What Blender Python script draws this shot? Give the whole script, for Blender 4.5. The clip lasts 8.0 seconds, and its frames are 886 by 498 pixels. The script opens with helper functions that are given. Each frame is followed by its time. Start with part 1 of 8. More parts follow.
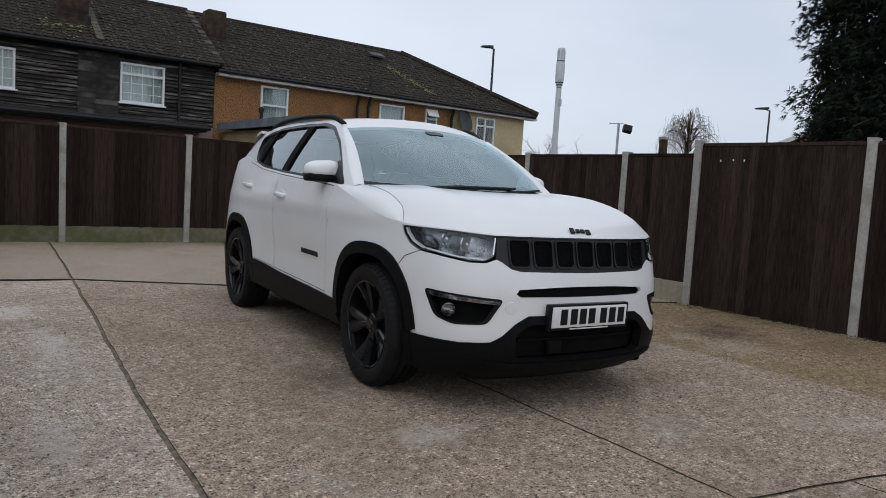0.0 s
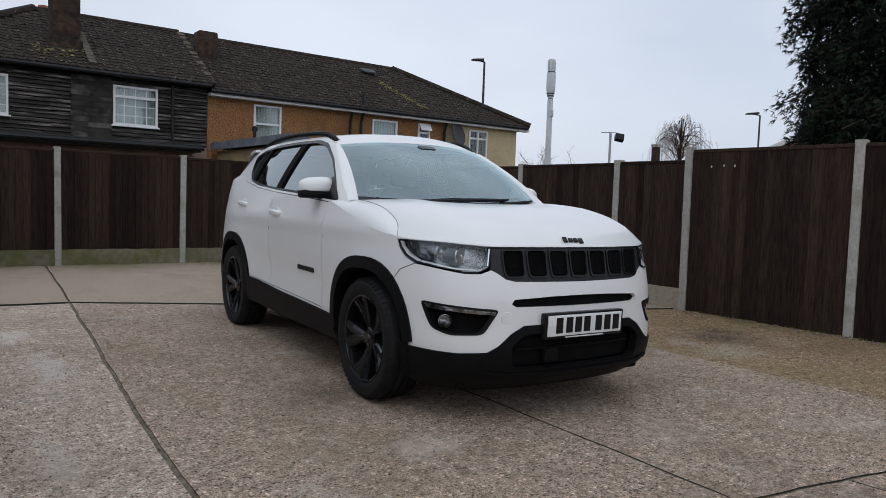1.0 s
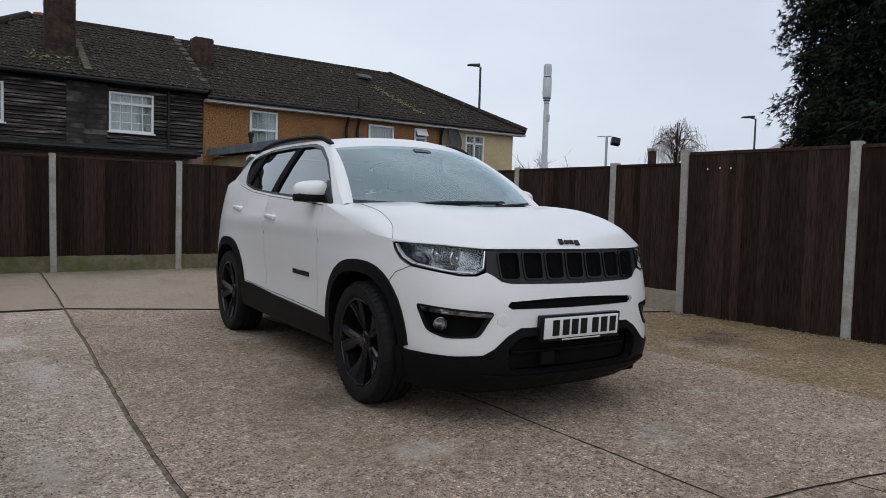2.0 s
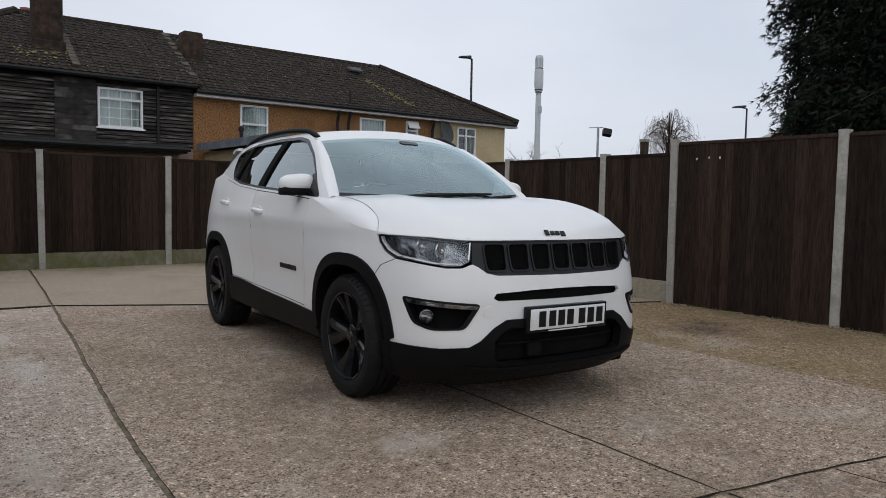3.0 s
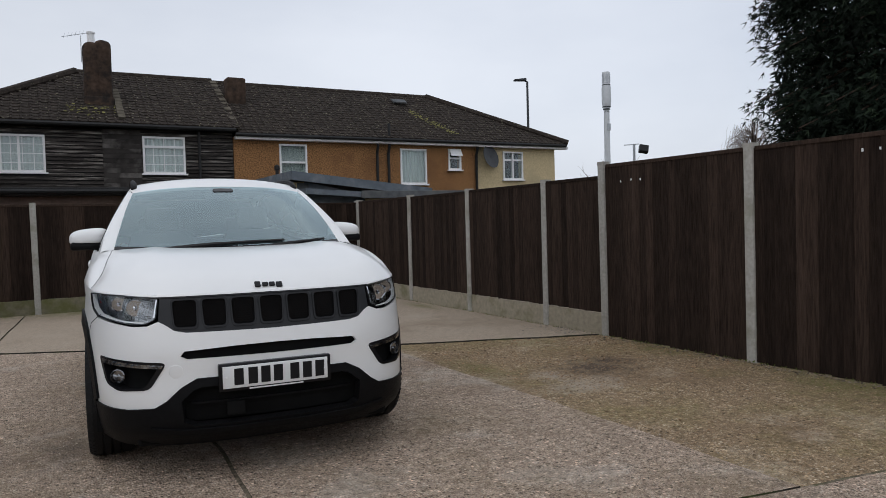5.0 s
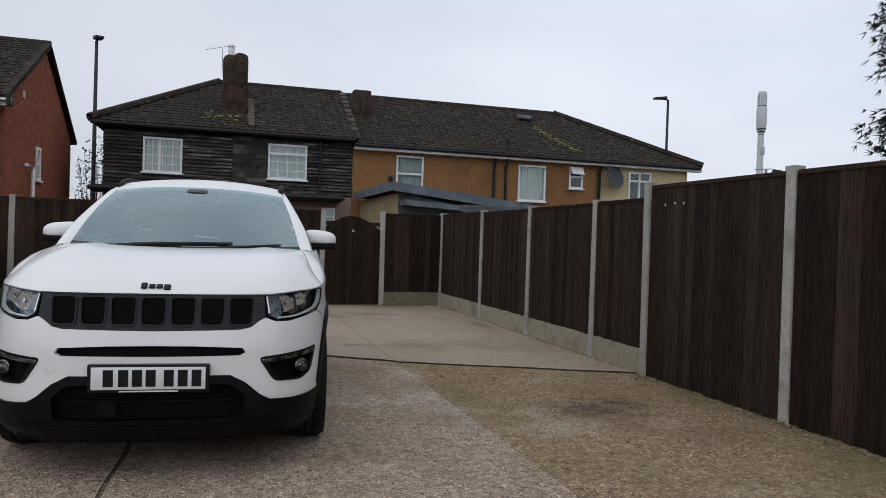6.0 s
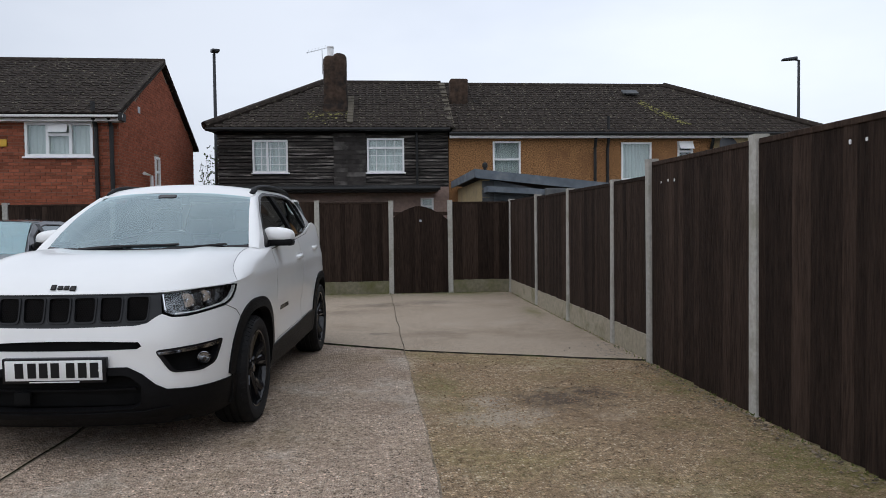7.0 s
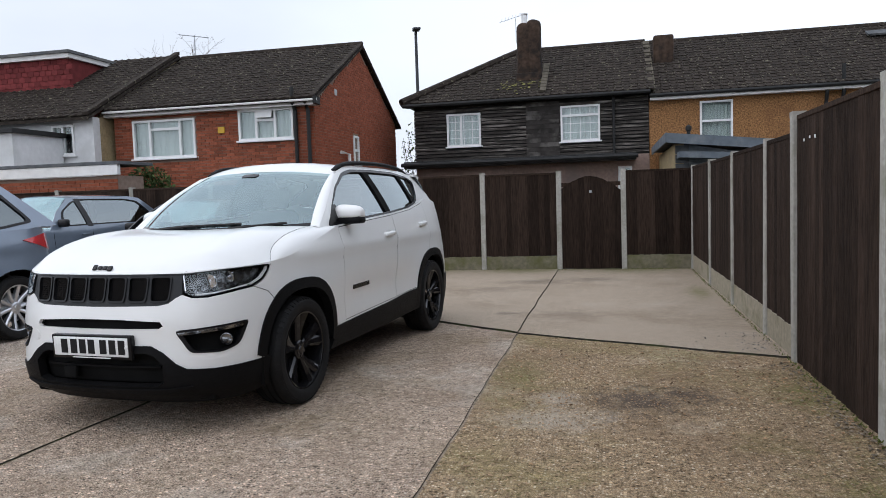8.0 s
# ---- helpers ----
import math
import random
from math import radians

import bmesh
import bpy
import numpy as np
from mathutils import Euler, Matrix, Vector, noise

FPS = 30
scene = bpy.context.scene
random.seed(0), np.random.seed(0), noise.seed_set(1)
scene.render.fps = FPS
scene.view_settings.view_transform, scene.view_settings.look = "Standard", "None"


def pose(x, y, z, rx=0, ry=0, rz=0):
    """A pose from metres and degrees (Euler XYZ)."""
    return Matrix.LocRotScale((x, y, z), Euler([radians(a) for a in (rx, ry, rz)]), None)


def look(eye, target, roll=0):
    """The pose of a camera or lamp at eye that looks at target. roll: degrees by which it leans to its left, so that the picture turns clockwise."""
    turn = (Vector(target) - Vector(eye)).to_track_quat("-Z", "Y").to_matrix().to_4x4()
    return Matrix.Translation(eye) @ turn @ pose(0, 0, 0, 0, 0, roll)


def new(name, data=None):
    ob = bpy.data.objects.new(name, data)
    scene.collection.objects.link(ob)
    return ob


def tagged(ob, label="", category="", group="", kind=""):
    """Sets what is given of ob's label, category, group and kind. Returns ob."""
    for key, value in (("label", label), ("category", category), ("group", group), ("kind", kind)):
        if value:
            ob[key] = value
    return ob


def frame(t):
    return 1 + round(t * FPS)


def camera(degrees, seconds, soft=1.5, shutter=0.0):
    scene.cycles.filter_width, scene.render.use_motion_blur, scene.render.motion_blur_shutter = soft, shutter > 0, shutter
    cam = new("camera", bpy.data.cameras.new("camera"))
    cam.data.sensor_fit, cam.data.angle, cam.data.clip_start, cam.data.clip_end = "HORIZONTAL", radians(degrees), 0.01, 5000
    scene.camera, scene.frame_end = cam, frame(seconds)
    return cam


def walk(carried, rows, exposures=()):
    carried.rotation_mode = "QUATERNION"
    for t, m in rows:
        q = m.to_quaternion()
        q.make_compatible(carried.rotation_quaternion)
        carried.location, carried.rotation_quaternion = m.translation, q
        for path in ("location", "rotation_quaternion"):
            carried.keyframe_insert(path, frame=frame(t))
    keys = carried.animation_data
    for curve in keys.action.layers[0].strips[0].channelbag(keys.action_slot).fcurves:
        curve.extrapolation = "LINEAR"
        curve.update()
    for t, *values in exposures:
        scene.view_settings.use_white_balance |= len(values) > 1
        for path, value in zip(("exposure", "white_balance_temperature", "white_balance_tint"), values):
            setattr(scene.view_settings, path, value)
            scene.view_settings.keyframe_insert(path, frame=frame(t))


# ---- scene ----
# ---------------------------------------------------------------- camera and its walk
cam = camera(63.4, 8.0, 0.9)
PATH = [
    (0, (-0.072, 0.616, 1.17), (1.122, 2.211, 0.998), 3.6),
    (0.5, (-0.096, 0.584, 1.172), (1.1, 2.179, 1.023), 3.3),
    (1, (-0.086, 0.579, 1.169), (1.116, 2.172, 1.034), 2.0),
    (1.5, (-0.067, 0.601, 1.162), (1.141, 2.191, 1.042), 1.4),
    (2.8, (-0.06, 0.565, 1.144), (1.149, 2.153, 1.02), 2.3),
    (3, (-0.019, 0.572, 1.149), (1.201, 2.15, 1.01), 1.1),
    (3.5, (0.183, 0.451, 1.138), (1.415, 2.017, 0.966), -1.3),
    (4, (0.579, 0.167, 1.181), (1.697, 1.822, 1.074), -3.3),
    (4.5, (1.155, -0.069, 1.226), (2.228, 1.616, 1.131), -0.9),
    (5, (1.839, -0.415, 1.27), (2.814, 1.33, 1.197), -1.6),
    (5.2, (2.091, -0.484, 1.243), (3.034, 1.278, 1.18), -0.1),
    (6.3, (3.63, -0.744, 1.283), (4.112, 1.196, 1.237), 1.4),
    (6.5, (3.938, -0.885, 1.301), (4.383, 1.063, 1.216), 0.9),
    (7, (4.615, -0.913, 1.316), (4.804, 1.077, 1.243), -0.7),
    (7.3, (4.967, -0.816, 1.281), (4.968, 1.182, 1.21), 1.4),
    (7.5, (5.215, -0.709, 1.307), (5.107, 1.284, 1.186), 0.4),
    (7.8, (5.559, -0.496, 1.312), (5.259, 1.477, 1.181), -0.2),
    (8, (5.789, -0.354, 1.316), (5.335, 1.589, 1.177), -1.9),
]
walk(cam, [(t, look(eye, target, roll)) for t, eye, target, roll in PATH], [(0.0, -0.05, 6200, 10), (1.5, -0.04, 6200, 10), (3.0, -0.03, 6400, 10), (5.2, -0.03, 6400, 10), (6.3, 0.05, 6300, 10), (7.0, 0.24, 6250, 10), (7.5, 0.46, 6250, 10), (8.0, 0.56, 6250, 10)])

SKY_STRENGTH, SUN_STRENGTH = 1.0, 0.22
CAR_X, CAR_Y, CAR_TURN, WB, FA, LIFT = 2.931, 4.091, -4.8, 2.636, -0.015, 0.028
# stains, scuffs and other spots on the concrete: x, y, radius, stretch along x, colour, amount
YARD_SPOTS = (
    (0.56, 7.02, 0.42, 0.6, (0.62, 0.57, 0.51), 0.75), (0.66, 5.75, 0.9, 0.22, (0.62, 0.57, 0.51), 0.72),
    (0.44, 3.97, 0.6, 0.25, (0.52, 0.465, 0.40), 0.58), (1.91, 3.29, 0.22, 1.4, (0.52, 0.465, 0.40), 0.62),
    # darker patch on the ground beside the front wheel
    (1.93, 4.35, 0.40, 0.9, (0.12, 0.095, 0.075), 0.6))
ROUGH_SPOTS = (
    (5.95, 4.33, 0.55, 1.2, (0.07, 0.055, 0.045), 0.85), (5.45, 3.86, 0.40, 1.3, (0.42, 0.37, 0.30), 0.6),
    (5.41, 4.30, 0.25, 1.2, (0.42, 0.37, 0.30), 0.6), (7.0, 2.7, 1.0, 0.55, (0.15, 0.142, 0.045), 0.75),
    (7.05, 4.6, 0.8, 0.5, (0.15, 0.142, 0.045), 0.75), (5.1, 4.9, 0.9, 0.4, (0.165, 0.15, 0.055), 0.6), (6.33, 4.48, 0.3, 1.0, (0.07, 0.055, 0.045), 0.7))
BACK_SPOTS = tuple((x, 12.35, 0.85, 1.5, (0.15, 0.145, 0.06), 0.75) for x in (0.6, 2.4, 4.3, 6.2)) + (
    (6.9, 9.4, 0.9, 0.25, (0.15, 0.145, 0.06), 0.7), (4.15, 9.65, 0.5, 1.5, (0.16, 0.13, 0.10), 0.5),
    (4.7, 10.6, 0.45, 1.6, (0.13, 0.105, 0.08), 0.7), (5.5, 10.9, 0.5, 1.5, (0.13, 0.105, 0.08), 0.65), (5.35, 7.6, 0.42, 1.3, (0.16, 0.125, 0.095), 0.55), (4.65, 7.6, 0.16, 1.2, (0.09, 0.075, 0.06), 0.7))
# ---------------------------------------------------------------- light
world = bpy.data.worlds.new("overcast_sky")
scene.world = world
world.use_nodes = True
wn, wl = world.node_tree.nodes, world.node_tree.links
wn.clear()
w_out = wn.new("ShaderNodeOutputWorld")
w_bg = wn.new("ShaderNodeBackground")
w_bg2 = wn.new("ShaderNodeBackground")
w_add = wn.new("ShaderNodeAddShader")
w_sky = wn.new("ShaderNodeTexSky")
w_sky.sky_type = "NISHITA"
w_sky.sun_disc = False
w_sky.sun_elevation = radians(57)
w_sky.sun_rotation = radians(232)
w_sky.air_density, w_sky.dust_density = 1.0, 4.0
w_bg.inputs["Strength"].default_value = 0.02
w_bg2.inputs["Strength"].default_value = SKY_STRENGTH
wl.new(w_sky.outputs[0], w_bg.inputs["Color"])
# cloud deck: soft greys drawn over the whole dome, brighter overhead
w_tc = wn.new("ShaderNodeTexCoord")
w_map = wn.new("ShaderNodeMapping")
w_map.inputs["Scale"].default_value = (1.0, 1.0, 2.6)
w_noise = wn.new("ShaderNodeTexNoise")
w_noise.inputs["Scale"].default_value = 1.7
w_noise.inputs["Detail"].default_value = 5.0
w_noise.inputs["Roughness"].default_value = 0.5
w_ramp = wn.new("ShaderNodeValToRGB")
w_ramp.color_ramp.elements[0].position, w_ramp.color_ramp.elements[0].color = 0.34, (0.66, 0.70, 0.78, 1)
w_ramp.color_ramp.elements[1].position, w_ramp.color_ramp.elements[1].color = 0.68, (0.83, 0.86, 0.92, 1)
w_sep = wn.new("ShaderNodeSeparateXYZ")
w_zen = wn.new("ShaderNodeMapRange")
w_zen.inputs["From Min"].default_value, w_zen.inputs["From Max"].default_value = 0.40, 1.0
w_zen.inputs["To Min"].default_value, w_zen.inputs["To Max"].default_value = 1.0, 1.22
w_mul = wn.new("ShaderNodeVectorMath")
w_mul.operation = "SCALE"
wl.new(w_tc.outputs["Generated"], w_map.inputs["Vector"])
wl.new(w_map.outputs[0], w_noise.inputs["Vector"])
wl.new(w_noise.outputs["Fac"], w_ramp.inputs["Fac"])
wl.new(w_tc.outputs["Generated"], w_sep.inputs[0])
wl.new(w_sep.outputs["Z"], w_zen.inputs["Value"])
wl.new(w_ramp.outputs["Color"], w_mul.inputs[0])
# the cloud is thinner ahead and to the right of the yard
w_dir = wn.new("ShaderNodeVectorMath")
w_dir.operation = "DOT_PRODUCT"
w_dir.inputs[1].default_value = (1.0, 0.2, 0.0)
w_side = wn.new("ShaderNodeMapRange")
w_side.inputs["From Min"].default_value, w_side.inputs["From Max"].default_value = -0.5, 0.6
w_side.inputs["To Min"].default_value, w_side.inputs["To Max"].default_value = 0.70, 1.0
w_both = wn.new("ShaderNodeMath")
w_both.operation = "MULTIPLY"
wl.new(w_tc.outputs["Generated"], w_dir.inputs[0])
wl.new(w_dir.outputs["Value"], w_side.inputs["Value"])
wl.new(w_zen.outputs[0], w_both.inputs[0])
wl.new(w_side.outputs[0], w_both.inputs[1])
# and brighter round the hidden sun, behind and to the left of the yard's mouth
w_glow = wn.new("ShaderNodeVectorMath")
w_glow.operation = "DOT_PRODUCT"
w_glow.inputs[1].default_value = (-0.77, -0.56, 0.32)
w_back = wn.new("ShaderNodeMapRange")
w_back.interpolation_type = "SMOOTHSTEP"
w_back.inputs["From Min"].default_value, w_back.inputs["From Max"].default_value = 0.0, 0.95
w_back.inputs["To Min"].default_value, w_back.inputs["To Max"].default_value = 0.92, 1.45
w_all = wn.new("ShaderNodeMath")
w_all.operation = "MULTIPLY"
wl.new(w_tc.outputs["Generated"], w_glow.inputs[0])
wl.new(w_glow.outputs["Value"], w_back.inputs["Value"])
wl.new(w_both.outputs[0], w_all.inputs[0])
wl.new(w_back.outputs[0], w_all.inputs[1])
wl.new(w_all.outputs[0], w_mul.inputs["Scale"])
wl.new(w_mul.outputs[0], w_bg2.inputs["Color"])
wl.new(w_bg.outputs[0], w_add.inputs[0])
wl.new(w_bg2.outputs[0], w_add.inputs[1])
wl.new(w_add.outputs[0], w_out.inputs["Surface"])

sun = new("sun", bpy.data.lights.new("sun", "SUN"))
sun.data.energy = SUN_STRENGTH
sun.data.angle = radians(160)
sun.data.color = (1.0, 0.97, 0.93)
sun.matrix_world = look((-9, -7, 18), (0, 0, 0))

# ---------------------------------------------------------------- materials
def material(name, color, rough=0.6, metal=0.0, vary=0.25, scale=6.0, bump=0.0, bump_scale=60.0, coat=0.0,
             second=None, second_scale=0.8, second_at=(0.5, 0.68), island=0.0, objrand=0.0, stretch=None, spec=None):
    """Principled material: grain (fine noise) and stains (coarse noise to a second colour), with relief."""
    m = bpy.data.materials.new(name)
    m.use_nodes = True
    n, k = m.node_tree.nodes, m.node_tree.links
    b = n["Principled BSDF"]
    b.inputs["Roughness"].default_value = rough
    b.inputs["Metallic"].default_value = metal
    b.inputs["Specular IOR Level"].default_value = spec if spec is not None else (0.5 if rough < 0.5 else 0.25 if rough < 0.7 else 0.12)
    b.inputs["Coat Weight"].default_value = coat
    b.inputs["Coat Roughness"].default_value = 0.04
    tc = n.new("ShaderNodeTexCoord")
    mp = n.new("ShaderNodeMapping")
    if stretch:
        mp.inputs["Scale"].default_value = stretch
    if objrand:
        oi = n.new("ShaderNodeObjectInfo")
        sh = n.new("ShaderNodeVectorMath")
        sh.operation = "MULTIPLY_ADD"
        sh.inputs[1].default_value = (37.0, 23.0, 51.0)
        k.new(oi.outputs["Random"], sh.inputs[0])
        k.new(tc.outputs["Object"], sh.inputs[2])
        k.new(sh.outputs[0], mp.inputs["Vector"])
    else:
        k.new(tc.outputs["Object"], mp.inputs["Vector"])
    nz = n.new("ShaderNodeTexNoise")
    nz.inputs["Scale"].default_value = scale
    nz.inputs["Detail"].default_value = 6.0
    k.new(mp.outputs[0], nz.inputs["Vector"])
    rp = n.new("ShaderNodeValToRGB")
    lo, hi = [c * (1 - vary) for c in color], [min(1.0, c * (1 + vary)) for c in color]
    rp.color_ramp.elements[0].position, rp.color_ramp.elements[0].color = 0.3, (*lo, 1)
    rp.color_ramp.elements[1].position, rp.color_ramp.elements[1].color = 0.7, (*hi, 1)
    k.new(nz.outputs["Fac"], rp.inputs["Fac"])
    out = rp.outputs["Color"]
    if second:
        n2 = n.new("ShaderNodeTexNoise")
        n2.inputs["Scale"].default_value = second_scale
        n2.inputs["Detail"].default_value = 8.0
        n2.inputs["Roughness"].default_value = 0.62
        k.new(mp.outputs[0], n2.inputs["Vector"])
        r2 = n.new("ShaderNodeValToRGB")
        r2.color_ramp.elements[0].position, r2.color_ramp.elements[0].color = second_at[0], (0, 0, 0, 1)
        r2.color_ramp.elements[1].position, r2.color_ramp.elements[1].color = second_at[1], (1, 1, 1, 1)
        k.new(n2.outputs["Fac"], r2.inputs["Fac"])
        mx = n.new("ShaderNodeMix")
        mx.data_type = "RGBA"
        mx.inputs["B"].default_value = (*second, 1)
        k.new(r2.outputs["Color"], mx.inputs["Factor"])
        k.new(out, mx.inputs["A"])
        out = mx.outputs["Result"]
    if island or objrand:
        src = n.new("ShaderNodeNewGeometry" if island else "ShaderNodeObjectInfo")
        mr = n.new("ShaderNodeMapRange")
        amount = island or objrand
        mr.inputs["To Min"].default_value, mr.inputs["To Max"].default_value = 1 - amount, 1 + amount
        k.new(src.outputs["Random Per Island" if island else "Random"], mr.inputs["Value"])
        sc = n.new("ShaderNodeVectorMath")
        sc.operation = "SCALE"
        k.new(out, sc.inputs[0])
        k.new(mr.outputs[0], sc.inputs["Scale"])
        out = sc.outputs[0]
    k.new(out, b.inputs["Base Color"])
    if bump:
        n3 = n.new("ShaderNodeTexNoise")
        n3.inputs["Scale"].default_value = bump_scale
        n3.inputs["Detail"].default_value = 4.0
        k.new(mp.outputs[0], n3.inputs["Vector"])
        bp = n.new("ShaderNodeBump")
        bp.inputs["Strength"].default_value = bump
        bp.inputs["Distance"].default_value = 0.02
        k.new(n3.outputs["Fac"], bp.inputs["Height"])
        k.new(bp.outputs[0], b.inputs["Normal"])
    return m


def glass(name, color, rough=0.0, gloss=0.08, sheen=(0.90, 0.985, 1.0)):
    """A pane: tinted see-through with a gloss that grows towards grazing angles."""
    m = bpy.data.materials.new(name)
    m.use_nodes = True
    n, k = m.node_tree.nodes, m.node_tree.links
    n.clear()
    o = n.new("ShaderNodeOutputMaterial")
    tr = n.new("ShaderNodeBsdfTransparent")
    tr.inputs["Color"].default_value = (*color, 1)
    gl = n.new("ShaderNodeBsdfGlossy")
    gl.inputs["Roughness"].default_value = rough
    gl.inputs["Color"].default_value = (*sheen, 1)
    lw = n.new("ShaderNodeLayerWeight")
    lw.inputs["Blend"].default_value = 0.5
    pw = n.new("ShaderNodeMath")
    pw.operation = "POWER"
    pw.inputs[1].default_value = 4.0
    mr = n.new("ShaderNodeMapRange")
    mr.inputs["To Min"].default_value, mr.inputs["To Max"].default_value = gloss, 1.0
    mx = n.new("ShaderNodeMixShader")
    k.new(lw.outputs["Facing"], pw.inputs[0])
    k.new(pw.outputs[0], mr.inputs["Value"])
    k.new(mr.outputs[0], mx.inputs["Fac"])
    k.new(tr.outputs[0], mx.inputs[1])
    k.new(gl.outputs[0], mx.inputs[2])
    k.new(mx.outputs[0], o.inputs["Surface"])
    return m


def falloff(n, k, src, amount):
    m = n.new("ShaderNodeMapRange")
    m.interpolation_type = "SMOOTHSTEP"
    m.inputs["From Min"].default_value, m.inputs["From Max"].default_value = 1.15, 2.15
    m.inputs["To Min"].default_value, m.inputs["To Max"].default_value = amount, 0.0
    k.new(src, m.inputs["Value"])
    return m.outputs[0]


def concrete(name, stones, fines, stain, pale, rough_amount=0.6, cell=85.0, moss=None, spots=()):
    """Worn concrete: a bed of fines with stones showing in it, dark stains and pale scuffs."""
    m = bpy.data.materials.new(name)
    m.use_nodes = True
    n, k = m.node_tree.nodes, m.node_tree.links
    b = n["Principled BSDF"]
    b.inputs["Roughness"].default_value = 0.92
    b.inputs["Specular IOR Level"].default_value = 0.15
    tc = n.new("ShaderNodeTexCoord")
    def noise_node(scale, detail, rough):
        q = n.new("ShaderNodeTexNoise")
        q.inputs["Scale"].default_value, q.inputs["Detail"].default_value, q.inputs["Roughness"].default_value = scale, detail, rough
        k.new(tc.outputs["Object"], q.inputs["Vector"])
        return q.outputs["Fac"]
    def ramp(src, stops):
        r = n.new("ShaderNodeValToRGB")
        while len(r.color_ramp.elements) < len(stops):
            r.color_ramp.elements.new(0.5)
        for e, (p, c) in zip(r.color_ramp.elements, stops):
            e.position, e.color = p, (*c, 1)
        k.new(src, r.inputs["Fac"])
        return r.outputs["Color"]
    def mix(f, a, c):
        x = n.new("ShaderNodeMix")
        x.data_type = "RGBA"
        k.new(f, x.inputs["Factor"])
        k.new(a, x.inputs["A"])
        if isinstance(c, tuple):
            x.inputs["B"].default_value = (*c, 1)
        else:
            k.new(c, x.inputs["B"])
        return x.outputs["Result"]
    vo = n.new("ShaderNodeTexVoronoi")
    vo.inputs["Scale"].default_value = cell
    k.new(tc.outputs["Object"], vo.inputs["Vector"])
    sp = n.new("ShaderNodeSeparateColor")
    k.new(vo.outputs["Color"], sp.inputs[0])
    stone = ramp(sp.outputs[0], stones)
    bed = ramp(noise_node(160.0, 3.0, 0.6), [(0.34, tuple(c * 0.40 for c in fines)), (0.66, tuple(c * 1.65 for c in fines))])
    worn = ramp(noise_node(2.3, 7.0, 0.7), [(0.34, (0.5, 0.5, 0.5)), (0.60, (1.0, 1.0, 1.0))])
    near = ramp(vo.outputs["Distance"], [(0.30, (1, 1, 1)), (0.55, (0, 0, 0))])
    f = n.new("ShaderNodeMix")
    f.data_type = "RGBA"
    f.blend_type = "MULTIPLY"
    f.inputs["Factor"].default_value = 1.0
    k.new(worn, f.inputs["A"])
    k.new(near, f.inputs["B"])
    out = mix(f.outputs["Result"], bed, stone)
    # single pale pebbles and dark pits among the fines
    v2 = n.new("ShaderNodeTexVoronoi")
    v2.inputs["Scale"].default_value = cell * 0.55
    k.new(tc.outputs["Object"], v2.inputs["Vector"])
    s2 = n.new("ShaderNodeSeparateColor")
    k.new(v2.outputs["Color"], s2.inputs[0])
    core = ramp(v2.outputs["Distance"], [(0.26, (1, 1, 1)), (0.36, (0, 0, 0))])
    for channel, colour in ((0, tuple(min(0.8, c * 2.1) for c in fines)), (1, tuple(c * 0.16 for c in fines))):
        pick = n.new("ShaderNodeMath")
        pick.operation = "GREATER_THAN"
        pick.inputs[1].default_value = 0.66
        k.new(s2.outputs[channel], pick.inputs[0])
        both = n.new("ShaderNodeMath")
        both.operation = "MULTIPLY"
        k.new(pick.outputs[0], both.inputs[0])
        k.new(core, both.inputs[1])
        part_of = n.new("ShaderNodeMath")
        part_of.operation = "MULTIPLY"
        part_of.inputs[1].default_value = rough_amount
        k.new(both.outputs[0], part_of.inputs[0])
        out = mix(part_of.outputs[0], out, colour)
    out = mix(ramp(noise_node(0.75, 9.0, 0.68), [(0.50, (0, 0, 0)), (0.70, (0.75, 0.75, 0.75))]), out, stain)
    out = mix(ramp(noise_node(1.15, 8.0, 0.62), [(0.54, (0, 0, 0)), (0.70, (0.62, 0.62, 0.62))]), out, pale)
    if moss:
        out = mix(ramp(noise_node(0.9, 8.0, 0.7), [(0.48, (0, 0, 0)), (0.70, (0.6, 0.6, 0.6))]), out, moss)
    even = min(1.0, 0.25 + rough_amount)
    clump = n.new("ShaderNodeMix")
    clump.data_type, clump.blend_type = "RGBA", "MULTIPLY"
    clump.inputs["Factor"].default_value = 1.0
    k.new(out, clump.inputs["A"])
    k.new(ramp(noise_node(17.0, 8.0, 0.72), [(0.30, (1 - 0.42 * even, 1 - 0.44 * even, 1 - 0.46 * even)), (0.70, (1 + 0.42 * even,) * 3)]), clump.inputs["B"])
    out = clump.outputs["Result"]
    # single stains, scuffs and other spots: a place, a size and a colour, with ragged edges
    for x, y, r, sx, colour, amount in spots:
        d = n.new("ShaderNodeVectorMath")
        d.operation = "SUBTRACT"
        d.inputs[1].default_value = (x, y, 0)
        k.new(tc.outputs["Object"], d.inputs[0])
        e = n.new("ShaderNodeVectorMath")
        e.operation = "MULTIPLY"
        e.inputs[1].default_value = (1.0 / (r * sx), 1.0 / r, 0)
        k.new(d.outputs[0], e.inputs[0])
        g = n.new("ShaderNodeVectorMath")
        g.operation = "LENGTH"
        k.new(e.outputs[0], g.inputs[0])
        h = n.new("ShaderNodeMath")
        h.operation = "MULTIPLY_ADD"
        h.inputs[1].default_value = 2.4
        k.new(noise_node(6.5, 9.0, 0.75), h.inputs[0])
        k.new(g.outputs["Value"], h.inputs[2])
        out = mix(falloff(n, k, h.outputs[0], amount), out, colour)
    k.new(out, b.inputs["Base Color"])
    bp = n.new("ShaderNodeBump")
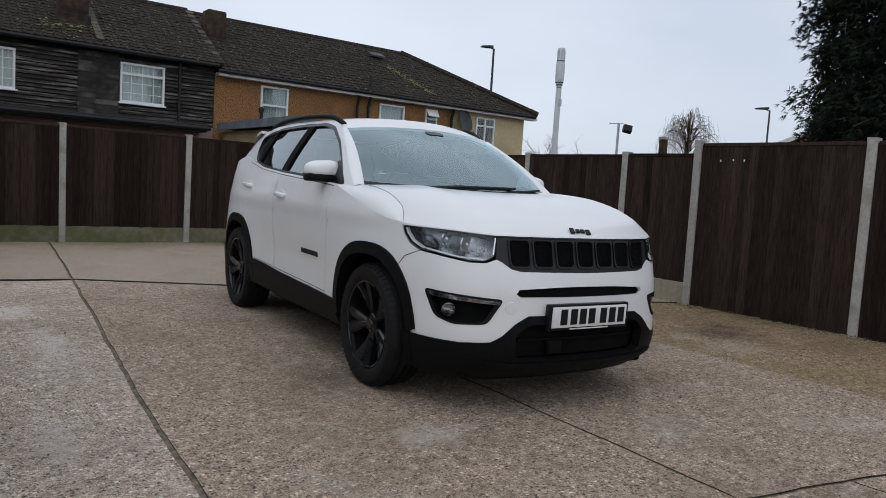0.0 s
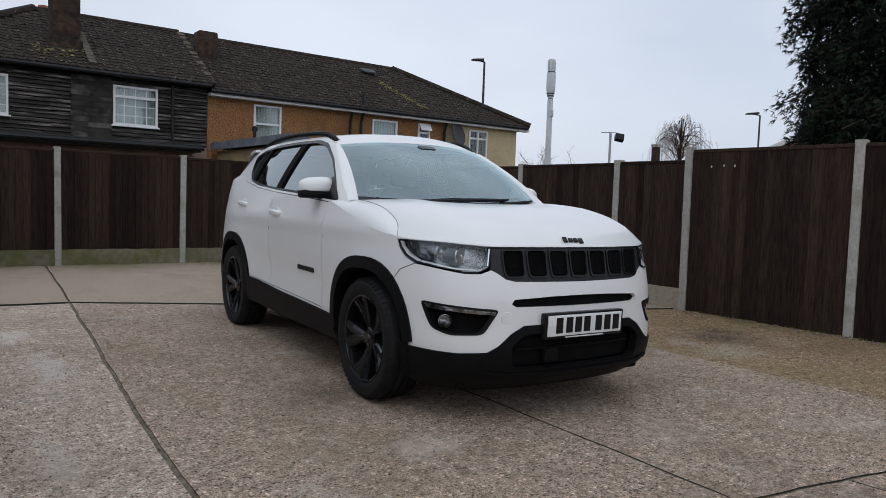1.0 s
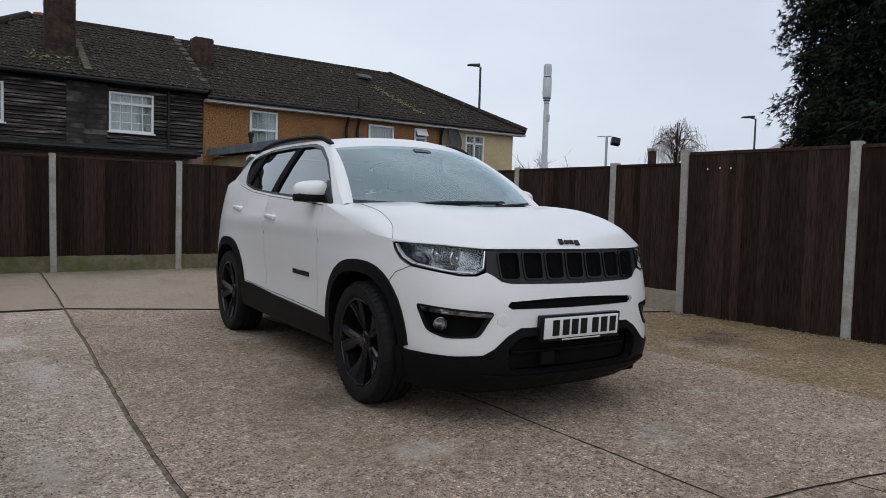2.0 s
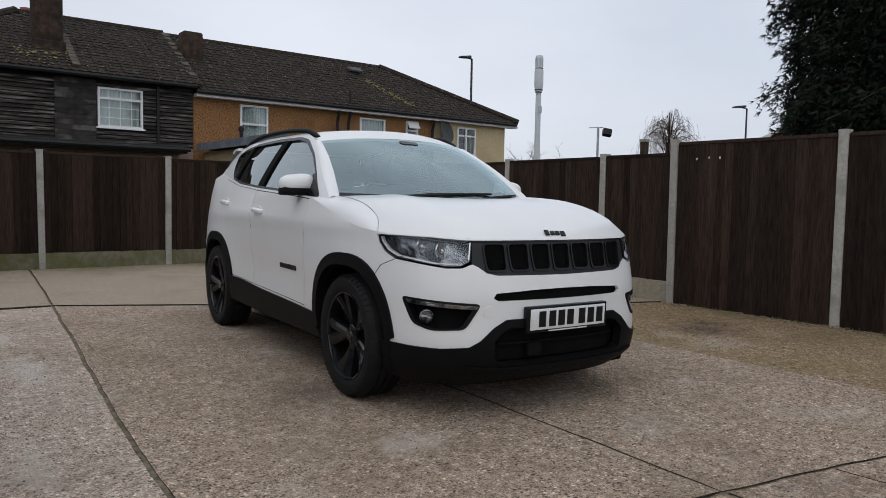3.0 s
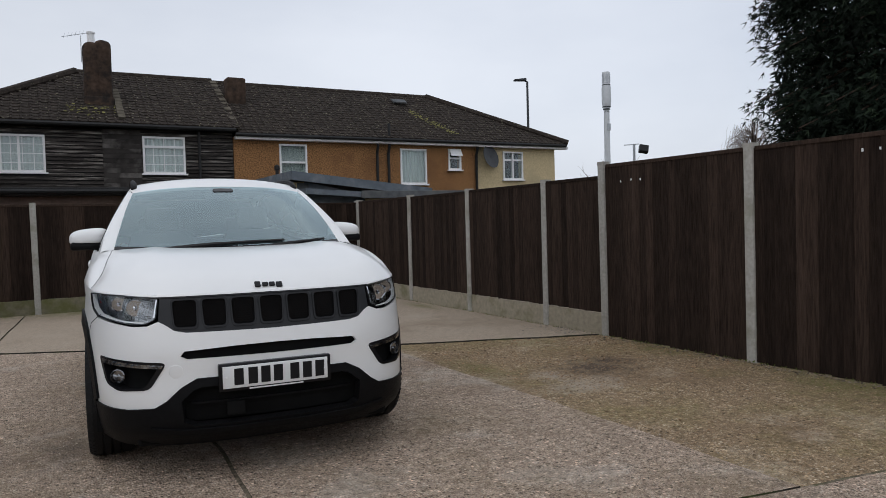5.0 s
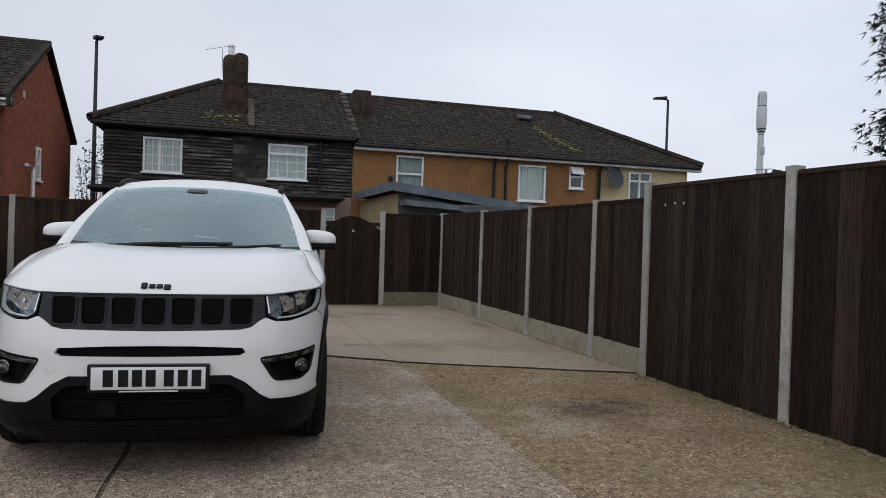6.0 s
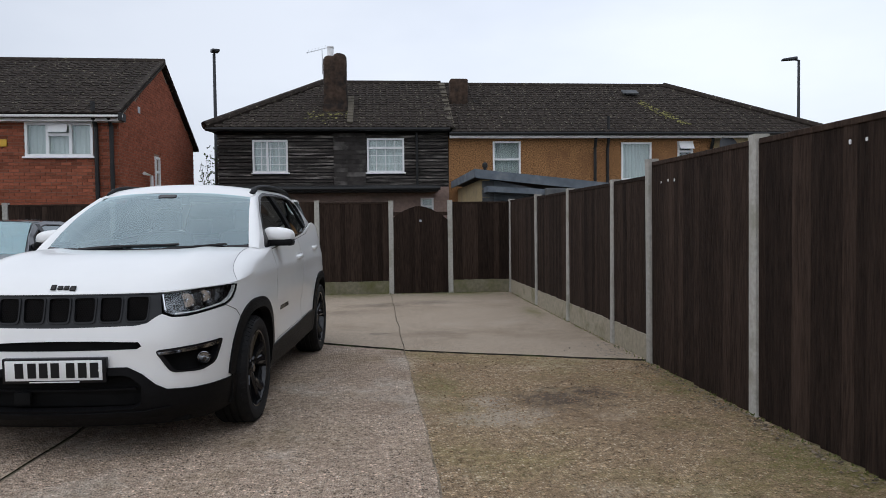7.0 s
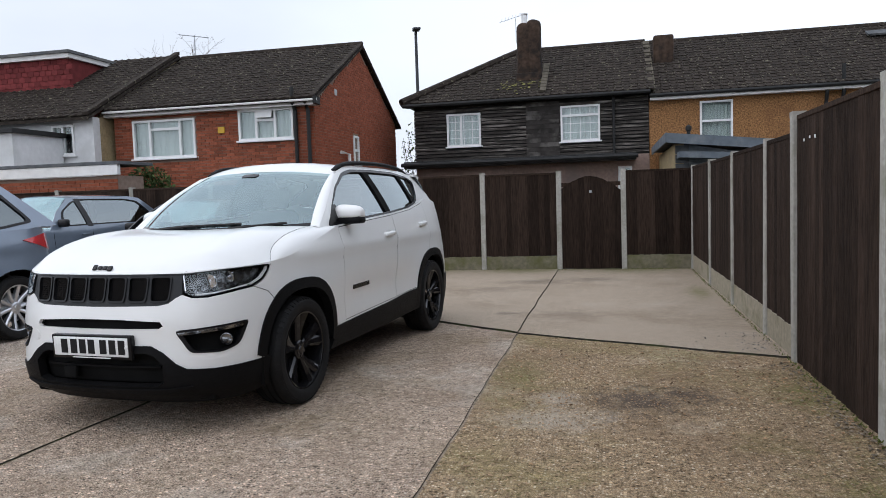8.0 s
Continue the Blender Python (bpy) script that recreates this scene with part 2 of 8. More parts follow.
    bp.inputs["Strength"].default_value, bp.inputs["Distance"].default_value = rough_amount, 0.012
    k.new(vo.outputs["Distance"], bp.inputs["Height"])
    bp2 = n.new("ShaderNodeBump")
    bp2.inputs["Strength"].default_value, bp2.inputs["Distance"].default_value = 0.12 + 0.3 * rough_amount, 0.016
    k.new(noise_node(38.0, 5.0, 0.6), bp2.inputs["Height"])
    k.new(bp.outputs[0], bp2.inputs["Normal"])
    k.new(bp2.outputs[0], b.inputs["Normal"])
    return m


M_paint = material("white_car_paint", (0.76, 0.76, 0.745), 0.30, vary=0.02, scale=3, coat=0.5, spec=0.35)
M_plastic = material("black_plastic_cladding", (0.0065, 0.0065, 0.007), 0.5, vary=0.2, scale=40, bump=0.12, bump_scale=500, spec=0.09)
M_gloss = material("gloss_black_plastic", (0.010, 0.010, 0.011), 0.22, vary=0.1, spec=0.22)
M_grey = material("dark_grey_grille_plastic", (0.017, 0.018, 0.020), 0.45, vary=0.1, spec=0.3)
# near-black: stands in for shade in gaps and hollows; also plain black parts
M_cavity = material("black_cavity", (0.006, 0.006, 0.006), 0.9, vary=0.3)
M_tyre = material("tyre_rubber", (0.0085, 0.0085, 0.0088), 0.72, vary=0.3, scale=20, second=(0.014, 0.0135, 0.013), second_scale=9, bump=0.15, bump_scale=200, spec=0.22)
M_rim = material("gloss_black_alloy", (0.009, 0.009, 0.010), 0.09, vary=0.1, spec=0.42)
M_chrome = material("chrome", (0.72, 0.73, 0.75), 0.12, metal=1.0, vary=0.05)
M_reflector = material("headlamp_reflector", (0.30, 0.305, 0.31), 0.16, metal=0.95, vary=0.35, scale=26, bump=0.75, bump_scale=22, second=(0.03, 0.03, 0.032), second_scale=11, second_at=(0.45, 0.6))
M_clear = glass("clear_lamp_glass", (0.93, 0.94, 0.95), 0.02, 0.05)
M_screen = glass("windscreen_glass", (0.68, 0.82, 0.82), 0.0, 0.25, (0.80, 0.97, 1.0))
M_tint = glass("privacy_glass", (0.14, 0.15, 0.155), 0.0, 0.20)
M_sideglass = glass("side_window_glass", (0.5, 0.56, 0.55), 0.0, 0.26)
M_seat = material("dark_seat_fabric", (0.11, 0.11, 0.112), 0.85, vary=0.3, scale=30)
M_dash = material("dashboard_plastic", (0.075, 0.077, 0.080), 0.6, vary=0.2)
M_plate = material("white_number_plate", (0.74, 0.75, 0.74), 0.35, vary=0.04)
M_ink = material("black_plate_ink", (0.008, 0.008, 0.009), 0.5, vary=0.1)
M_red = material("red_lamp_plastic", (0.42, 0.02, 0.025), 0.2, vary=0.2, coat=0.6)
M_silver = material("silver_alloy", (0.55, 0.56, 0.58), 0.28, metal=0.9, vary=0.1)
M_bluegrey = material("blue_grey_metallic_paint", (0.17, 0.21, 0.27), 0.3, metal=0.35, vary=0.06, coat=0.9)
M_navy = material("dark_blue_grey_paint", (0.155, 0.19, 0.24), 0.3, metal=0.3, vary=0.06, coat=0.9)
M_darkcar = material("black_metallic_paint", (0.022, 0.024, 0.03), 0.3, metal=0.3, vary=0.08, coat=0.9)

M_concrete = concrete("yard_concrete", [(0.0, (0.050, 0.038, 0.028)), (0.35, (0.21, 0.165, 0.122)), (0.7, (0.38, 0.31, 0.24)), (1.0, (0.72, 0.64, 0.53))], (0.385, 0.298, 0.228), (0.215, 0.160, 0.116), (0.53, 0.475, 0.41), 0.9, 75.0, (0.215, 0.165, 0.098),
                      spots=YARD_SPOTS)
M_concrete_pale = concrete("paler_yard_concrete", [(0.0, (0.050, 0.038, 0.028)), (0.35, (0.21, 0.165, 0.122)), (0.7, (0.38, 0.31, 0.24)), (1.0, (0.72, 0.64, 0.53))], (0.50, 0.405, 0.33), (0.31, 0.245, 0.19), (0.53, 0.475, 0.41), 0.9, 75.0, (0.215, 0.165, 0.098),
                      spots=YARD_SPOTS)
M_concrete_far = concrete("smoother_concrete", [(0.0, (0.20, 0.165, 0.125)), (0.5, (0.31, 0.26, 0.20)), (1.0, (0.42, 0.365, 0.295))], (0.318, 0.258, 0.196), (0.20, 0.155, 0.108), (0.38, 0.322, 0.255), 0.16, 140.0, spots=BACK_SPOTS)
M_gravelly = concrete("exposed_aggregate_with_moss", [(0.0, (0.10, 0.075, 0.048)), (0.4, (0.20, 0.153, 0.105)), (0.75, (0.38, 0.305, 0.20)), (1.0, (0.70, 0.60, 0.46))], (0.278, 0.202, 0.124), (0.15, 0.098, 0.062), (0.50, 0.42, 0.31), 0.75, 62.0, (0.195, 0.172, 0.060), spots=ROUGH_SPOTS)
M_joint = material("joint_dirt_and_edge_shade", (0.045, 0.040, 0.033), 0.95, vary=0.5, scale=30, bump=0.6, second=(0.07, 0.085, 0.03), second_scale=2.5)
M_fill = material("joint_filling", (0.175, 0.145, 0.105), 0.95, vary=0.55, scale=25, bump=0.7, bump_scale=120, second=(0.10, 0.10, 0.045), second_scale=2.0)
M_stone = material("loose_stones", (0.19, 0.155, 0.115), 0.9, vary=0.2, island=0.6)
M_rough_grit = material("brown_grit", (0.27, 0.190, 0.118), 0.88, vary=0.2, island=0.45)
M_grit = material("stone_grit", (0.30, 0.25, 0.195), 0.85, vary=0.2, island=0.75)
M_moss = material("green_moss", (0.10, 0.12, 0.03), 0.95, vary=0.5, scale=40, bump=0.8)
M_post = material("concrete_post", (0.36, 0.345, 0.31), 0.92, vary=0.14, scale=30, bump=0.25, bump_scale=90,
                  second=(0.24, 0.235, 0.19), second_scale=3.0, objrand=0.08)
M_gravelboard = material("concrete_gravel_board", (0.30, 0.265, 0.20), 0.92, vary=0.15, scale=20, bump=0.3, bump_scale=70,
                         second=(0.125, 0.125, 0.060), second_scale=2.2, second_at=(0.52, 0.74), objrand=0.08)
M_mossy = material("mossy_gravel_board", (0.175, 0.158, 0.110), 0.92, vary=0.2, scale=16, bump=0.35, bump_scale=70,
                   second=(0.110, 0.112, 0.045), second_scale=2.6, second_at=(0.40, 0.62), objrand=0.10)
M_board = material("dark_stained_fence_board", (0.0300, 0.0196, 0.0144), 0.85, vary=0.45, scale=5, stretch=(14, 14, 1.1), bump=0.5, bump_scale=16,
                   second=(0.052, 0.035, 0.026), second_scale=1.1, second_at=(0.52, 0.8), objrand=0.45, spec=0.10)
M_weather = material("black_weatherboard", (0.043, 0.038, 0.034), 0.85, vary=0.5, scale=6, stretch=(0.8, 8, 8), bump=0.4, bump_scale=25,
                     second=(0.30, 0.275, 0.245), second_scale=1.3, second_at=(0.52, 0.70), objrand=0.5)
M_tile = material("brown_roof_tile", (0.032, 0.0255, 0.0210), 0.88, vary=0.4, scale=7, island=0.16, bump=0.3, bump_scale=40,
                  second=(0.19, 0.175, 0.125), second_scale=13.0, second_at=(0.60, 0.66))
M_tile_part = material("brown_roof_tile_eaves", (0.032, 0.0255, 0.0210), 0.88, vary=0.4, scale=7, objrand=0.16, bump=0.3, bump_scale=40,
                       second=(0.19, 0.175, 0.125), second_scale=13.0, second_at=(0.60, 0.66))
M_pebble = material("orange_pebbledash", (0.285, 0.148, 0.064), 0.95, vary=0.62, scale=26, bump=1.0, bump_scale=45,
                    second=(0.19, 0.095, 0.045), second_scale=0.9)
M_cream = material("cream_render", (0.56, 0.45, 0.27), 0.9, vary=0.12, scale=20, bump=0.2, second=(0.45, 0.37, 0.23), second_scale=0.8)
M_pink = material("pinkish_render", (0.30, 0.215, 0.18), 0.9, vary=0.15, scale=15, second=(0.22, 0.17, 0.15), second_scale=0.9)
M_beige = material("beige_render", (0.36, 0.28, 0.16), 0.9, vary=0.18, scale=15, second=(0.25, 0.2, 0.13), second_scale=0.9)
M_white_wall = material("white_render", (0.68, 0.68, 0.68), 0.9, vary=0.06, scale=8, second=(0.55, 0.55, 0.54), second_scale=0.7)
M_upvc = material("white_window_frame", (0.78, 0.78, 0.77), 0.4, vary=0.04)
M_fascia = material("white_fascia_board", (0.70, 0.69, 0.67), 0.6, vary=0.08, scale=6)
M_greyfascia = material("grey_painted_fascia", (0.13, 0.15, 0.17), 0.7, vary=0.18, scale=6, second=(0.22, 0.23, 0.24), second_scale=2)
M_felt = material("grey_roof_felt", (0.10, 0.105, 0.11), 0.9, vary=0.3, scale=5, second=(0.16, 0.16, 0.15), second_scale=0.8)
M_pipe = material("black_downpipe", (0.018, 0.018, 0.018), 0.5, vary=0.2)
M_blind = material("pale_net_curtain", (0.62, 0.66, 0.63), 0.9, vary=0.12, scale=8, stretch=(10, 1, 0.4))
M_chimney = material("weathered_chimney_render", (0.060, 0.040, 0.029), 0.95, vary=0.4, scale=7, bump=0.4, second=(0.022, 0.019, 0.017), second_scale=2.2, second_at=(0.45, 0.62))
M_pot = material("terracotta_pot", (0.33, 0.12, 0.07), 0.85, vary=0.2)
M_brick = material("red_brick", (0.265, 0.085, 0.048), 0.9, vary=0.2, scale=18, island=0.16, bump=0.3, bump_scale=80)
M_brick_part = material("red_facing_brick", (0.265, 0.085, 0.048), 0.9, vary=0.2, scale=18, objrand=0.35, bump=0.3, bump_scale=80)
M_mortar = material("brick_mortar", (0.24, 0.18, 0.145), 0.95, vary=0.15, scale=12)
M_redtile = material("dark_red_hung_tile", (0.16, 0.035, 0.035), 0.85, vary=0.2, island=0.25)
M_steel = material("galvanised_steel", (0.46, 0.48, 0.50), 0.5, metal=0.5, vary=0.08)
M_darksteel = material("dark_lamp_post_paint", (0.05, 0.053, 0.057), 0.5, vary=0.15)
M_mast = material("pale_grey_mast_paint", (0.56, 0.58, 0.59), 0.5, vary=0.05)
M_conifer = material("dark_conifer_foliage", (0.013, 0.020, 0.013), 0.8, vary=0.4, scale=2, island=0.5)
M_conifer2 = material("bright_conifer_tips", (0.024, 0.036, 0.020), 0.8, vary=0.4, scale=2, island=0.5)
M_bark = material("tree_bark", (0.07, 0.05, 0.037), 0.95, vary=0.4, scale=9, bump=0.6, bump_scale=30)
M_twig = material("bare_grey_twigs", (0.28, 0.25, 0.23), 0.95, vary=0.3)
M_hedge = material("hedge_leaves", (0.05, 0.075, 0.025), 0.8, vary=0.3, island=0.5)
M_yellow = material("yellow_alarm_box", (0.62, 0.38, 0.05), 0.5, vary=0.1)
# ---------------------------------------------------------------- mesh tools
def part(name, bm, mat, parent=None, label="", smooth=False, angle=35):
    """Links a bmesh as one mesh object, under a thing where one is given."""
    me = bpy.data.meshes.new(name)
    bm.to_mesh(me)
    bm.free()
    me.materials.append(mat)
    if smooth:
        me.polygons.foreach_set("use_smooth", [True] * len(me.polygons))
        me.set_sharp_from_angle(angle=radians(angle))
    ob = new(name, me)
    if parent:
        ob.parent = parent
    if label:
        ob["label"] = label
    return ob


def piece(name, mesh, parent, m):
    """One more object on a mesh that alike pieces share."""
    ob = new(name, mesh)
    ob.parent = parent
    ob.matrix_basis = m
    return ob


def thing(name, m, label, category, group="", kind=""):
    ob = new(name)
    ob.empty_display_size = 0.2
    ob.matrix_basis = m
    return tagged(ob, label, category, group, kind)


def add_box(bm, x0, x1, y0, y1, z0, z1, m=None):
    vs = [bm.verts.new(p) for p in ((x0, y0, z0), (x1, y0, z0), (x1, y1, z0), (x0, y1, z0), (x0, y0, z1), (x1, y0, z1), (x1, y1, z1), (x0, y1, z1))]
    if m is not None:
        for v in vs:
            v.co = m @ v.co
    for f in ((0, 3, 2, 1), (4, 5, 6, 7), (0, 1, 5, 4), (1, 2, 6, 5), (2, 3, 7, 6), (3, 0, 4, 7)):
        bm.faces.new([vs[i] for i in f])
    return vs


def box(x0, x1, y0, y1, z0, z1, bevel=0.0, segments=2):
    bm = bmesh.new()
    add_box(bm, x0, x1, y0, y1, z0, z1)
    if bevel:
        bmesh.ops.bevel(bm, geom=bm.edges[:], offset=bevel, segments=segments, affect="EDGES", profile=0.5)
    return bm


def prism(outline, axis, a, b):
    """A closed outline of pairs, pushed along an axis from a to b."""
    bm = bmesh.new()
    def at(p, d):
        return {"x": (d, p[0], p[1]), "y": (p[0], d, p[1]), "z": (p[0], p[1], d)}[axis]
    lo = [bm.verts.new(at(p, a)) for p in outline]
    hi = [bm.verts.new(at(p, b)) for p in outline]
    n = len(outline)
    bm.faces.new(lo)
    bm.faces.new(hi[::-1])
    for i in range(n):
        bm.faces.new((lo[i], hi[i], hi[(i + 1) % n], lo[(i + 1) % n]))
    bmesh.ops.recalc_face_normals(bm, faces=bm.faces[:])
    return bm


def lathe(profile, axis="z", steps=24, close=False):
    """A profile of (radius, height) turned about an axis."""
    bm = bmesh.new()
    rings = []
    for r, h in profile:
        ring = []
        for i in range(steps):
            a = 2 * math.pi * i / steps
            c, s = r * math.cos(a), r * math.sin(a)
            ring.append(bm.verts.new({"z": (c, s, h), "x": (h, c, s), "y": (c, h, s)}[axis]))
        rings.append(ring)
    pairs = list(zip(rings, rings[1:])) + ([(rings[-1], rings[0])] if close else [])
    for a, b in pairs:
        for i in range(steps):
            bm.faces.new((a[i], a[(i + 1) % steps], b[(i + 1) % steps], b[i]))
    if not close:
        bm.faces.new(rings[0][::-1])
        bm.faces.new(rings[-1])
    bmesh.ops.recalc_face_normals(bm, faces=bm.faces[:])
    return bm


def add_tube(bm, points, radii, steps=8):
    """A tapering tube through points."""
    rings = []
    pts = [Vector(p) for p in points]
    for i, p in enumerate(pts):
        d = (pts[min(i + 1, len(pts) - 1)] - pts[max(i - 1, 0)]).normalized()
        u = d.orthogonal().normalized()
        if abs(d.z) < 0.95:
            u = d.cross(Vector((0, 0, 1))).normalized()
        w = d.cross(u)
        r = radii[i] if isinstance(radii, (list, tuple)) else radii
        rings.append([bm.verts.new(p + r * (math.cos(2 * math.pi * k / steps) * u + math.sin(2 * math.pi * k / steps) * w)) for k in range(steps)])
    for a, b in zip(rings, rings[1:]):
        for k in range(steps):
            bm.faces.new((a[k], a[(k + 1) % steps], b[(k + 1) % steps], b[k]))
    bm.faces.new(rings[0][::-1])
    bm.faces.new(rings[-1])


def tube(points, radii, steps=8):
    bm = bmesh.new()
    add_tube(bm, points, radii, steps)
    bmesh.ops.recalc_face_normals(bm, faces=bm.faces[:])
    return bm


def spline(points, n):
    """Catmull-Rom through points, n samples, evenly spread along its length."""
    p = np.array(points, float)
    p = np.vstack([2 * p[0] - p[1], p, 2 * p[-1] - p[-2]])
    out = []
    for i in range(1, len(p) - 2):
        for t in np.linspace(0, 1, 24, endpoint=False):
            a, b, c, d = p[i - 1], p[i], p[i + 1], p[i + 2]
            out.append(0.5 * (2 * b + (c - a) * t + (2 * a - 5 * b + 4 * c - d) * t * t + (3 * b - a - 3 * c + d) * t ** 3))
    out.append(p[-2])
    out = np.array(out)
    s = np.concatenate([[0], np.cumsum(np.linalg.norm(np.diff(out, axis=0), axis=1))])
    g = np.linspace(0, s[-1], n)
    return np.stack([np.interp(g, s, out[:, k]) for k in range(out.shape[1])], 1)


def inside(poly, pts):
    x, y = pts[:, 0], pts[:, 1]
    res = np.zeros(len(pts), bool)
    px, py = poly[:, 0], poly[:, 1]
    qx, qy = np.roll(px, -1), np.roll(py, -1)
    for a, b, c, d in zip(px, py, qx, qy):
        if b == d:
            continue
        hit = ((b > y) != (d > y)) & (x < (c - a) * (y - b) / (d - b) + a)
        res ^= hit
    return res


def dense(poly, step):
    out = []
    for a, b in zip(poly, np.roll(poly, -1, 0)):
        n = max(1, int(math.ceil(np.linalg.norm(b - a) / step)))
        out += [a + (b - a) * i / n for i in range(n)]
    return np.array(out)


def rounded(poly, r, n=4):
    """A polygon with its corners rounded."""
    p, out = np.array(poly, float), []
    for a, b, c in zip(np.roll(p, 1, 0), p, np.roll(p, -1, 0)):
        u, v = a - b, c - b
        k = min(r, 0.45 * np.linalg.norm(u), 0.45 * np.linalg.norm(v))
        s, e = b + u / np.linalg.norm(u) * k, b + v / np.linalg.norm(v) * k
        for t in np.linspace(0, 1, n):
            out.append((1 - t) ** 2 * s + 2 * t * (1 - t) * b + t * t * e)
    return np.array(out)


def patch(outer, holes, surface, step=0.05, off=0.0, rim=0.014, mirror=False):
    """A skin cut to an outline with holes in a surface's own two coordinates, with its edges turned inwards."""
    from mathutils.geometry import delaunay_2d_cdt
    outer = dense(np.array(outer, float), step)
    holes = [dense(np.array(h, float), step) for h in holes]
    verts, edges = [], []
    for loop in [outer] + holes:
        k = len(verts)
        verts += [tuple(v) for v in loop]
        edges += [(k + i, k + (i + 1) % len(loop)) for i in range(len(loop))]
    lo, hi = outer.min(0), outer.max(0)
    gx, gy = np.meshgrid(np.arange(lo[0] + step / 2, hi[0], step), np.arange(lo[1] + step / 2, hi[1], step))
    grid = np.stack([gx.ravel(), gy.ravel()], 1)
    ok = inside(outer, grid)
    for h in holes:
        ok &= ~inside(h, grid)
    edge_pts = np.array(verts)
    grid = grid[ok]
    if len(grid):
        far = np.array([np.min(np.sum((edge_pts - g) ** 2, 1)) > (0.45 * step) ** 2 for g in grid])
        verts += [tuple(v) for v in grid[far]]
    v2, e2, f2, *_ = delaunay_2d_cdt([Vector(v) for v in verts], edges, [], 0, 1e-5)
    p = np.array([tuple(v) for v in v2])
    tri = np.array([list(f) for f in f2])
    c = p[tri].mean(1)
    keep = inside(outer, c)
    for h in holes:
        keep &= ~inside(h, c)
    tri = tri[keep]
    bm = bmesh.new()
    d = 1e-3
    place = []
    for a, b in p:
        q = Vector(surface(a, b))
        n = (Vector(surface(a + d, b)) - Vector(surface(a - d, b))).cross(Vector(surface(a, b + d)) - Vector(surface(a, b - d))).normalized()
        place.append((q, n))
    vs = [bm.verts.new(q + n * off) for q, n in place]
    normals = [n for q, n in place]
    for t in tri:
        bm.faces.new([vs[i] for i in t])
    bm.verts.index_update()
    if rim:
        border = [e for e in bm.edges if e.is_boundary]
        inner = {}
        for e in border:
            for v in e.verts:
                if v not in inner:
                    inner[v] = bm.verts.new(v.co - normals[v.index] * rim)
        for e in border:
            a, b = e.verts
            bm.faces.new((a, b, inner[b], inner[a]))
    loose = [v for v in bm.verts if not v.link_faces]
    if loose:
        bmesh.ops.delete(bm, geom=loose, context="VERTS")
    bmesh.ops.recalc_face_normals(bm, faces=bm.faces[:])
    if mirror:
        for v in bm.verts:
            v.co.x = -v.co.x
        bmesh.ops.reverse_faces(bm, faces=bm.faces[:])
    return bm


def ruled(a, b, rows, lift=(0, 0, 0), both=True):
    """A skin between two curves of as many points, bowed by lift in the middle; both: mirrored in x and joined."""
    bm = bmesh.new()
    def add(sign):
        grid = []
        for j in range(rows + 1):
            t = j / rows
            k = 4 * t * (1 - t)
            grid.append([bm.verts.new((sign * (p[0] * (1 - t) + q[0] * t + lift[0] * k), p[1] * (1 - t) + q[1] * t + lift[1] * k, p[2] * (1 - t) + q[2] * t + lift[2] * k)) for p, q in zip(a, b)])
        for r, s in zip(grid, grid[1:]):
            for i in range(len(r) - 1):
                bm.faces.new((r[i], r[i + 1], s[i + 1], s[i]))
    add(1)
    if both:
        add(-1)
        bmesh.ops.remove_doubles(bm, verts=bm.verts[:], dist=0.0008)
    bmesh.ops.recalc_face_normals(bm, faces=bm.faces[:])
    return bm


def thicken(bm, d):
    """Gives a skin a back at distance d behind it."""
    bm.normal_update()
    faces = [list(f.verts) for f in bm.faces]
    rim = [(e.link_loops[0].vert, e.link_loops[0].link_loop_next.vert) for e in bm.edges if len(e.link_faces) == 1]
    back = {v: bm.verts.new(v.co - v.normal * d) for v in bm.verts[:]}
    for f in faces:
        bm.faces.new([back[v] for v in reversed(f)])
    for a, b in rim:
        bm.faces.new((b, a, back[a], back[b]))
    return bm
# ---------------------------------------------------------------- the yard: ground, slabs, fences
def wobble(points, n, amp, seed):
    """A joint line between points, slightly uneven."""
    p = np.array(points, float)
    s = np.concatenate([[0], np.cumsum(np.linalg.norm(np.diff(p, axis=0), axis=1))])
    g = np.linspace(0, s[-1], n)
    q = np.stack([np.interp(g, s, p[:, 0]), np.interp(g, s, p[:, 1])], 1)
    for i in range(1, n - 1):
        v = noise.noise_vector((q[i, 0] * 1.7 + seed, q[i, 1] * 1.7, seed * 3.1))
        w = noise.noise_vector((q[i, 0] * 7.3 + seed, q[i, 1] * 7.3, seed * 1.7))
        q[i] += amp * np.array([v.x, v.y]) + amp * 0.45 * np.array([w.x, w.y])
    return q


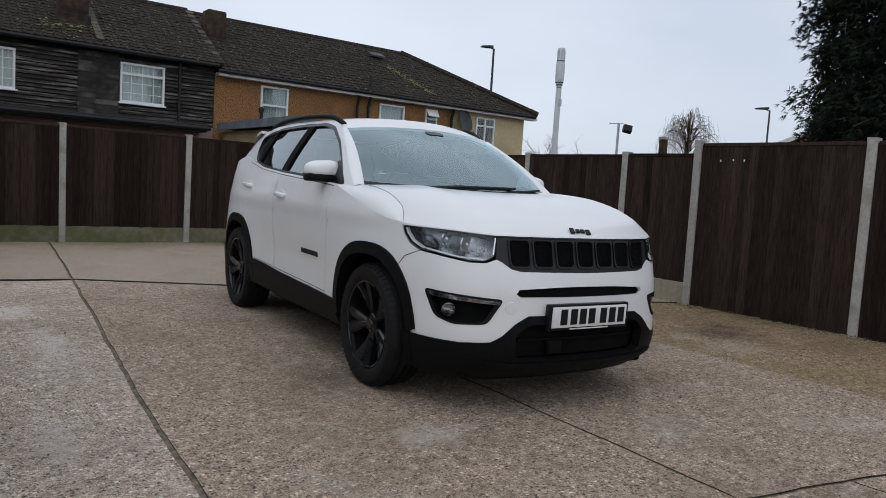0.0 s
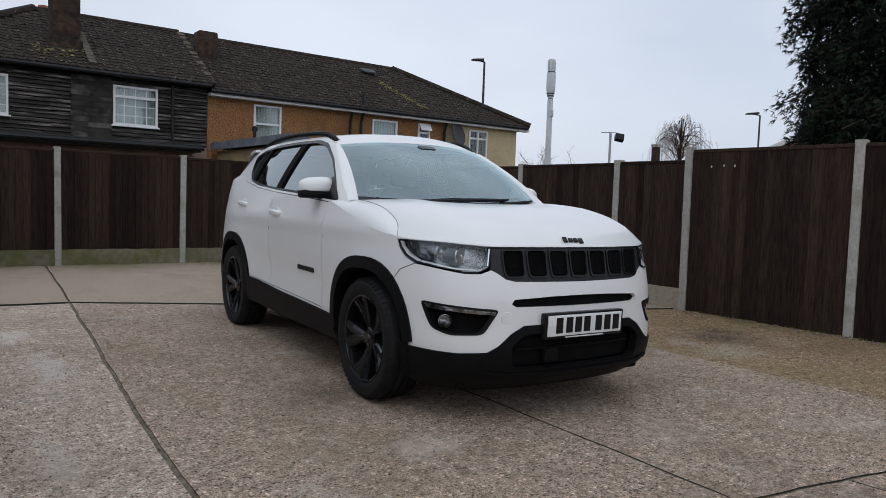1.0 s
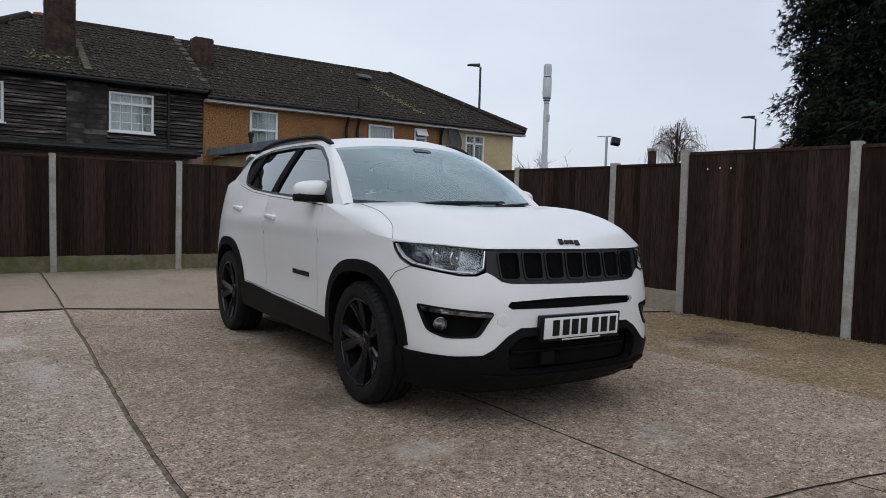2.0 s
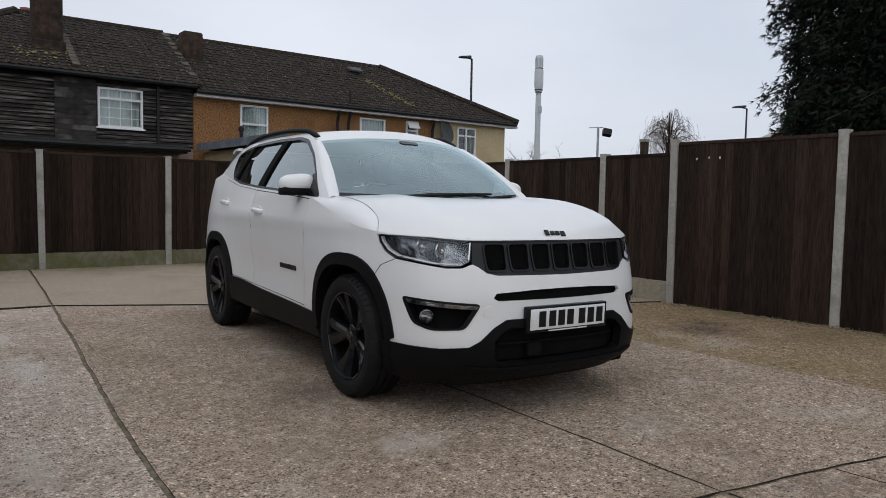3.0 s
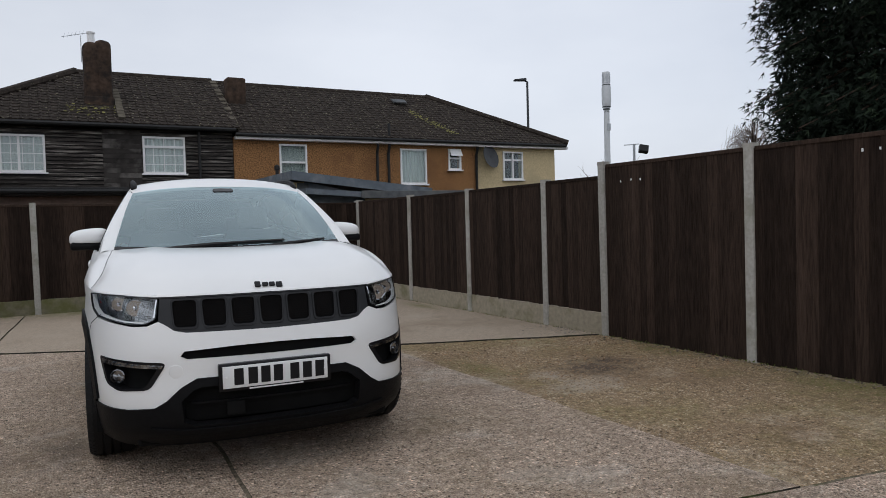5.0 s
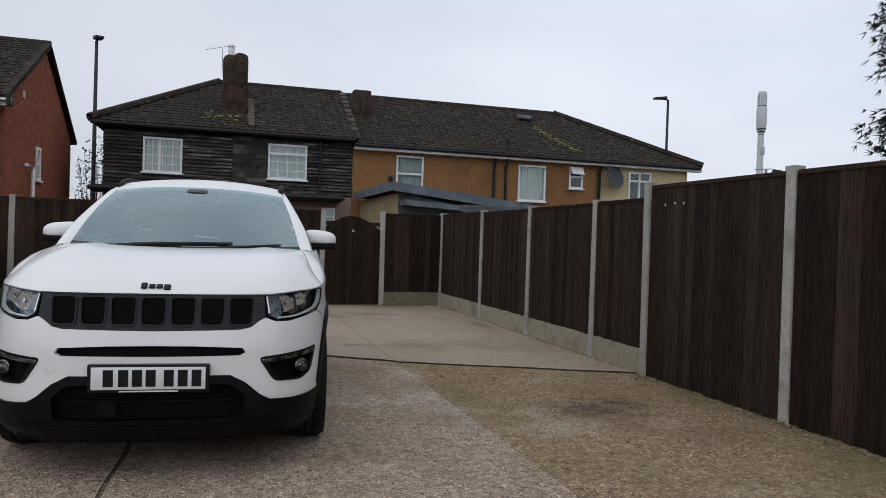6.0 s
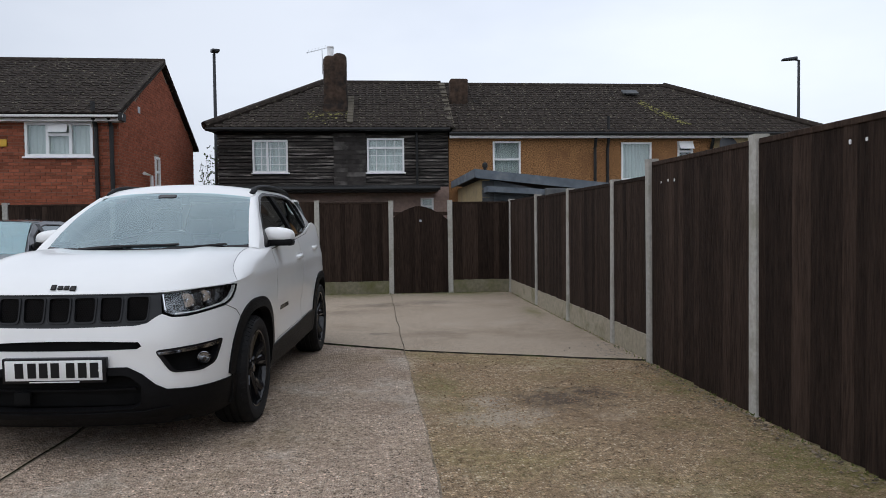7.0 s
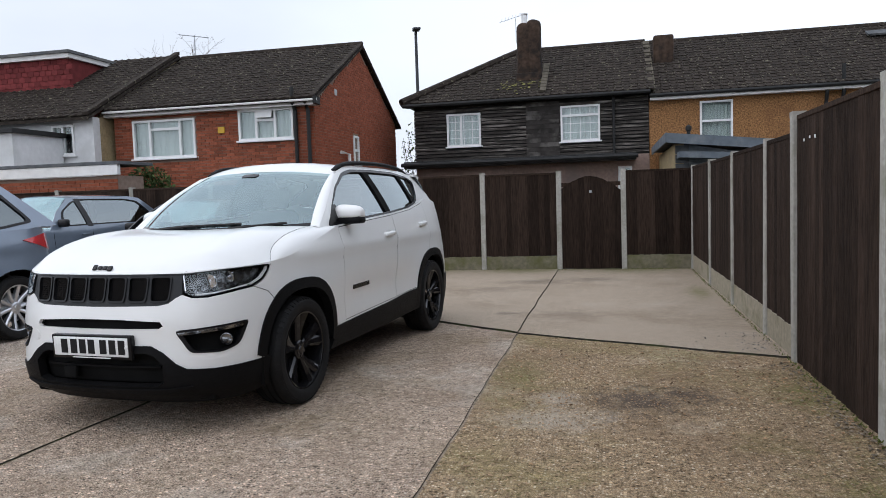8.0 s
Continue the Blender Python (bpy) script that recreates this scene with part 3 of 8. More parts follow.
def make_slab(name, outline, mat, label, top=0.0, lean=(0, 0), side=None):
    """A cast slab: its outline drawn in by half a joint, with worn edges."""
    p = np.array(outline, float)
    c = p.mean(0)
    bm = bmesh.new()
    vs = [bm.verts.new((a, b, top + lean[0] * (a - c[0]) + lean[1] * (b - c[1]))) for a, b in p]
    f = bm.faces.new(vs)
    if f.normal.z < 0:
        f.normal_flip()
    bmesh.ops.inset_region(bm, faces=[f], thickness=0.008, depth=0.0)
    outer = [v for v in vs]
    for v in outer:
        v.co.z -= 0.006
    rim = [e for e in bm.edges if e.is_boundary]
    ex = bmesh.ops.extrude_edge_only(bm, edges=rim)
    for g in ex["geom"]:
        if isinstance(g, bmesh.types.BMVert):
            g.co.z = -0.05
    bmesh.ops.triangulate(bm, faces=[f for f in bm.faces if len(f.verts) > 4])
    bmesh.ops.recalc_face_normals(bm, faces=bm.faces[:])
    ob = part(name, bm, mat, yard, label)
    # sides take the dark joint colour, standing in for shade under the lip
    ob.data.materials.append(side or M_joint)
    for f in ob.data.polygons:
        if abs(f.normal.z) < 0.5:
            f.material_index = 1
    return ob


bm = bmesh.new()
R = 900.0
for x0, x1, y0, y1 in ((-R, -14, -R, R), (7.6, R, -R, R), (-14, 7.6, 12.8, R), (-14, 7.6, -R, -9.0), (-14, 7.6, -9.0, 12.8)):
    z = -0.03
    bm.faces.new([bm.verts.new(p) for p in ((x0, y0, z), (x1, y0, z), (x1, y1, z), (x0, y1, z))])
bmesh.ops.remove_doubles(bm, verts=bm.verts[:], dist=0.001)
ground = tagged(part("ground", bm, M_joint), "dark soil under the concrete, reaching the horizon", "ground", kind="structure")
yard = thing("pavement", pose(0, 0, 0), "worn concrete yard of cast slabs with open joints", "pavement", kind="structure")

G = 0.012
LJ = [(0.44, -9.0), (0.63, 0.45), (0.80, 3.37), (0.86, 4.29), (1.09, 6.71), (1.26, 8.63), (1.55, 12.1), (1.56, 12.6)]
MJ = [(2.53, -9.0), (2.61, 2.13), (2.68, 3.65), (2.81, 7.77)]
RJ = [(4.87, -9.0), (4.89, 1.69), (4.92, 3.26), (4.905, 6.50), (4.89, 12.6)]
XJ = [(-14.0, 9.7), (0.02, 8.85), (0.69, 8.68), (1.25, 8.63), (2.57, 7.95), (4.03, 7.06), (4.905, 6.50), (7.14, 5.62), (7.6, 5.45)]
NJ = [(-14.0, 3.75), (0.6, 2.43), (2.05, 2.20), (2.98, 2.02), (3.985, 1.80), (7.6, 1.25)]


def on(line, x):
    return float(np.interp(x, [p[0] for p in line], [p[1] for p in line]))


def onx(line, y):
    return float(np.interp(y, [p[1] for p in line], [p[0] for p in line]))


def across(line, x0, x1, dy, seed):
    xs = [x0] + [p[0] for p in line if x0 + 0.05 < p[0] < x1 - 0.05] + [x1]
    return wobble([(x, on(line, x)) for x in xs], max(6, int((x1 - x0) / 0.12)), 0.022, seed) + np.array([0, dy])


def along(line, y0, y1, dx, seed):
    ys = [y0] + [p[1] for p in line if y0 + 0.05 < p[1] < y1 - 0.05] + [y1]
    return wobble([(onx(line, y), y) for y in ys], max(6, int((y1 - y0) / 0.12)), 0.016, seed) + np.array([dx, 0])


def cell(left, right, low, high, seed):
    """The outline of a slab between four joint lines (None: the yard's own edge)."""
    lx = (lambda y: -14.0) if left is None else (lambda y: onx(left, y))
    rx = (lambda y: 7.25) if right is None else (lambda y: onx(right, y))
    def corner(fx, line, edge):
        if line is None:
            return fx(edge), edge
        y = 5.0
        for _ in range(12):
            y = on(line, fx(y))
        return fx(y), y
    wide = 0.014 if left is RJ else 0.022
    a, b = corner(lx, low, -9.0), corner(rx, low, -9.0)
    c, d = corner(rx, high, 12.52), corner(lx, high, 12.52)
    bot = np.array([a, b]) if low is None else across(low, a[0], b[0], G if low is NJ else wide, 11)
    top = np.array([d, c]) if high is None else across(high, d[0], c[0], -G if high is NJ else -wide, 11)
    rgt = np.array([b, c]) if right is None else along(right, b[1], c[1], -0.007 if right is RJ else -G, 7)
    lft = np.array([a, d]) if left is None else along(left, a[1], d[1], 0.007 if left is RJ else G, 7)
    pts = list(bot[:-1]) + [(b[0] - (0.007 if right is RJ else G), b[1] + G)] + list(rgt[1:-1]) + [(c[0] - (0.007 if right is RJ else G), c[1] - G)] + list(top[::-1][1:-1]) + [(d[0] + (0.007 if left is RJ else G), d[1] - G)] + list(lft[::-1][1:-1])
    return pts


slab_plain, slab_far = "pale stained concrete slab", "smooth brownish concrete slab"
make_slab("slab", cell(None, LJ, NJ, XJ, 1), M_concrete_pale, slab_plain)
make_slab("slab", cell(LJ, MJ, NJ, XJ, 2), M_concrete, slab_plain, 0.004)
make_slab("slab", cell(MJ, RJ, NJ, XJ, 3), M_concrete, slab_plain, 0.001)
make_slab("slab", cell(RJ, None, NJ, XJ, 4), M_gravelly, "rough slab of exposed stones with moss", -0.006)
make_slab("slab", cell(None, LJ, XJ, None, 5), M_concrete_far, slab_far, 0.013)
make_slab("slab", cell(LJ, RJ, XJ, None, 6), M_concrete_far, slab_far, 0.013)
make_slab("slab", cell(RJ, None, XJ, None, 7), M_concrete_far, slab_far, 0.006)
make_slab("slab", cell(None, LJ, None, NJ, 8), M_concrete, slab_plain, 0.002)
make_slab("slab", cell(RJ, None, None, NJ, 9), M_concrete, slab_plain, -0.004)
# the cracked slabs before the nose: broken along crooked lines
crack = [((2.65, -9.0), (2.90, 0.52), (3.03, 1.06), (3.29, 1.45), (3.25, 1.93)), ((3.29, 1.45), (3.68, 1.34), (4.13, 1.40), (4.88, 1.05))]
a_l = along(LJ, -9.0, on(NJ, 0.745), G, 7)
nj_lm = across(NJ, 0.755, 2.60, -G, 11)
make_slab("slab", list(a_l[:-1]) + list(nj_lm) + [(2.52, -9.0)], M_concrete, slab_plain, 0.0)
c1 = wobble(crack[0], 60, 0.05, 3)
c2 = wobble(crack[1], 26, 0.05, 5)
nj_a = across(NJ, 2.62, 3.24, -G, 11)
nj_b = across(NJ, 3.265, 4.88, -G, 11)
k15 = int(np.argmin(np.hypot(c1[:, 0] - 3.29, c1[:, 1] - 1.45)))
make_slab("slab", [(2.54, -9.0)] + list(c1[:] - np.array([0.004, 0])) + list(nj_a[::-1]), M_concrete, "cracked concrete slab", 0.002)
make_slab("slab", list(c1[k15:] + np.array([0.004, 0])) + list(nj_b) + list(c2[::-1][:-1] + np.array([0, 0.004])), M_concrete, "cracked concrete slab", 0.003)
make_slab("slab", list(c1[:k15 + 1] + np.array([0.004, 0])) + list(c2[1:] - np.array([0, 0.004])) + [(4.86, -9.0)], M_concrete, "cracked concrete slab", -0.002)


def joint_fill(line, z, seed, mat=None):
    """Trodden dirt lying in a joint, a little below the slabs."""
    q = wobble(line, max(8, int(np.hypot(line[-1][0] - line[0][0], line[-1][1] - line[0][1]) / 0.1)), 0.008, seed)
    bm = bmesh.new()
    d = np.gradient(q, axis=0)
    d = d / np.linalg.norm(d, axis=1)[:, None]
    rng = random.Random(seed)
    wide = [(rng.uniform(0.03, 0.075), rng.uniform(0.03, 0.075)) for _ in q]
    a = [bm.verts.new((p[0] - v[1] * w[0], p[1] + v[0] * w[0], z)) for p, v, w in zip(q, d, wide)]
    b = [bm.verts.new((p[0] + v[1] * w[1], p[1] - v[0] * w[1], z)) for p, v, w in zip(q, d, wide)]
    for i in range(len(q) - 1):
        bm.faces.new((b[i], b[i + 1], a[i + 1], a[i]))
    part("joint_filling", bm, mat or M_fill, yard, "brown dirt packed into a joint")


joint_fill(LJ, -0.0075, 7)
joint_fill(RJ, -0.0128, 7, material("old_joint_mortar", (0.27, 0.22, 0.165), 0.95, vary=0.4, scale=22, bump=0.5, bump_scale=120, second=(0.13, 0.11, 0.075), second_scale=3.0))
joint_fill([p for p in XJ if p[0] >= 4.9], -0.0165, 11)
joint_fill(NJ, -0.0130, 11)
joint_fill(MJ, -0.010, 7)


def scatter_stones(name, area, count, size, mat, label, seed, z=-0.012, parent=None):
    """Loose stones of many shapes, in one mesh."""
    rng = random.Random(seed)
    verts, faces = [], []
    for _ in range(count):
        x, y = area(rng)
        s = size * (0.45 + rng.random() ** 2 * 1.3)
        a = rng.random() * math.pi
        k = len(verts)
        sx, sy, sz = s * rng.uniform(0.7, 1.3), s * rng.uniform(0.6, 1.0), s * rng.uniform(0.3, 0.7)
        for dx, dy, dz in ((1, 0, 0.2), (0.2, 1, 0.3), (-1, 0.1, 0.2), (-0.1, -1, 0.15), (0.1, 0.1, 1), (0, 0, -0.5)):
            dx, dy = dx * sx * rng.uniform(0.8, 1.2), dy * sy * rng.uniform(0.8, 1.2)
            verts.append((x + dx * math.cos(a) - dy * math.sin(a), y + dx * math.sin(a) + dy * math.cos(a), z + 0.3 * sz + dz * sz))
        for f in ((0, 1, 4), (1, 2, 4), (2, 3, 4), (3, 0, 4), (1, 0, 5), (2, 1, 5), (3, 2, 5), (0, 3, 5)):
            faces.append([k + i for i in f])
    me = bpy.data.meshes.new(name)
    me.from_pydata(verts, [], faces)
    me.materials.append(mat)
    ob = new(name, me)
    return tagged(ob, label, "stones", kind="stuff")


def rough_area(rng):
    while True:
        x, y = rng.uniform(4.93, 7.14), rng.uniform(1.2, 6.6)
        if on(NJ, x) + 0.03 < y < on(XJ, x) - 0.04:
            return x, y


def fence_foot(rng):
    return 7.12 - abs(rng.gauss(0, 0.07)), rng.uniform(-1.0, 5.4)


def yard_area(rng):
    while True:
        x, y = rng.uniform(-1.2, 4.95), 0.7 + 7.3 * rng.random() ** 1.25
        if min(abs(y - on(NJ, x)), abs(x - onx(LJ, y)), abs(x - onx(MJ, y)), abs(y - on(XJ, x))) > 0.045:
            return x, y


scatter_stones("exposed_gravel", rough_area, 20000, 0.0055, M_rough_grit, "small brown stones standing out of worn concrete", 2, -0.007)
scatter_stones("loose_gravel", fence_foot, 900, 0.011, M_stone, "loose stones along the foot of the fence", 3, -0.004)
scatter_stones("grit", yard_area, 42000, 0.0048, M_grit, "fine grit and worn stones standing out of the slabs", 4, -0.0005)
def litter_area(rng):
    while True:
        x, y = 7.10 - 2.1 * rng.random() ** 1.4, rng.gauss(4.9, 0.8)
        if on(NJ, x) + 0.1 < y < on(XJ, x) - 0.05 and x > 4.98:
            return x, y


scatter_stones("leaf_litter", litter_area, 1500, 0.008, material("rotted_leaves", (0.26, 0.165, 0.095), 0.9, vary=0.3, island=0.7), "brown rotted leaves and bark bits on the rough slab", 21, -0.005)
scatter_stones("back_debris", lambda r: (7.12 - abs(r.gauss(0, 0.22)), r.uniform(5.72, 6.55)), 120, 0.009, material("grey_rubble", (0.24, 0.22, 0.195), 0.9, island=0.5), "grey rubble by the slab's edge", 6, 0.008)

# ---------------------------------------------------------------- fences
def post_mesh(h):
    bm = bmesh.new()
    w, d = 0.045, 0.05
    add_box(bm, -w, w, -d, d, -0.04, h - 0.045)
    top = [f for f in bm.faces if f.calc_center_median().z > h - 0.05][0]
    r = bmesh.ops.inset_region(bm, faces=[top], thickness=0.012, depth=0.0)
    for v in top.verts:
        v.co.z = h
    bmesh.ops.bevel(bm, geom=[e for e in bm.edges if abs(e.verts[0].co.z - e.verts[1].co.z) > 0.5], offset=0.008, segments=1, affect="EDGES")
    me = bpy.data.meshes.new("concrete_post")
    bm.to_mesh(me)
    bm.free()
    me.materials.append(M_post)
    return me


def board_mesh(z0, z1, w, seed):
    """A feather-edge board: thick at one side, thin at the other, a little uneven."""
    rng = random.Random(seed)
    bm = bmesh.new()
    n = 6
    rows = []
    for i in range(n + 1):
        z = z0 + (z1 - z0) * i / n
        a, b = rng.uniform(-0.002, 0.002), rng.uniform(-0.0015, 0.0015)
        rows.append([bm.verts.new(p) for p in ((-w / 2 + a, -0.022 + b, z), (w / 2 + a, -0.008 + b, z), (w / 2 + a, 0.0, z), (-w / 2 + a, 0.0, z))])
    for p, q in zip(rows, rows[1:]):
        for k in range(4):
            bm.faces.new((p[k], p[(k + 1) % 4], q[(k + 1) % 4], q[k]))
    bm.faces.new(rows[0][::-1])
    bm.faces.new(rows[-1])
    bmesh.ops.recalc_face_normals(bm, faces=bm.faces[:])
    me = bpy.data.meshes.new("fence_board")
    bm.to_mesh(me)
    bm.free()
    me.materials.append(M_board)
    return me


def make_fence(name, label, posts, m, heights, gravel, arch=None, board_mat=None):
    """Posts along local x, boards facing local -y. gravel: whether each bay has a gravel board."""
    f = thing(name, m, label, "fence", kind="structure")
    meshes = {}
    rng = random.Random(len(posts))
    for x, h in zip(posts, heights):
        if h not in meshes:
            meshes[h] = post_mesh(h)
        piece("concrete_post", meshes[h], f, pose(x, 0, 0, rng.uniform(-0.4, 0.4), rng.uniform(-0.5, 0.5), 0))
    boards = {}
    for i, (x0, x1) in enumerate(zip(posts, posts[1:])):
        top = min(heights[i], heights[i + 1]) - 0.05
        if heights[i] != heights[i + 1]:
            top = min(heights[i], heights[i + 1]) - 0.04
        gate = arch == i
        z0 = 0.245 if gravel[i] else 0.015 if gate else -0.004
        a, b = x0 + 0.045, x1 - 0.045
        bay = new("gate_leaf" if gate else "fence_panel")
        bay.parent = f
        bay.matrix_basis = pose((a + b) / 2, 0, 0)
        bay["label"] = "arched dark timber gate leaf" if gate else "dark feather-edge fence panel"
        L = b - a
        n = max(5, round(L / 0.098))
        pitch = L / n
        for k in range(n):
            key = (round(z0, 3), round(top, 3), round(pitch, 3), k % 3)
            x = -L / 2 + pitch * (k + 0.5)
            t = top
            if gate:
                t = 1.40 + 0.24 * math.cos(min(1.0, abs(x / (L / 2) + 0.05)) * math.pi / 2)
                key = (z0, round(t, 3), round(pitch, 3), k)
            if key not in boards:
                boards[key] = board_mesh(z0, t, pitch + 0.022, hash((k % 3, i)) % 97)
                if gate:
                    lean = -0.24 * math.sin((x / (L / 2) + 0.05) * math.pi / 2) * math.pi / L
                    for v in boards[key].vertices:
                        if v.co.z > t - 0.02:
                            v.co.z += lean * v.co.x
            piece("fence_board", boards[key], bay, pose(x, -0.004 + rng.uniform(-0.003, 0.003), rng.uniform(-0.012, 0.006), 0, rng.uniform(-0.25, 0.25), 0))
        if not gate:
            part("capping_rail", box(-L / 2, L / 2, -0.030, 0.018, top - 0.018, top + 0.018, 0.004), M_board, bay)
        for zr in (z0 + 0.2, (z0 + top) / 2, top - 0.2):
            part("back_rail", box(-L / 2, L / 2, 0.001, 0.045, zr - 0.035, zr + 0.035), M_board, bay)
        if gravel[i]:
            part("gravel_board", box(-L / 2 - 0.01, L / 2 + 0.01, -0.026, 0.022, -0.04, 0.24, 0.006), board_mat or M_gravelboard, bay, "mossy concrete gravel board")
    return f


# right-hand fence runs towards the back: local x is world -y
R_POSTS = [-12.40, -10.20, -8.34, -6.56, -5.515, -3.67, -1.84, -0.01, 1.82, 3.65, 5.48, 7.31, 9.14]
make_fence("fence", "dark brown feather-edge timber fence on concrete posts", R_POSTS, pose(7.18, 0, 0, 0, 0, -90),
           [1.75, 1.745, 1.745, 1.755] + [1.88] * 9, [1, 1, 1, 1] + [0] * 8)
B_POSTS = [-14.3, -12.6, -10.8, -9.0, -7.2, -5.45, -3.67, -1.88, -0.07, 1.745, 3.556, 4.917, 6.03, 7.20]
make_fence("back_fence", "dark brown timber fence with concrete posts and an arched gate", B_POSTS, pose(0, 12.5, 0),
           [1.76] * 10 + [1.755, 1.74, 1.74, 1.74], [1] * 11 + [0] + [1], arch=11, board_mat=M_mossy)
make_fence("side_fence", "dark brown timber fence along the far side of the yard", [i * 1.8 - 9.0 for i in range(13)], pose(-14.2, 0, 0, 0, 0, 90), [1.75] * 13, [1] * 12)
make_fence("near_fence", "dark brown timber fence closing the yard", [i * 1.8 - 14.2 for i in range(13)], pose(0, -9.05, 0, 0, 0, 180) @ pose(6.6, 0, 0), [1.75] * 13, [1] * 12)
# knot holes, moss tufts and the latch plate of the gate
moss_rng = random.Random(8)
verts, faces = [], []
for _ in range(2600):
    x, y = (moss_rng.uniform(-3, 7.1), 12.44 - abs(moss_rng.gauss(0, 0.05))) if moss_rng.random() < 0.7 else (7.13 - abs(moss_rng.gauss(0, 0.02)), moss_rng.uniform(-1, 12.3))
    h, a, k = moss_rng.uniform(0.006, 0.024), moss_rng.random() * 6.28, len(verts)
    verts += [(x - 0.006 * math.cos(a), y - 0.006 * math.sin(a), 0.0), (x + 0.006 * math.cos(a), y + 0.006 * math.sin(a), 0.0), (x + moss_rng.uniform(-0.02, 0.02), y + moss_rng.uniform(-0.02, 0.02), h)]
    faces.append((k, k + 1, k + 2))
me = bpy.data.meshes.new("moss")
me.from_pydata(verts, [], faces)
me.materials.append(M_moss)
tagged(new("moss", me), "green moss and weeds along the fence foot", "moss", kind="stuff")
latch = part("gate_latch", box(-0.022, 0.022, -0.02, 0.0, -0.020, 0.020, 0.006), M_steel)
latch.matrix_basis = pose(5.47, 12.475, 1.36)
tagged(latch, "small bright metal latch on the gate", "latch")
# white blocks on the boards: sky light through knot holes, put in as colour
hole_rng = random.Random(31)
for y, z in ((5.23, 1.65), (5.08, 1.66), (4.95, 1.655), (2.70, 1.72), (2.57, 1.72)):
    r = hole_rng.uniform(0.010, 0.014)
    chip = part("paint_chip", box(-0.004, 0.004, -r * 0.6, r * 0.6, -r, r, 0.003), M_upvc)
    chip.matrix_basis = pose(7.142, y, z)
    tagged(chip, "small white block for sky light showing through a knot hole", "chip", group="chips on the fence")
# ---------------------------------------------------------------- houses beyond the fence
def make_window(parent, x0, x1, z0, z1, y, panes, curtain=True, bars=0, sill=True, name="window"):
    """A casement in a wall that faces -y. panes: fractions of the width where mullions stand; bars: a grid of glazing bars."""
    w = new(name)
    w.parent = parent
    w["label"] = "white plastic casement window" if curtain else "white window with dark glass"
    t = 0.055
    bm = bmesh.new()
    add_box(bm, x0, x1, y - 0.05, y + 0.05, z0, z0 + t)
    add_box(bm, x0, x1, y - 0.05, y + 0.05, z1 - t, z1)
    add_box(bm, x0, x0 + t, y - 0.048, y + 0.048, z0 + t, z1 - t)
    add_box(bm, x1 - t, x1, y - 0.048, y + 0.048, z0 + t, z1 - t)
    for p in panes:
        x = x0 + (x1 - x0) * p[0]
        if p[1] == "v":
            add_box(bm, x - 0.03, x + 0.03, y - 0.046, y + 0.046, z0 + t, z1 - t)
        else:
            z = z0 + (z1 - z0) * p[0]
            add_box(bm, x0 + t, x1 - t, y - 0.046, y + 0.046, z - 0.03, z + 0.03)
    part("window_frame", bm, M_upvc, w)
    if bars:
        bm = bmesh.new()
        nx, nz = bars
        for i in range(1, nx):
            x = x0 + (x1 - x0) * i / nx
            add_box(bm, x - 0.009, x + 0.009, y - 0.012, y + 0.0, z0 + t, z1 - t)
        for i in range(1, nz):
            z = z0 + (z1 - z0) * i / nz
            add_box(bm, x0 + t, x1 - t, y - 0.011, y + 0.001, z - 0.009, z + 0.009)
        part("glazing_bars", bm, M_upvc, w)
    part("pane", box(x0 + t * 0.5, x1 - t * 0.5, y + 0.004, y + 0.012, z0 + t * 0.5, z1 - t * 0.5), M_winglass, w)
    if curtain:
        bm = bmesh.new()
        n = 30
        vs = []
        for i in range(n + 1):
            x = x0 + 0.03 + (x1 - x0 - 0.06) * i / n
            d = 0.10 + 0.018 * math.sin(i * 1.9)
            vs.append((bm.verts.new((x, y + d, z0 + 0.03)), bm.verts.new((x, y + d, z1 - 0.03))))
        for a, b in zip(vs, vs[1:]):
            bm.faces.new((a[0], b[0], b[1], a[1]))
        part("curtain", bm, M_blind, w, "pale net curtain", smooth=True)
    if sill:
        part("window_sill", box(x0 - 0.05, x1 + 0.05, y - 0.10, y + 0.02, z0 - 0.045, z0 - 0.001, 0.008), M_upvc, w)
    return w


def wall_with_holes(x0, x1, z0, z1, y0, y1, holes, mat, parent, name="wall", label=""):
    """A wall facing -y with real openings: built from blocks round the holes."""
    bm = bmesh.new()
    xs = sorted({x0, x1, *[h[0] for h in holes], *[h[1] for h in holes]})
    zs = sorted({z0, z1, *[h[2] for h in holes], *[h[3] for h in holes]})
    for a, b in zip(xs, xs[1:]):
        for c, d in zip(zs, zs[1:]):
            mx, mz = (a + b) / 2, (c + d) / 2
            if not any(h[0] < mx < h[1] and h[2] < mz < h[3] for h in holes):
                add_box(bm, a, b, y0, y1, c, d)
    bmesh.ops.remove_doubles(bm, verts=bm.verts[:], dist=0.0005)
    seen = {}
    for f in bm.faces:
        seen.setdefault(tuple(sorted(round(q, 3) for q in f.calc_center_median())) + tuple(round(q, 3) for q in f.calc_center_median()), []).append(f)
    bmesh.ops.delete(bm, geom=[f for fs in seen.values() if len(fs) > 1 for f in fs], context="FACES_ONLY")
    return part(name, bm, mat, parent, label)


M_winglass = glass("house_window_glass", (0.88, 0.90, 0.90), 0.0, 0.06)
# near-black sheets behind the panes; the rooms' shade is put into their colour
M_room = material("unlit_room_backing", (0.05, 0.05, 0.05), 0.9)


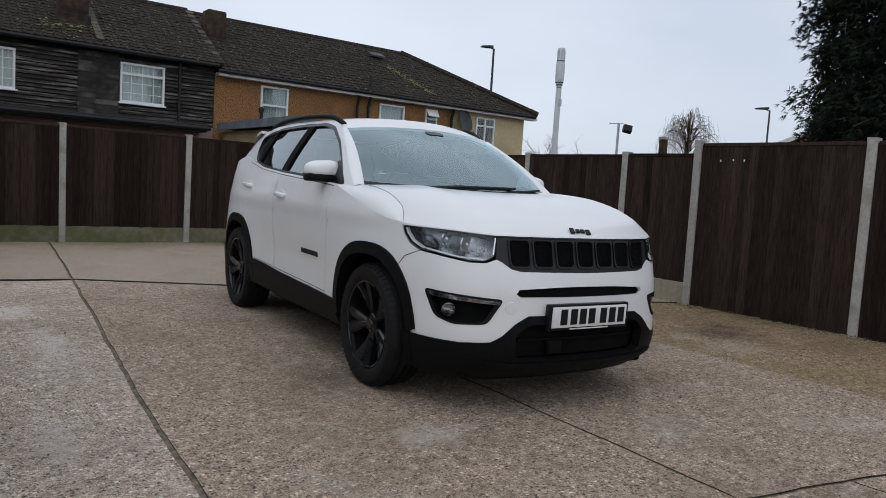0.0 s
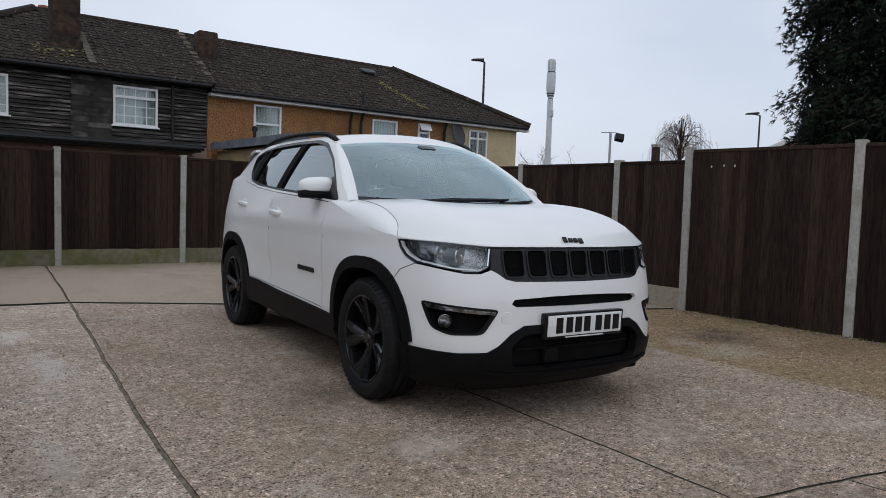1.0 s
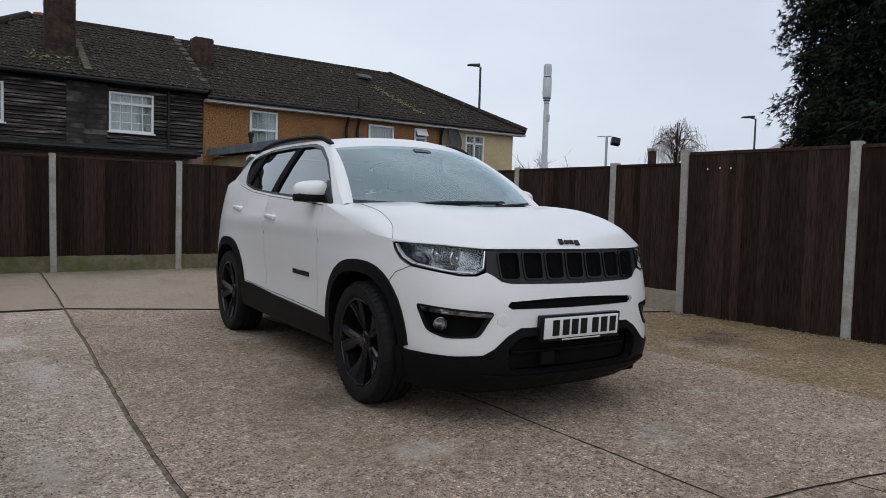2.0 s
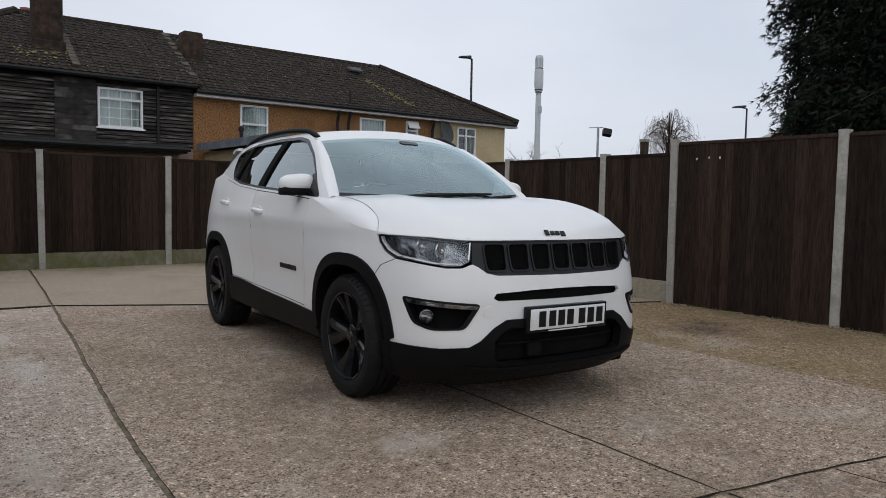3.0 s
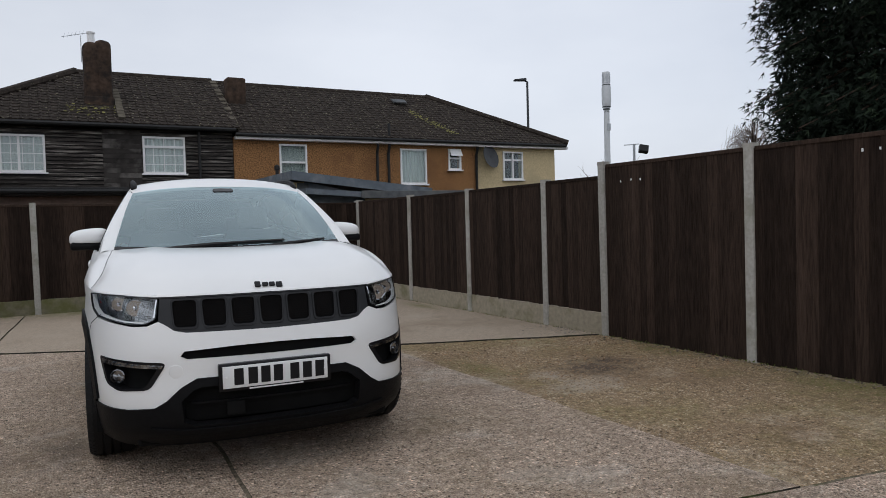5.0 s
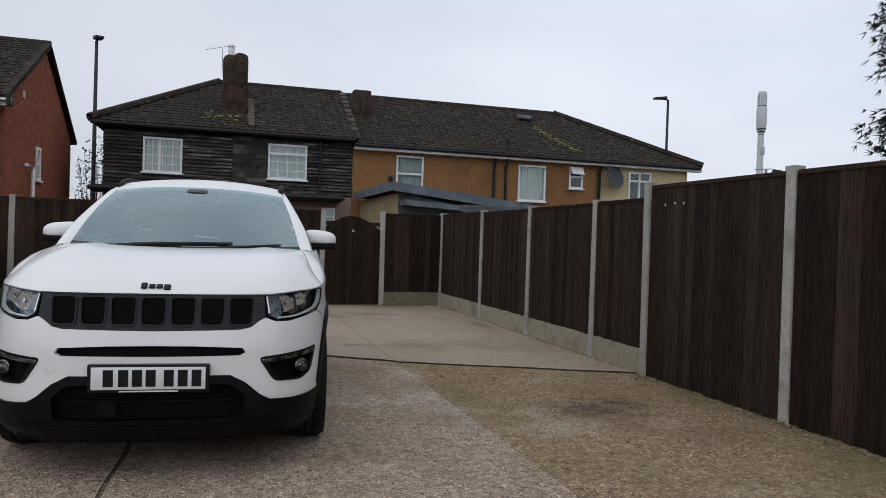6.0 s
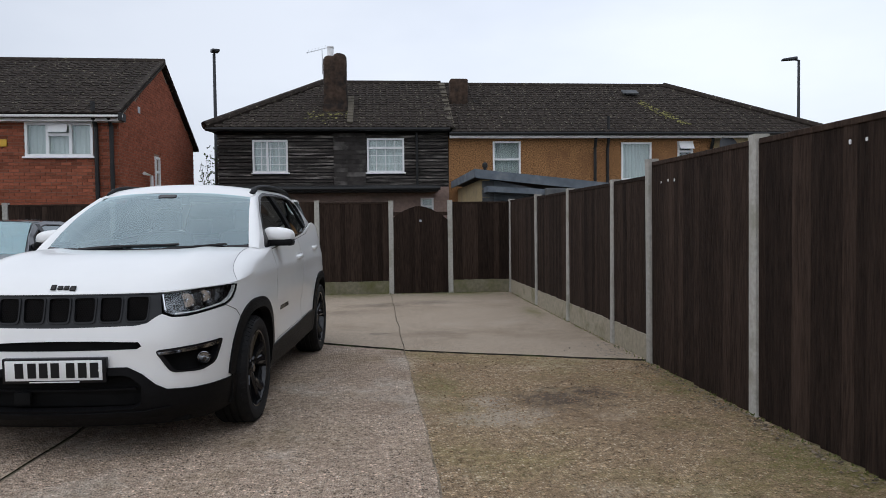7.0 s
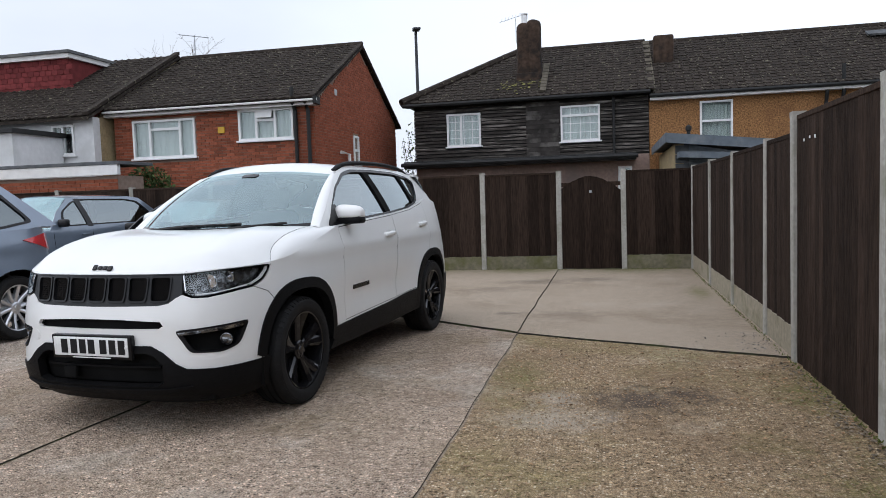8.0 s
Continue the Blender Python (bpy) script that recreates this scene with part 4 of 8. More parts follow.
def tile_shape(w, l, t):
    """One interlocking tile: a roll along one side, a shallow pan, and a thick lower edge."""
    cross = ((-0.5, 0.0), (-0.40, 0.020), (-0.26, 0.023), (-0.14, 0.004), (0.30, 0.0), (0.5, 0.007))
    verts = [(x * w, y, z + t) for y in (0.0, l) for x, z in cross] + [(x * w, 0.0, 0.0) for x, z in cross]
    faces = [(k, k + 1, k + 7, k + 6) for k in range(5)] + [(12 + k, 13 + k, k + 1, k) for k in range(5)]
    return verts, faces


def tiled_slope(parent, inside_fn, origin, right, up, width, length, normal, tw=0.225, tl=0.20, parts=0, mat=None, seed=1, mat_part=None):
    """Roof tiles laid in courses on a sloping plane, up the slope from the eaves; the lowest ones as parts."""
    origin, right, up, normal = Vector(origin), Vector(right).normalized(), Vector(up).normalized(), Vector(normal).normalized()
    base = Matrix((( *right, 0), (*up, 0), (*normal, 0), (0, 0, 0, 1))).transposed()
    rng = random.Random(seed)
    verts, faces = [], []
    share = None
    made = 0
    shape = tile_shape(tw * 0.985, tl * 1.24, 0.026)
    rows = int(length / tl) + 1
    for r in range(rows):
        n = int(width / tw) + 2
        for c in range(n):
            u = c * tw + 0.15 + rng.uniform(-0.006, 0.006)
            v = r * tl
            if not inside_fn(u, v + tl * 0.3):
                continue
            m = Matrix.Translation(origin + right * u + up * v + normal * (0.012 + rng.uniform(0, 0.008))) @ base @ Matrix.Rotation(radians(-4.4), 4, "X") @ Matrix.Rotation(radians(rng.uniform(-0.8, 0.8)), 4, "Z")
            if made < parts:
                if share is None:
                    share = bpy.data.meshes.new("roof_tile")
                    share.from_pydata(*[shape[0], [], shape[1]])
                    share.materials.append(mat_part or M_tile_part)
                piece("roof_tile", share, parent, m)
                made += 1
                continue
            k = len(verts)
            verts += [tuple(m @ Vector(p)) for p in shape[0]]
            faces += [[k + i for i in f] for f in shape[1]]
    me = bpy.data.meshes.new("tiling")
    me.from_pydata(verts, [], faces)
    me.materials.append(mat or M_tile)
    ob = new("tiling", me)
    ob.parent = parent
    ob["kind"] = "stuff"
    return ob


HY = 21.38
E0, E1, RZ, RY = 4.22, 4.08, 6.17, 24.4
slope = Vector((0, RY - HY + 0.25, RZ - E0)).normalized()
s_len = Vector((0, RY - HY + 0.25, RZ - E0)).length
s_nrm = Vector((0, -(RZ - E0), RY - HY + 0.25)).normalized()
# -- the black weatherboarded house
dark = thing("weatherboard_house", pose(0, 0, 0), "old house clad in black weatherboard with a brown tiled hipped roof", "house")
winA, winB = (0.97, 2.02, 2.90, 3.89), (4.42, 5.56, 2.89, 3.935)
wall_with_holes(-0.05, 6.94, 2.44, 4.20, HY + 0.03, HY + 0.28, [winA, winB], M_pipe, dark)
wall_with_holes(-0.05, 6.94, -0.03, 2.44, HY - 0.02, HY + 0.26, [(6.05, 6.45, 1.2, 2.1)], M_pink, dark, label="pinkish rendered ground floor wall")
part("end_wall", box(-0.05, 0.2, HY + 0.285, 28.0, -0.03, 4.2), M_pipe, dark)
part("back_wall", box(-0.05, 6.94, 28.0, 28.2, -0.03, 4.2), M_pipe, dark)
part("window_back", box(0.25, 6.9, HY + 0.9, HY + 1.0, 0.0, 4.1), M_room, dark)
n_b = 16
for i in range(n_b):
    z0 = 2.50 + i * (4.16 - 2.50) / n_b
    # boards stop short: the black wall between them draws each shadow line
    z1 = z0 + 0.78 * (4.16 - 2.50) / n_b
    cuts = [(-0.07, 6.93)]
    for h in (winA, winB):
        if h[2] - 0.05 < z1 and h[3] > z0 + 0.02:
            cuts = [q for a, b in cuts for q in (((a, h[0]), (h[1], b)) if a < h[0] < b else ((a, b),))]
    for a, b in cuts:
        bm = bmesh.new()
        n = 12
        lo, hi = [], []
        rr = random.Random(i * 7 + int(a * 3))
        for k in range(n + 1):
            x = a + (b - a) * k / n
            w = rr.uniform(-0.004, 0.004)
            lo.append((bm.verts.new((x, HY - 0.040 + w * 0.6, z0 + w)), bm.verts.new((x, HY + 0.02, z0 + w))))
            hi.append((bm.verts.new((x, HY - 0.002, z1 + w)), bm.verts.new((x, HY + 0.022, z1 + w))))
        for k in range(n):
            bm.faces.new((lo[k][0], lo[k + 1][0], hi[k + 1][0], hi[k][0]))
            bm.faces.new((lo[k][1], lo[k + 1][1], lo[k + 1][0], lo[k][0]))
        part("weatherboard", bm, M_weather, dark)
M_patch = material("smooth_dark_boarding", (0.038, 0.034, 0.031), 0.8, vary=0.35, scale=4, objrand=0.3, second=(0.13, 0.12, 0.11), second_scale=1.5)
for i in range(12):
    part("patch_board", box(3.40, 4.38, HY - 0.058, HY - 0.042, 2.50 + i * 0.134, 2.50 + i * 0.134 + 0.128), M_patch, dark, "smoother dark grey board")
part("canopy", box(-0.25, 6.55, HY - 0.75, HY + 0.0, 2.26, 2.46, 0.02), M_pipe, dark, "black flat canopy roof edge")
part("canopy_gutter", tube([(-0.3, HY - 0.80, 2.36), (6.6, HY - 0.80, 2.36)], 0.06, 8), M_pipe, dark)
make_window(dark, *winA, HY - 0.01, [(0.42, "v")], bars=(4, 4))
make_window(dark, *winB, HY - 0.01, [(0.72, "h")], bars=(4, 4))
make_window(dark, 6.05, 6.45, 1.2, 2.1, HY - 0.01, [(0.7, "h")], bars=0)
part("gutter", tube([(-0.35, HY - 0.30, 4.18), (6.97, HY - 0.30, 4.18)], 0.06, 8), M_pipe, dark, "black gutter")
part("soffit", box(-0.30, 6.97, HY - 0.26, HY + 0.03, 4.14, 4.20), M_pipe, dark)
for x in (5.95,):
    part("downpipe", tube([(x, HY - 0.08, 2.45), (x, HY - 0.08, 4.1), (x, HY - 0.25, 4.18)], 0.04, 8), M_pipe, dark)
roof = new("roof")
roof.parent = dark
roof["label"] = "weathered brown tiled hipped roof"
bm = bmesh.new()
pe = [(-0.38, HY - 0.30, E0), (7.0, HY - 0.30, E0), (7.0, RY, RZ), (2.95, RY, RZ), (-0.38, 27.9, E0), (7.0, 27.9, E0)]
pv = [bm.verts.new(p) for p in pe]
for f in ((0, 1, 2, 3), (0, 3, 4), (4, 3, 2, 5)):
    bm.faces.new([pv[i] for i in f])
bm.faces.new((pv[0], pv[4], pv[5], pv[1]))
part("roof_deck", bm, M_tile, roof)
hipx = 3.33 / s_len
tiled_slope(roof, lambda u, v: u > v * hipx + 0.16 and u < 7.42 and v < s_len - 0.1, (-0.38, HY - 0.30, E0), (1, 0, 0), slope, 7.4, s_len, s_nrm, parts=150, seed=3)
part("ridge_tiles", tube([(2.95, RY, RZ + 0.02), (7.0, RY, RZ + 0.03)], 0.11, 8), M_tile, roof)
part("hip_tiles", tube([(-0.38, HY - 0.30, E0 + 0.06), (2.95, RY, RZ + 0.05)], 0.13, 8), M_tile, roof)
bm = bmesh.new()
for i in range(9):
    a = Vector((3.92, HY + 0.0 + i * 0.2, 4.44 + i * 0.122))
    add_box(bm, -0.09, 0.09, -0.12, 0.12, 0, 0.06, Matrix.Translation(a) @ Matrix.Rotation(radians(29), 4, "X"))
part("valley_tiles", bm, material("lichen_mortar", (0.10, 0.088, 0.068), 0.95, vary=0.3), roof, "pale mortar fillet")
ch = new("chimney")
ch.parent = dark
ch.matrix_basis = pose(-0.06, 0, 0.0)
ch["label"] = "dark weathered rendered chimney stack"
for fx, fw, top in ((3.355, 0.235, 6.66), (3.645, 0.225, 6.74)):
    bm = bmesh.new()
    rows = []
    for z, k in ((4.6, 1.0), (5.2, 1.02), (5.8, 0.98), (top - 0.22, 1.0), (top - 0.10, 0.97), (top - 0.03, 0.80), (top, 0.50)):
        rows.append([bm.verts.new((fx + math.copysign(abs(math.cos(a)) ** 0.6, math.cos(a)) * fw * k, 22.45 + math.copysign(abs(math.sin(a)) ** 0.6, math.sin(a)) * 0.30 * k, z + 0.012 * math.sin(3 * a + z))) for a in np.linspace(0, 2 * math.pi, 20, endpoint=False)])
    for p, q in zip(rows, rows[1:]):
        for i in range(20):
            bm.faces.new((p[i], p[(i + 1) % 20], q[(i + 1) % 20], q[i]))
    bm.faces.new(rows[-1])
    part("chimney_flue", bm, M_chimney, ch, smooth=True, angle=50)
part("chimney_foot", box(3.10, 3.90, 22.10, 22.80, 4.6, 5.12, 0.05), M_chimney, ch, smooth=True)
part("chimney_pot", lathe([(0.10, 6.55), (0.10, 6.80), (0.115, 6.82), (0.115, 6.86), (0.08, 6.86)], "z", 14), M_upvc, ch, "pale chimney pot").matrix_basis = pose(3.36, 22.45, 0.12)
bm = tube([(3.10, 22.40, 6.1), (3.10, 22.40, 6.85)], 0.012, 5)
part("aerial_pole", bm, M_steel, ch)
bm = tube([(2.62, 22.2, 6.72), (3.25, 22.6, 6.98)], 0.009, 5)
for i in range(6):
    t = i / 5
    add_tube(bm, [(2.66 + 0.5 * t, 22.2 + 0.36 * t, 6.70 + 0.22 * t), (2.70 + 0.5 * t, 22.25 + 0.36 * t, 6.84 + 0.22 * t)], 0.006, 4)
part("tv_aerial", bm, M_steel, ch)
pot2 = part("red_pot", lathe([(0.12, 5.9), (0.13, 6.62), (0.15, 6.64), (0.15, 6.70), (0.10, 6.70)], "z", 14), M_pot, dark, "terracotta pot behind the ridge")
pot2.matrix_basis = pose(3.38, 25.6, -0.10)
# -- the orange pebbledashed terrace with the cream end
up_o = Vector((0, RY - HY + 0.25, RZ - 0.05 - E1))
slope_o, s_len_o, s_nrm_o = up_o.normalized(), up_o.length, Vector((0, -up_o.z, up_o.y)).normalized()
orange = thing("pebbledash_house", pose(0, 0, 0), "terraced house in orange pebbledash with cream end and brown tiled roof", "house")
winO, winO2, winO3, winY = (8.33, 9.21, 2.56, 3.84), (12.46, 13.45, 2.61, 3.80), (14.32, 14.83, 3.11, 3.84), (16.60, 17.48, 2.78, 3.80)
wall_with_holes(6.95, 15.54, -0.03, 4.00, HY, HY + 0.25, [winO, winO2, winO3], M_pebble, orange, label="orange pebbledash wall")
wall_with_holes(15.54, 18.98, -0.03, 4.00, HY - 0.003, HY + 0.25, [winY], M_cream, orange, label="cream rendered wall")
part("end_wall", box(18.73, 18.98, HY + 0.25, 28.2, -0.03, 4.00), M_cream, orange)
part("back_wall", box(6.95, 18.73, 28.0, 28.2, -0.03, 4.00), M_cream, orange)
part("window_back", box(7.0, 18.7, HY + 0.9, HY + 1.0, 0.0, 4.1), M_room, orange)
make_window(orange, *winO, HY + 0.0, [(0.56, "h")])
make_window(orange, *winO2, HY + 0.0, [], sill=True)
w_v = make_window(orange, *winO3, HY + 0.0, [(0.55, "h")], curtain=False)
part("open_vent", box(0.0, 0.46, -0.014, 0.014, -0.28, 0.0, 0.006), M_upvc, w_v, "small top vent standing open").matrix_basis = pose(14.345, HY - 0.055, 3.82, -32, 0, 0)
make_window(orange, *winY, HY - 0.01, [(0.48, "v"), (0.70, "h")], curtain=False)
part("fascia", box(6.97, 19.42, HY - 0.26, HY - 0.005, 3.925, 4.015), M_fascia, orange, "white fascia board")
part("gutter", tube([(6.95, HY - 0.31, 4.05), (19.3, HY - 0.31, 4.05)], 0.055, 8), M_pipe, orange)
for x, top in ((11.59, 3.95), (12.0, 4.6), (15.43, 3.95)):
    part("downpipe", tube([(x, HY - 0.08, 0.0), (x, HY - 0.08, 3.62), (x, HY - 0.18, 3.86), (x, HY - 0.18, top)], 0.05, 8), M_pipe, orange)
bm = lathe([(0.001, 0.08), (0.25, 0.06), (0.41, 0.0), (0.42, -0.014), (0.001, 0.045)], "y", 28)
dish = part("satellite_dish", bm, M_darksteel, orange, "dark round satellite dish", smooth=True)
dish.matrix_basis = pose(15.92, HY - 0.28, 3.58, -15, 0, 20)
part("dish_arm", tube([(15.92, HY, 3.47), (15.92, HY - 0.25, 3.56)], 0.02, 6), M_darksteel, orange)
roof = new("roof")
roof.parent = orange
roof["label"] = "weathered brown tiled roof with hipped end"
bm = bmesh.new()
pe = [(7.0, HY - 0.30, E1), (19.4, HY - 0.30, E1), (15.1, RY, RZ - 0.05), (7.0, RY, RZ - 0.05), (19.4, 27.9, E1), (7.0, 27.9, E1)]
pv = [bm.verts.new(p) for p in pe]
for f in ((0, 1, 2, 3), (1, 4, 2), (3, 2, 4, 5), (0, 5, 4, 1)):
    bm.faces.new([pv[i] for i in f])
part("roof_deck", bm, M_tile, roof)
hipr = 4.3 / s_len_o
tiled_slope(roof, lambda u, v: 0.05 < u < 12.22 - v * hipr and v < s_len_o - 0.1, (7.0, HY - 0.30, E1), (1, 0, 0), slope_o, 12.4, s_len_o, s_nrm_o, parts=240, seed=4)
part("ridge_tiles", tube([(7.0, RY, RZ - 0.03), (15.1, RY, RZ - 0.03)], 0.11, 8), M_tile, roof)
part("hip_tiles", tube([(19.4, HY - 0.30, E1 + 0.06), (15.1, RY, RZ)], 0.13, 8), M_tile, roof)
part("skylight", box(-0.27, 0.27, -0.15, 0.15, 0.05, 0.10), M_felt, roof, "small grey roof light").matrix_basis = Matrix.Translation((13.55, 23.6, 5.73)) @ Matrix.Rotation(radians(29), 4, "X")
part("chimney_stump", box(7.18, 7.78, 22.9, 23.45, 4.9, 6.10, 0.06), M_chimney, orange, "low dark chimney stump", smooth=True)
bm = bmesh.new()
for i in range(15):
    a = Vector((7.02, HY - 0.1 + i * 0.21, 4.28 + i * 0.128))
    add_box(bm, -0.10, 0.10, -0.12, 0.12, 0, 0.05 + 0.02 * (i % 3), Matrix.Translation(a) @ Matrix.Rotation(radians(29), 4, "X"))
part("verge_mortar", bm, bpy.data.materials["lichen_mortar"], roof, "pale crumbling mortar fillet")
# lichen and moss grown on the tiles: a streak under the roof light, patches by the chimney foot
lich = random.Random(21)
bm = bmesh.new()
def on_slope(x, u, e, rz):
    k = u / (RY - HY + 0.30)
    return Vector((x, HY - 0.30 + u, e + (rz - e) * k + 0.075))
for _ in range(190):
    t = lich.random()
    if lich.random() < 0.7:
        c = on_slope(13.75 + 0.85 * t + lich.gauss(0, 0.10), 2.0 - 1.55 * t + lich.gauss(0, 0.10), E1, RZ - 0.05)
    else:
        c = on_slope(lich.gauss(3.15, 0.30), abs(lich.gauss(0.55, 0.22)) + 0.1, E0, RZ)
    n, r = lich.randint(5, 7), lich.uniform(0.018, 0.05)
    ring = [bm.verts.new(c + Vector((r * lich.uniform(0.6, 1.4) * math.cos(6.283 * k / n), 0.88 * r * math.sin(6.283 * k / n), 0.47 * r * math.sin(6.283 * k / n)))) for k in range(n)]
    tip = bm.verts.new(c + Vector((0, -0.006, 0.013)))
    for k in range(n):
        bm.faces.new((ring[k], ring[(k + 1) % n], tip))
tagged(part("roof_lichen", bm, material("yellow_green_lichen", (0.16, 0.15, 0.06), 0.95, vary=0.35, scale=20, island=0.4)), "yellow-green lichen and moss grown on roof tiles", "lichen", kind="stuff")
# -- the lean-to extension behind the gate
ext = thing("extension", pose(0, 0, -0.07), "single-storey lean-to extension with grey sloping felt roof", "extension")
part("side_wall", box(7.20, 7.40, 16.3, 21.25, -0.03, 2.42), M_beige, ext, "beige rendered side wall")
part("front_wall", prism([(7.40, -0.03), (10.4, -0.03), (10.4, 1.85), (7.40, 2.42)], "y", 16.32, 16.5), M_greyfascia, ext)
part("roof_slab", prism([(7.05, 2.52), (10.7, 2.14), (10.7, 2.22), (7.05, 2.62)], "y", 16.0, 21.2), M_felt, ext, "grey felt roof")
part("fascia", prism([(7.03, 2.44), (10.72, 2.04), (10.72, 2.25), (7.03, 2.65)], "y", 15.96, 15.995), M_greyfascia, ext, "grey painted fascia")
part("side_fascia", box(6.99, 7.028, 15.96, 21.2, 2.45, 2.655), M_greyfascia, ext)
part("flat_roof_edge", box(8.6, 11.7, 15.45, 15.62, 1.98, 2.16, 0.01), M_felt, ext, "dark grey flat roof edge")
part("flat_roof", box(8.62, 11.68, 15.62, 16.28, 2.02, 2.12), M_felt, ext)
part("flat_roof_wall", box(8.8, 11.5, 15.66, 15.9, -0.03, 2.02), M_beige, ext)
part("lower_fascia", prism([(7.25, 2.10), (9.0, 2.0), (9.0, 2.13), (7.25, 2.23)], "y", 15.7, 16.3), M_greyfascia, ext)
bm = bmesh.new()
for i in range(6):
    add_box(bm, 7.22, 7.50, 16.27, 16.315, 1.2 + i * 0.2, 1.385 + i * 0.2)
part("corner_boards", bm, M_felt, ext)
post_s = part("vent_pipe", lathe([(0.05, 2.3), (0.05, 3.0), (0.08, 3.02), (0.08, 3.12), (0.03, 3.16)], "z", 12), M_pipe, ext)
post_s.matrix_basis = pose(7.9, 20.2, 0)

# -- the brick house
def brick_front(parent, x0, x1, z0, z1, y, holes, parts, seed, matrix=None, top_fn=None):
    """Courses of bricks proud of a mortar bed, on a wall that faces -y (or turned by matrix)."""
    rng = random.Random(seed)
    bl, bh, gap = 0.215, 0.065, 0.010
    share = bpy.data.meshes.new("brick")
    bm = box(0, bl, 0, 0.03, 0, bh, 0.003, 1)
    bm.to_mesh(share)
    bm.free()
    share.materials.append(M_brick_part)
    verts, faces = [], []
    made = 0
    mt = matrix or Matrix.Identity(4)
    rows = int((z1 - z0) / (bh + gap))
    for r in range(rows - 1, -1, -1):
        z = z0 + r * (bh + gap)
        x = x0 - (bl + gap) * (0.5 if r % 2 else 0.0)
        while x < x1:
            a, b = max(x, x0), min(x + bl, x1)
            x += bl + gap
            for h in holes:
                if h[2] - 0.05 < z + bh and z < h[3] + 0.01 and h[0] - 0.01 < b and a < h[1] + 0.01:
                    if a < h[0] - 0.01:
                        b = h[0] - 0.008
                    elif b > h[1] + 0.01:
                        a = h[1] + 0.008
                    else:
                        b = a
            if b - a < 0.03:
                continue
            if top_fn and z + bh > top_fn((a + b) / 2):
                continue
            d = rng.uniform(-0.003, 0.003)
            if made < parts and b - a > bl - 0.002:
                piece("brick", share, parent, mt @ pose(a, y - 0.014 + d, z))
                made += 1
                continue
            k = len(verts)
            for p in ((a, y - 0.014 + d, z), (b, y - 0.014 + d, z), (b, y - 0.014 + d, z + bh), (a, y - 0.014 + d, z + bh), (a, y + 0.01, z), (b, y + 0.01, z), (b, y + 0.01, z + bh), (a, y + 0.01, z + bh)):
                verts.append(tuple(mt @ Vector(p)))
            for f in ((0, 1, 2, 3), (3, 2, 6, 7), (1, 0, 4, 5), (0, 3, 7, 4), (2, 1, 5, 6)):
                faces.append([k + i for i in f])
    me = bpy.data.meshes.new("brickwork")
    me.from_pydata(verts, [], faces)
    me.materials.append(M_brick)
    ob = new("brickwork", me)
    ob.parent = parent
    ob["kind"] = "stuff"
    return ob


BY = 16.2
# the houses along the far side stand turned a little
FAR_SIDE = pose(5.910, -0.778, 0.013, 0, 0, 0.489) @ pose(-5.808, 0.708, 0)
brick_h = thing("brick_house", FAR_SIDE, "red brick house with white windows and dark tiled gable roof", "house")
bR, bL = (-3.10, -1.64, 2.90, 3.66), (-6.08, -4.30, 2.58, 3.55)
w = wall_with_holes(-6.62, -1.10, -0.03, 3.78, BY, BY + 0.25, [bR, bL], M_mortar, brick_h, "front_wall")
brick_front(w, -6.62, -1.10, 0.3, 3.70, BY, [bR, bL], 300, 5)
gw = part("gable_wall", prism([(BY, -0.03), (23.2, -0.03), (23.2, 3.85), (19.72, 5.66), (BY, 3.74)], "x", -1.35, -1.10), M_mortar, brick_h)
gm = Matrix.Translation((-1.10, 0, 0)) @ Matrix.Rotation(radians(90), 4, "Z")
brick_front(gw, BY, 23.2, 0.3, 5.85, 0.0, [(18.9, 19.35, 2.35, 3.15)], 0, 6, gm, lambda u: 3.74 + (u - BY) * 0.545 if u < 19.7 else 5.66 - (u - 19.7) * 0.52)
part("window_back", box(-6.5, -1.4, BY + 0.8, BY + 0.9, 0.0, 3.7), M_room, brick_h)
part("end_wall", box(-6.62, -6.4, BY + 0.26, 23.0, -0.03, 3.78), M_mortar, brick_h)
w_r = make_window(brick_h, *bR, BY + 0.0, [(0.33, "v"), (0.67, "v")])
w_l = make_window(brick_h, *bL, BY + 0.0, [(0.28, "v"), (0.76, "v")])
part("transom", box(-3.10 + 0.51, -3.10 + 0.95, BY - 0.044, BY + 0.044, 3.36, 3.42), M_upvc, w_r)
part("transom", box(-6.08 + 0.53, -6.08 + 1.32, BY - 0.044, BY + 0.044, 3.28, 3.34), M_upvc, w_l)
vent = part("open_vent", box(0.0, 0.40, -0.012, 0.012, -0.20, 0.0), M_upvc, w_r, "small top vent standing open")
vent.matrix_basis = pose(-2.57, BY - 0.055, 3.62, -22, 0, 0)
win = make_window(brick_h, 0, 0.42, 2.35, 3.15, 0.0, [(0.5, "h")], curtain=False)
win.matrix_basis = Matrix.Translation((-1.10, 18.9, 0)) @ Matrix.Rotation(radians(90), 4, "Z")
part("fascia", box(-6.75, -0.95, BY - 0.24, BY - 0.004, 3.66, 3.80), M_fascia, brick_h, "white fascia board")
part("gutter", tube([(-6.75, BY - 0.30, 3.77), (-0.9, BY - 0.30, 3.77)], 0.035, 8), M_fascia, brick_h, "white gutter")
roof = new("roof")
roof.parent = brick_h
roof["label"] = "dark brown tiled gable roof"
bs = Vector((0, 19.72 - BY + 0.3, 5.80 - 3.82))
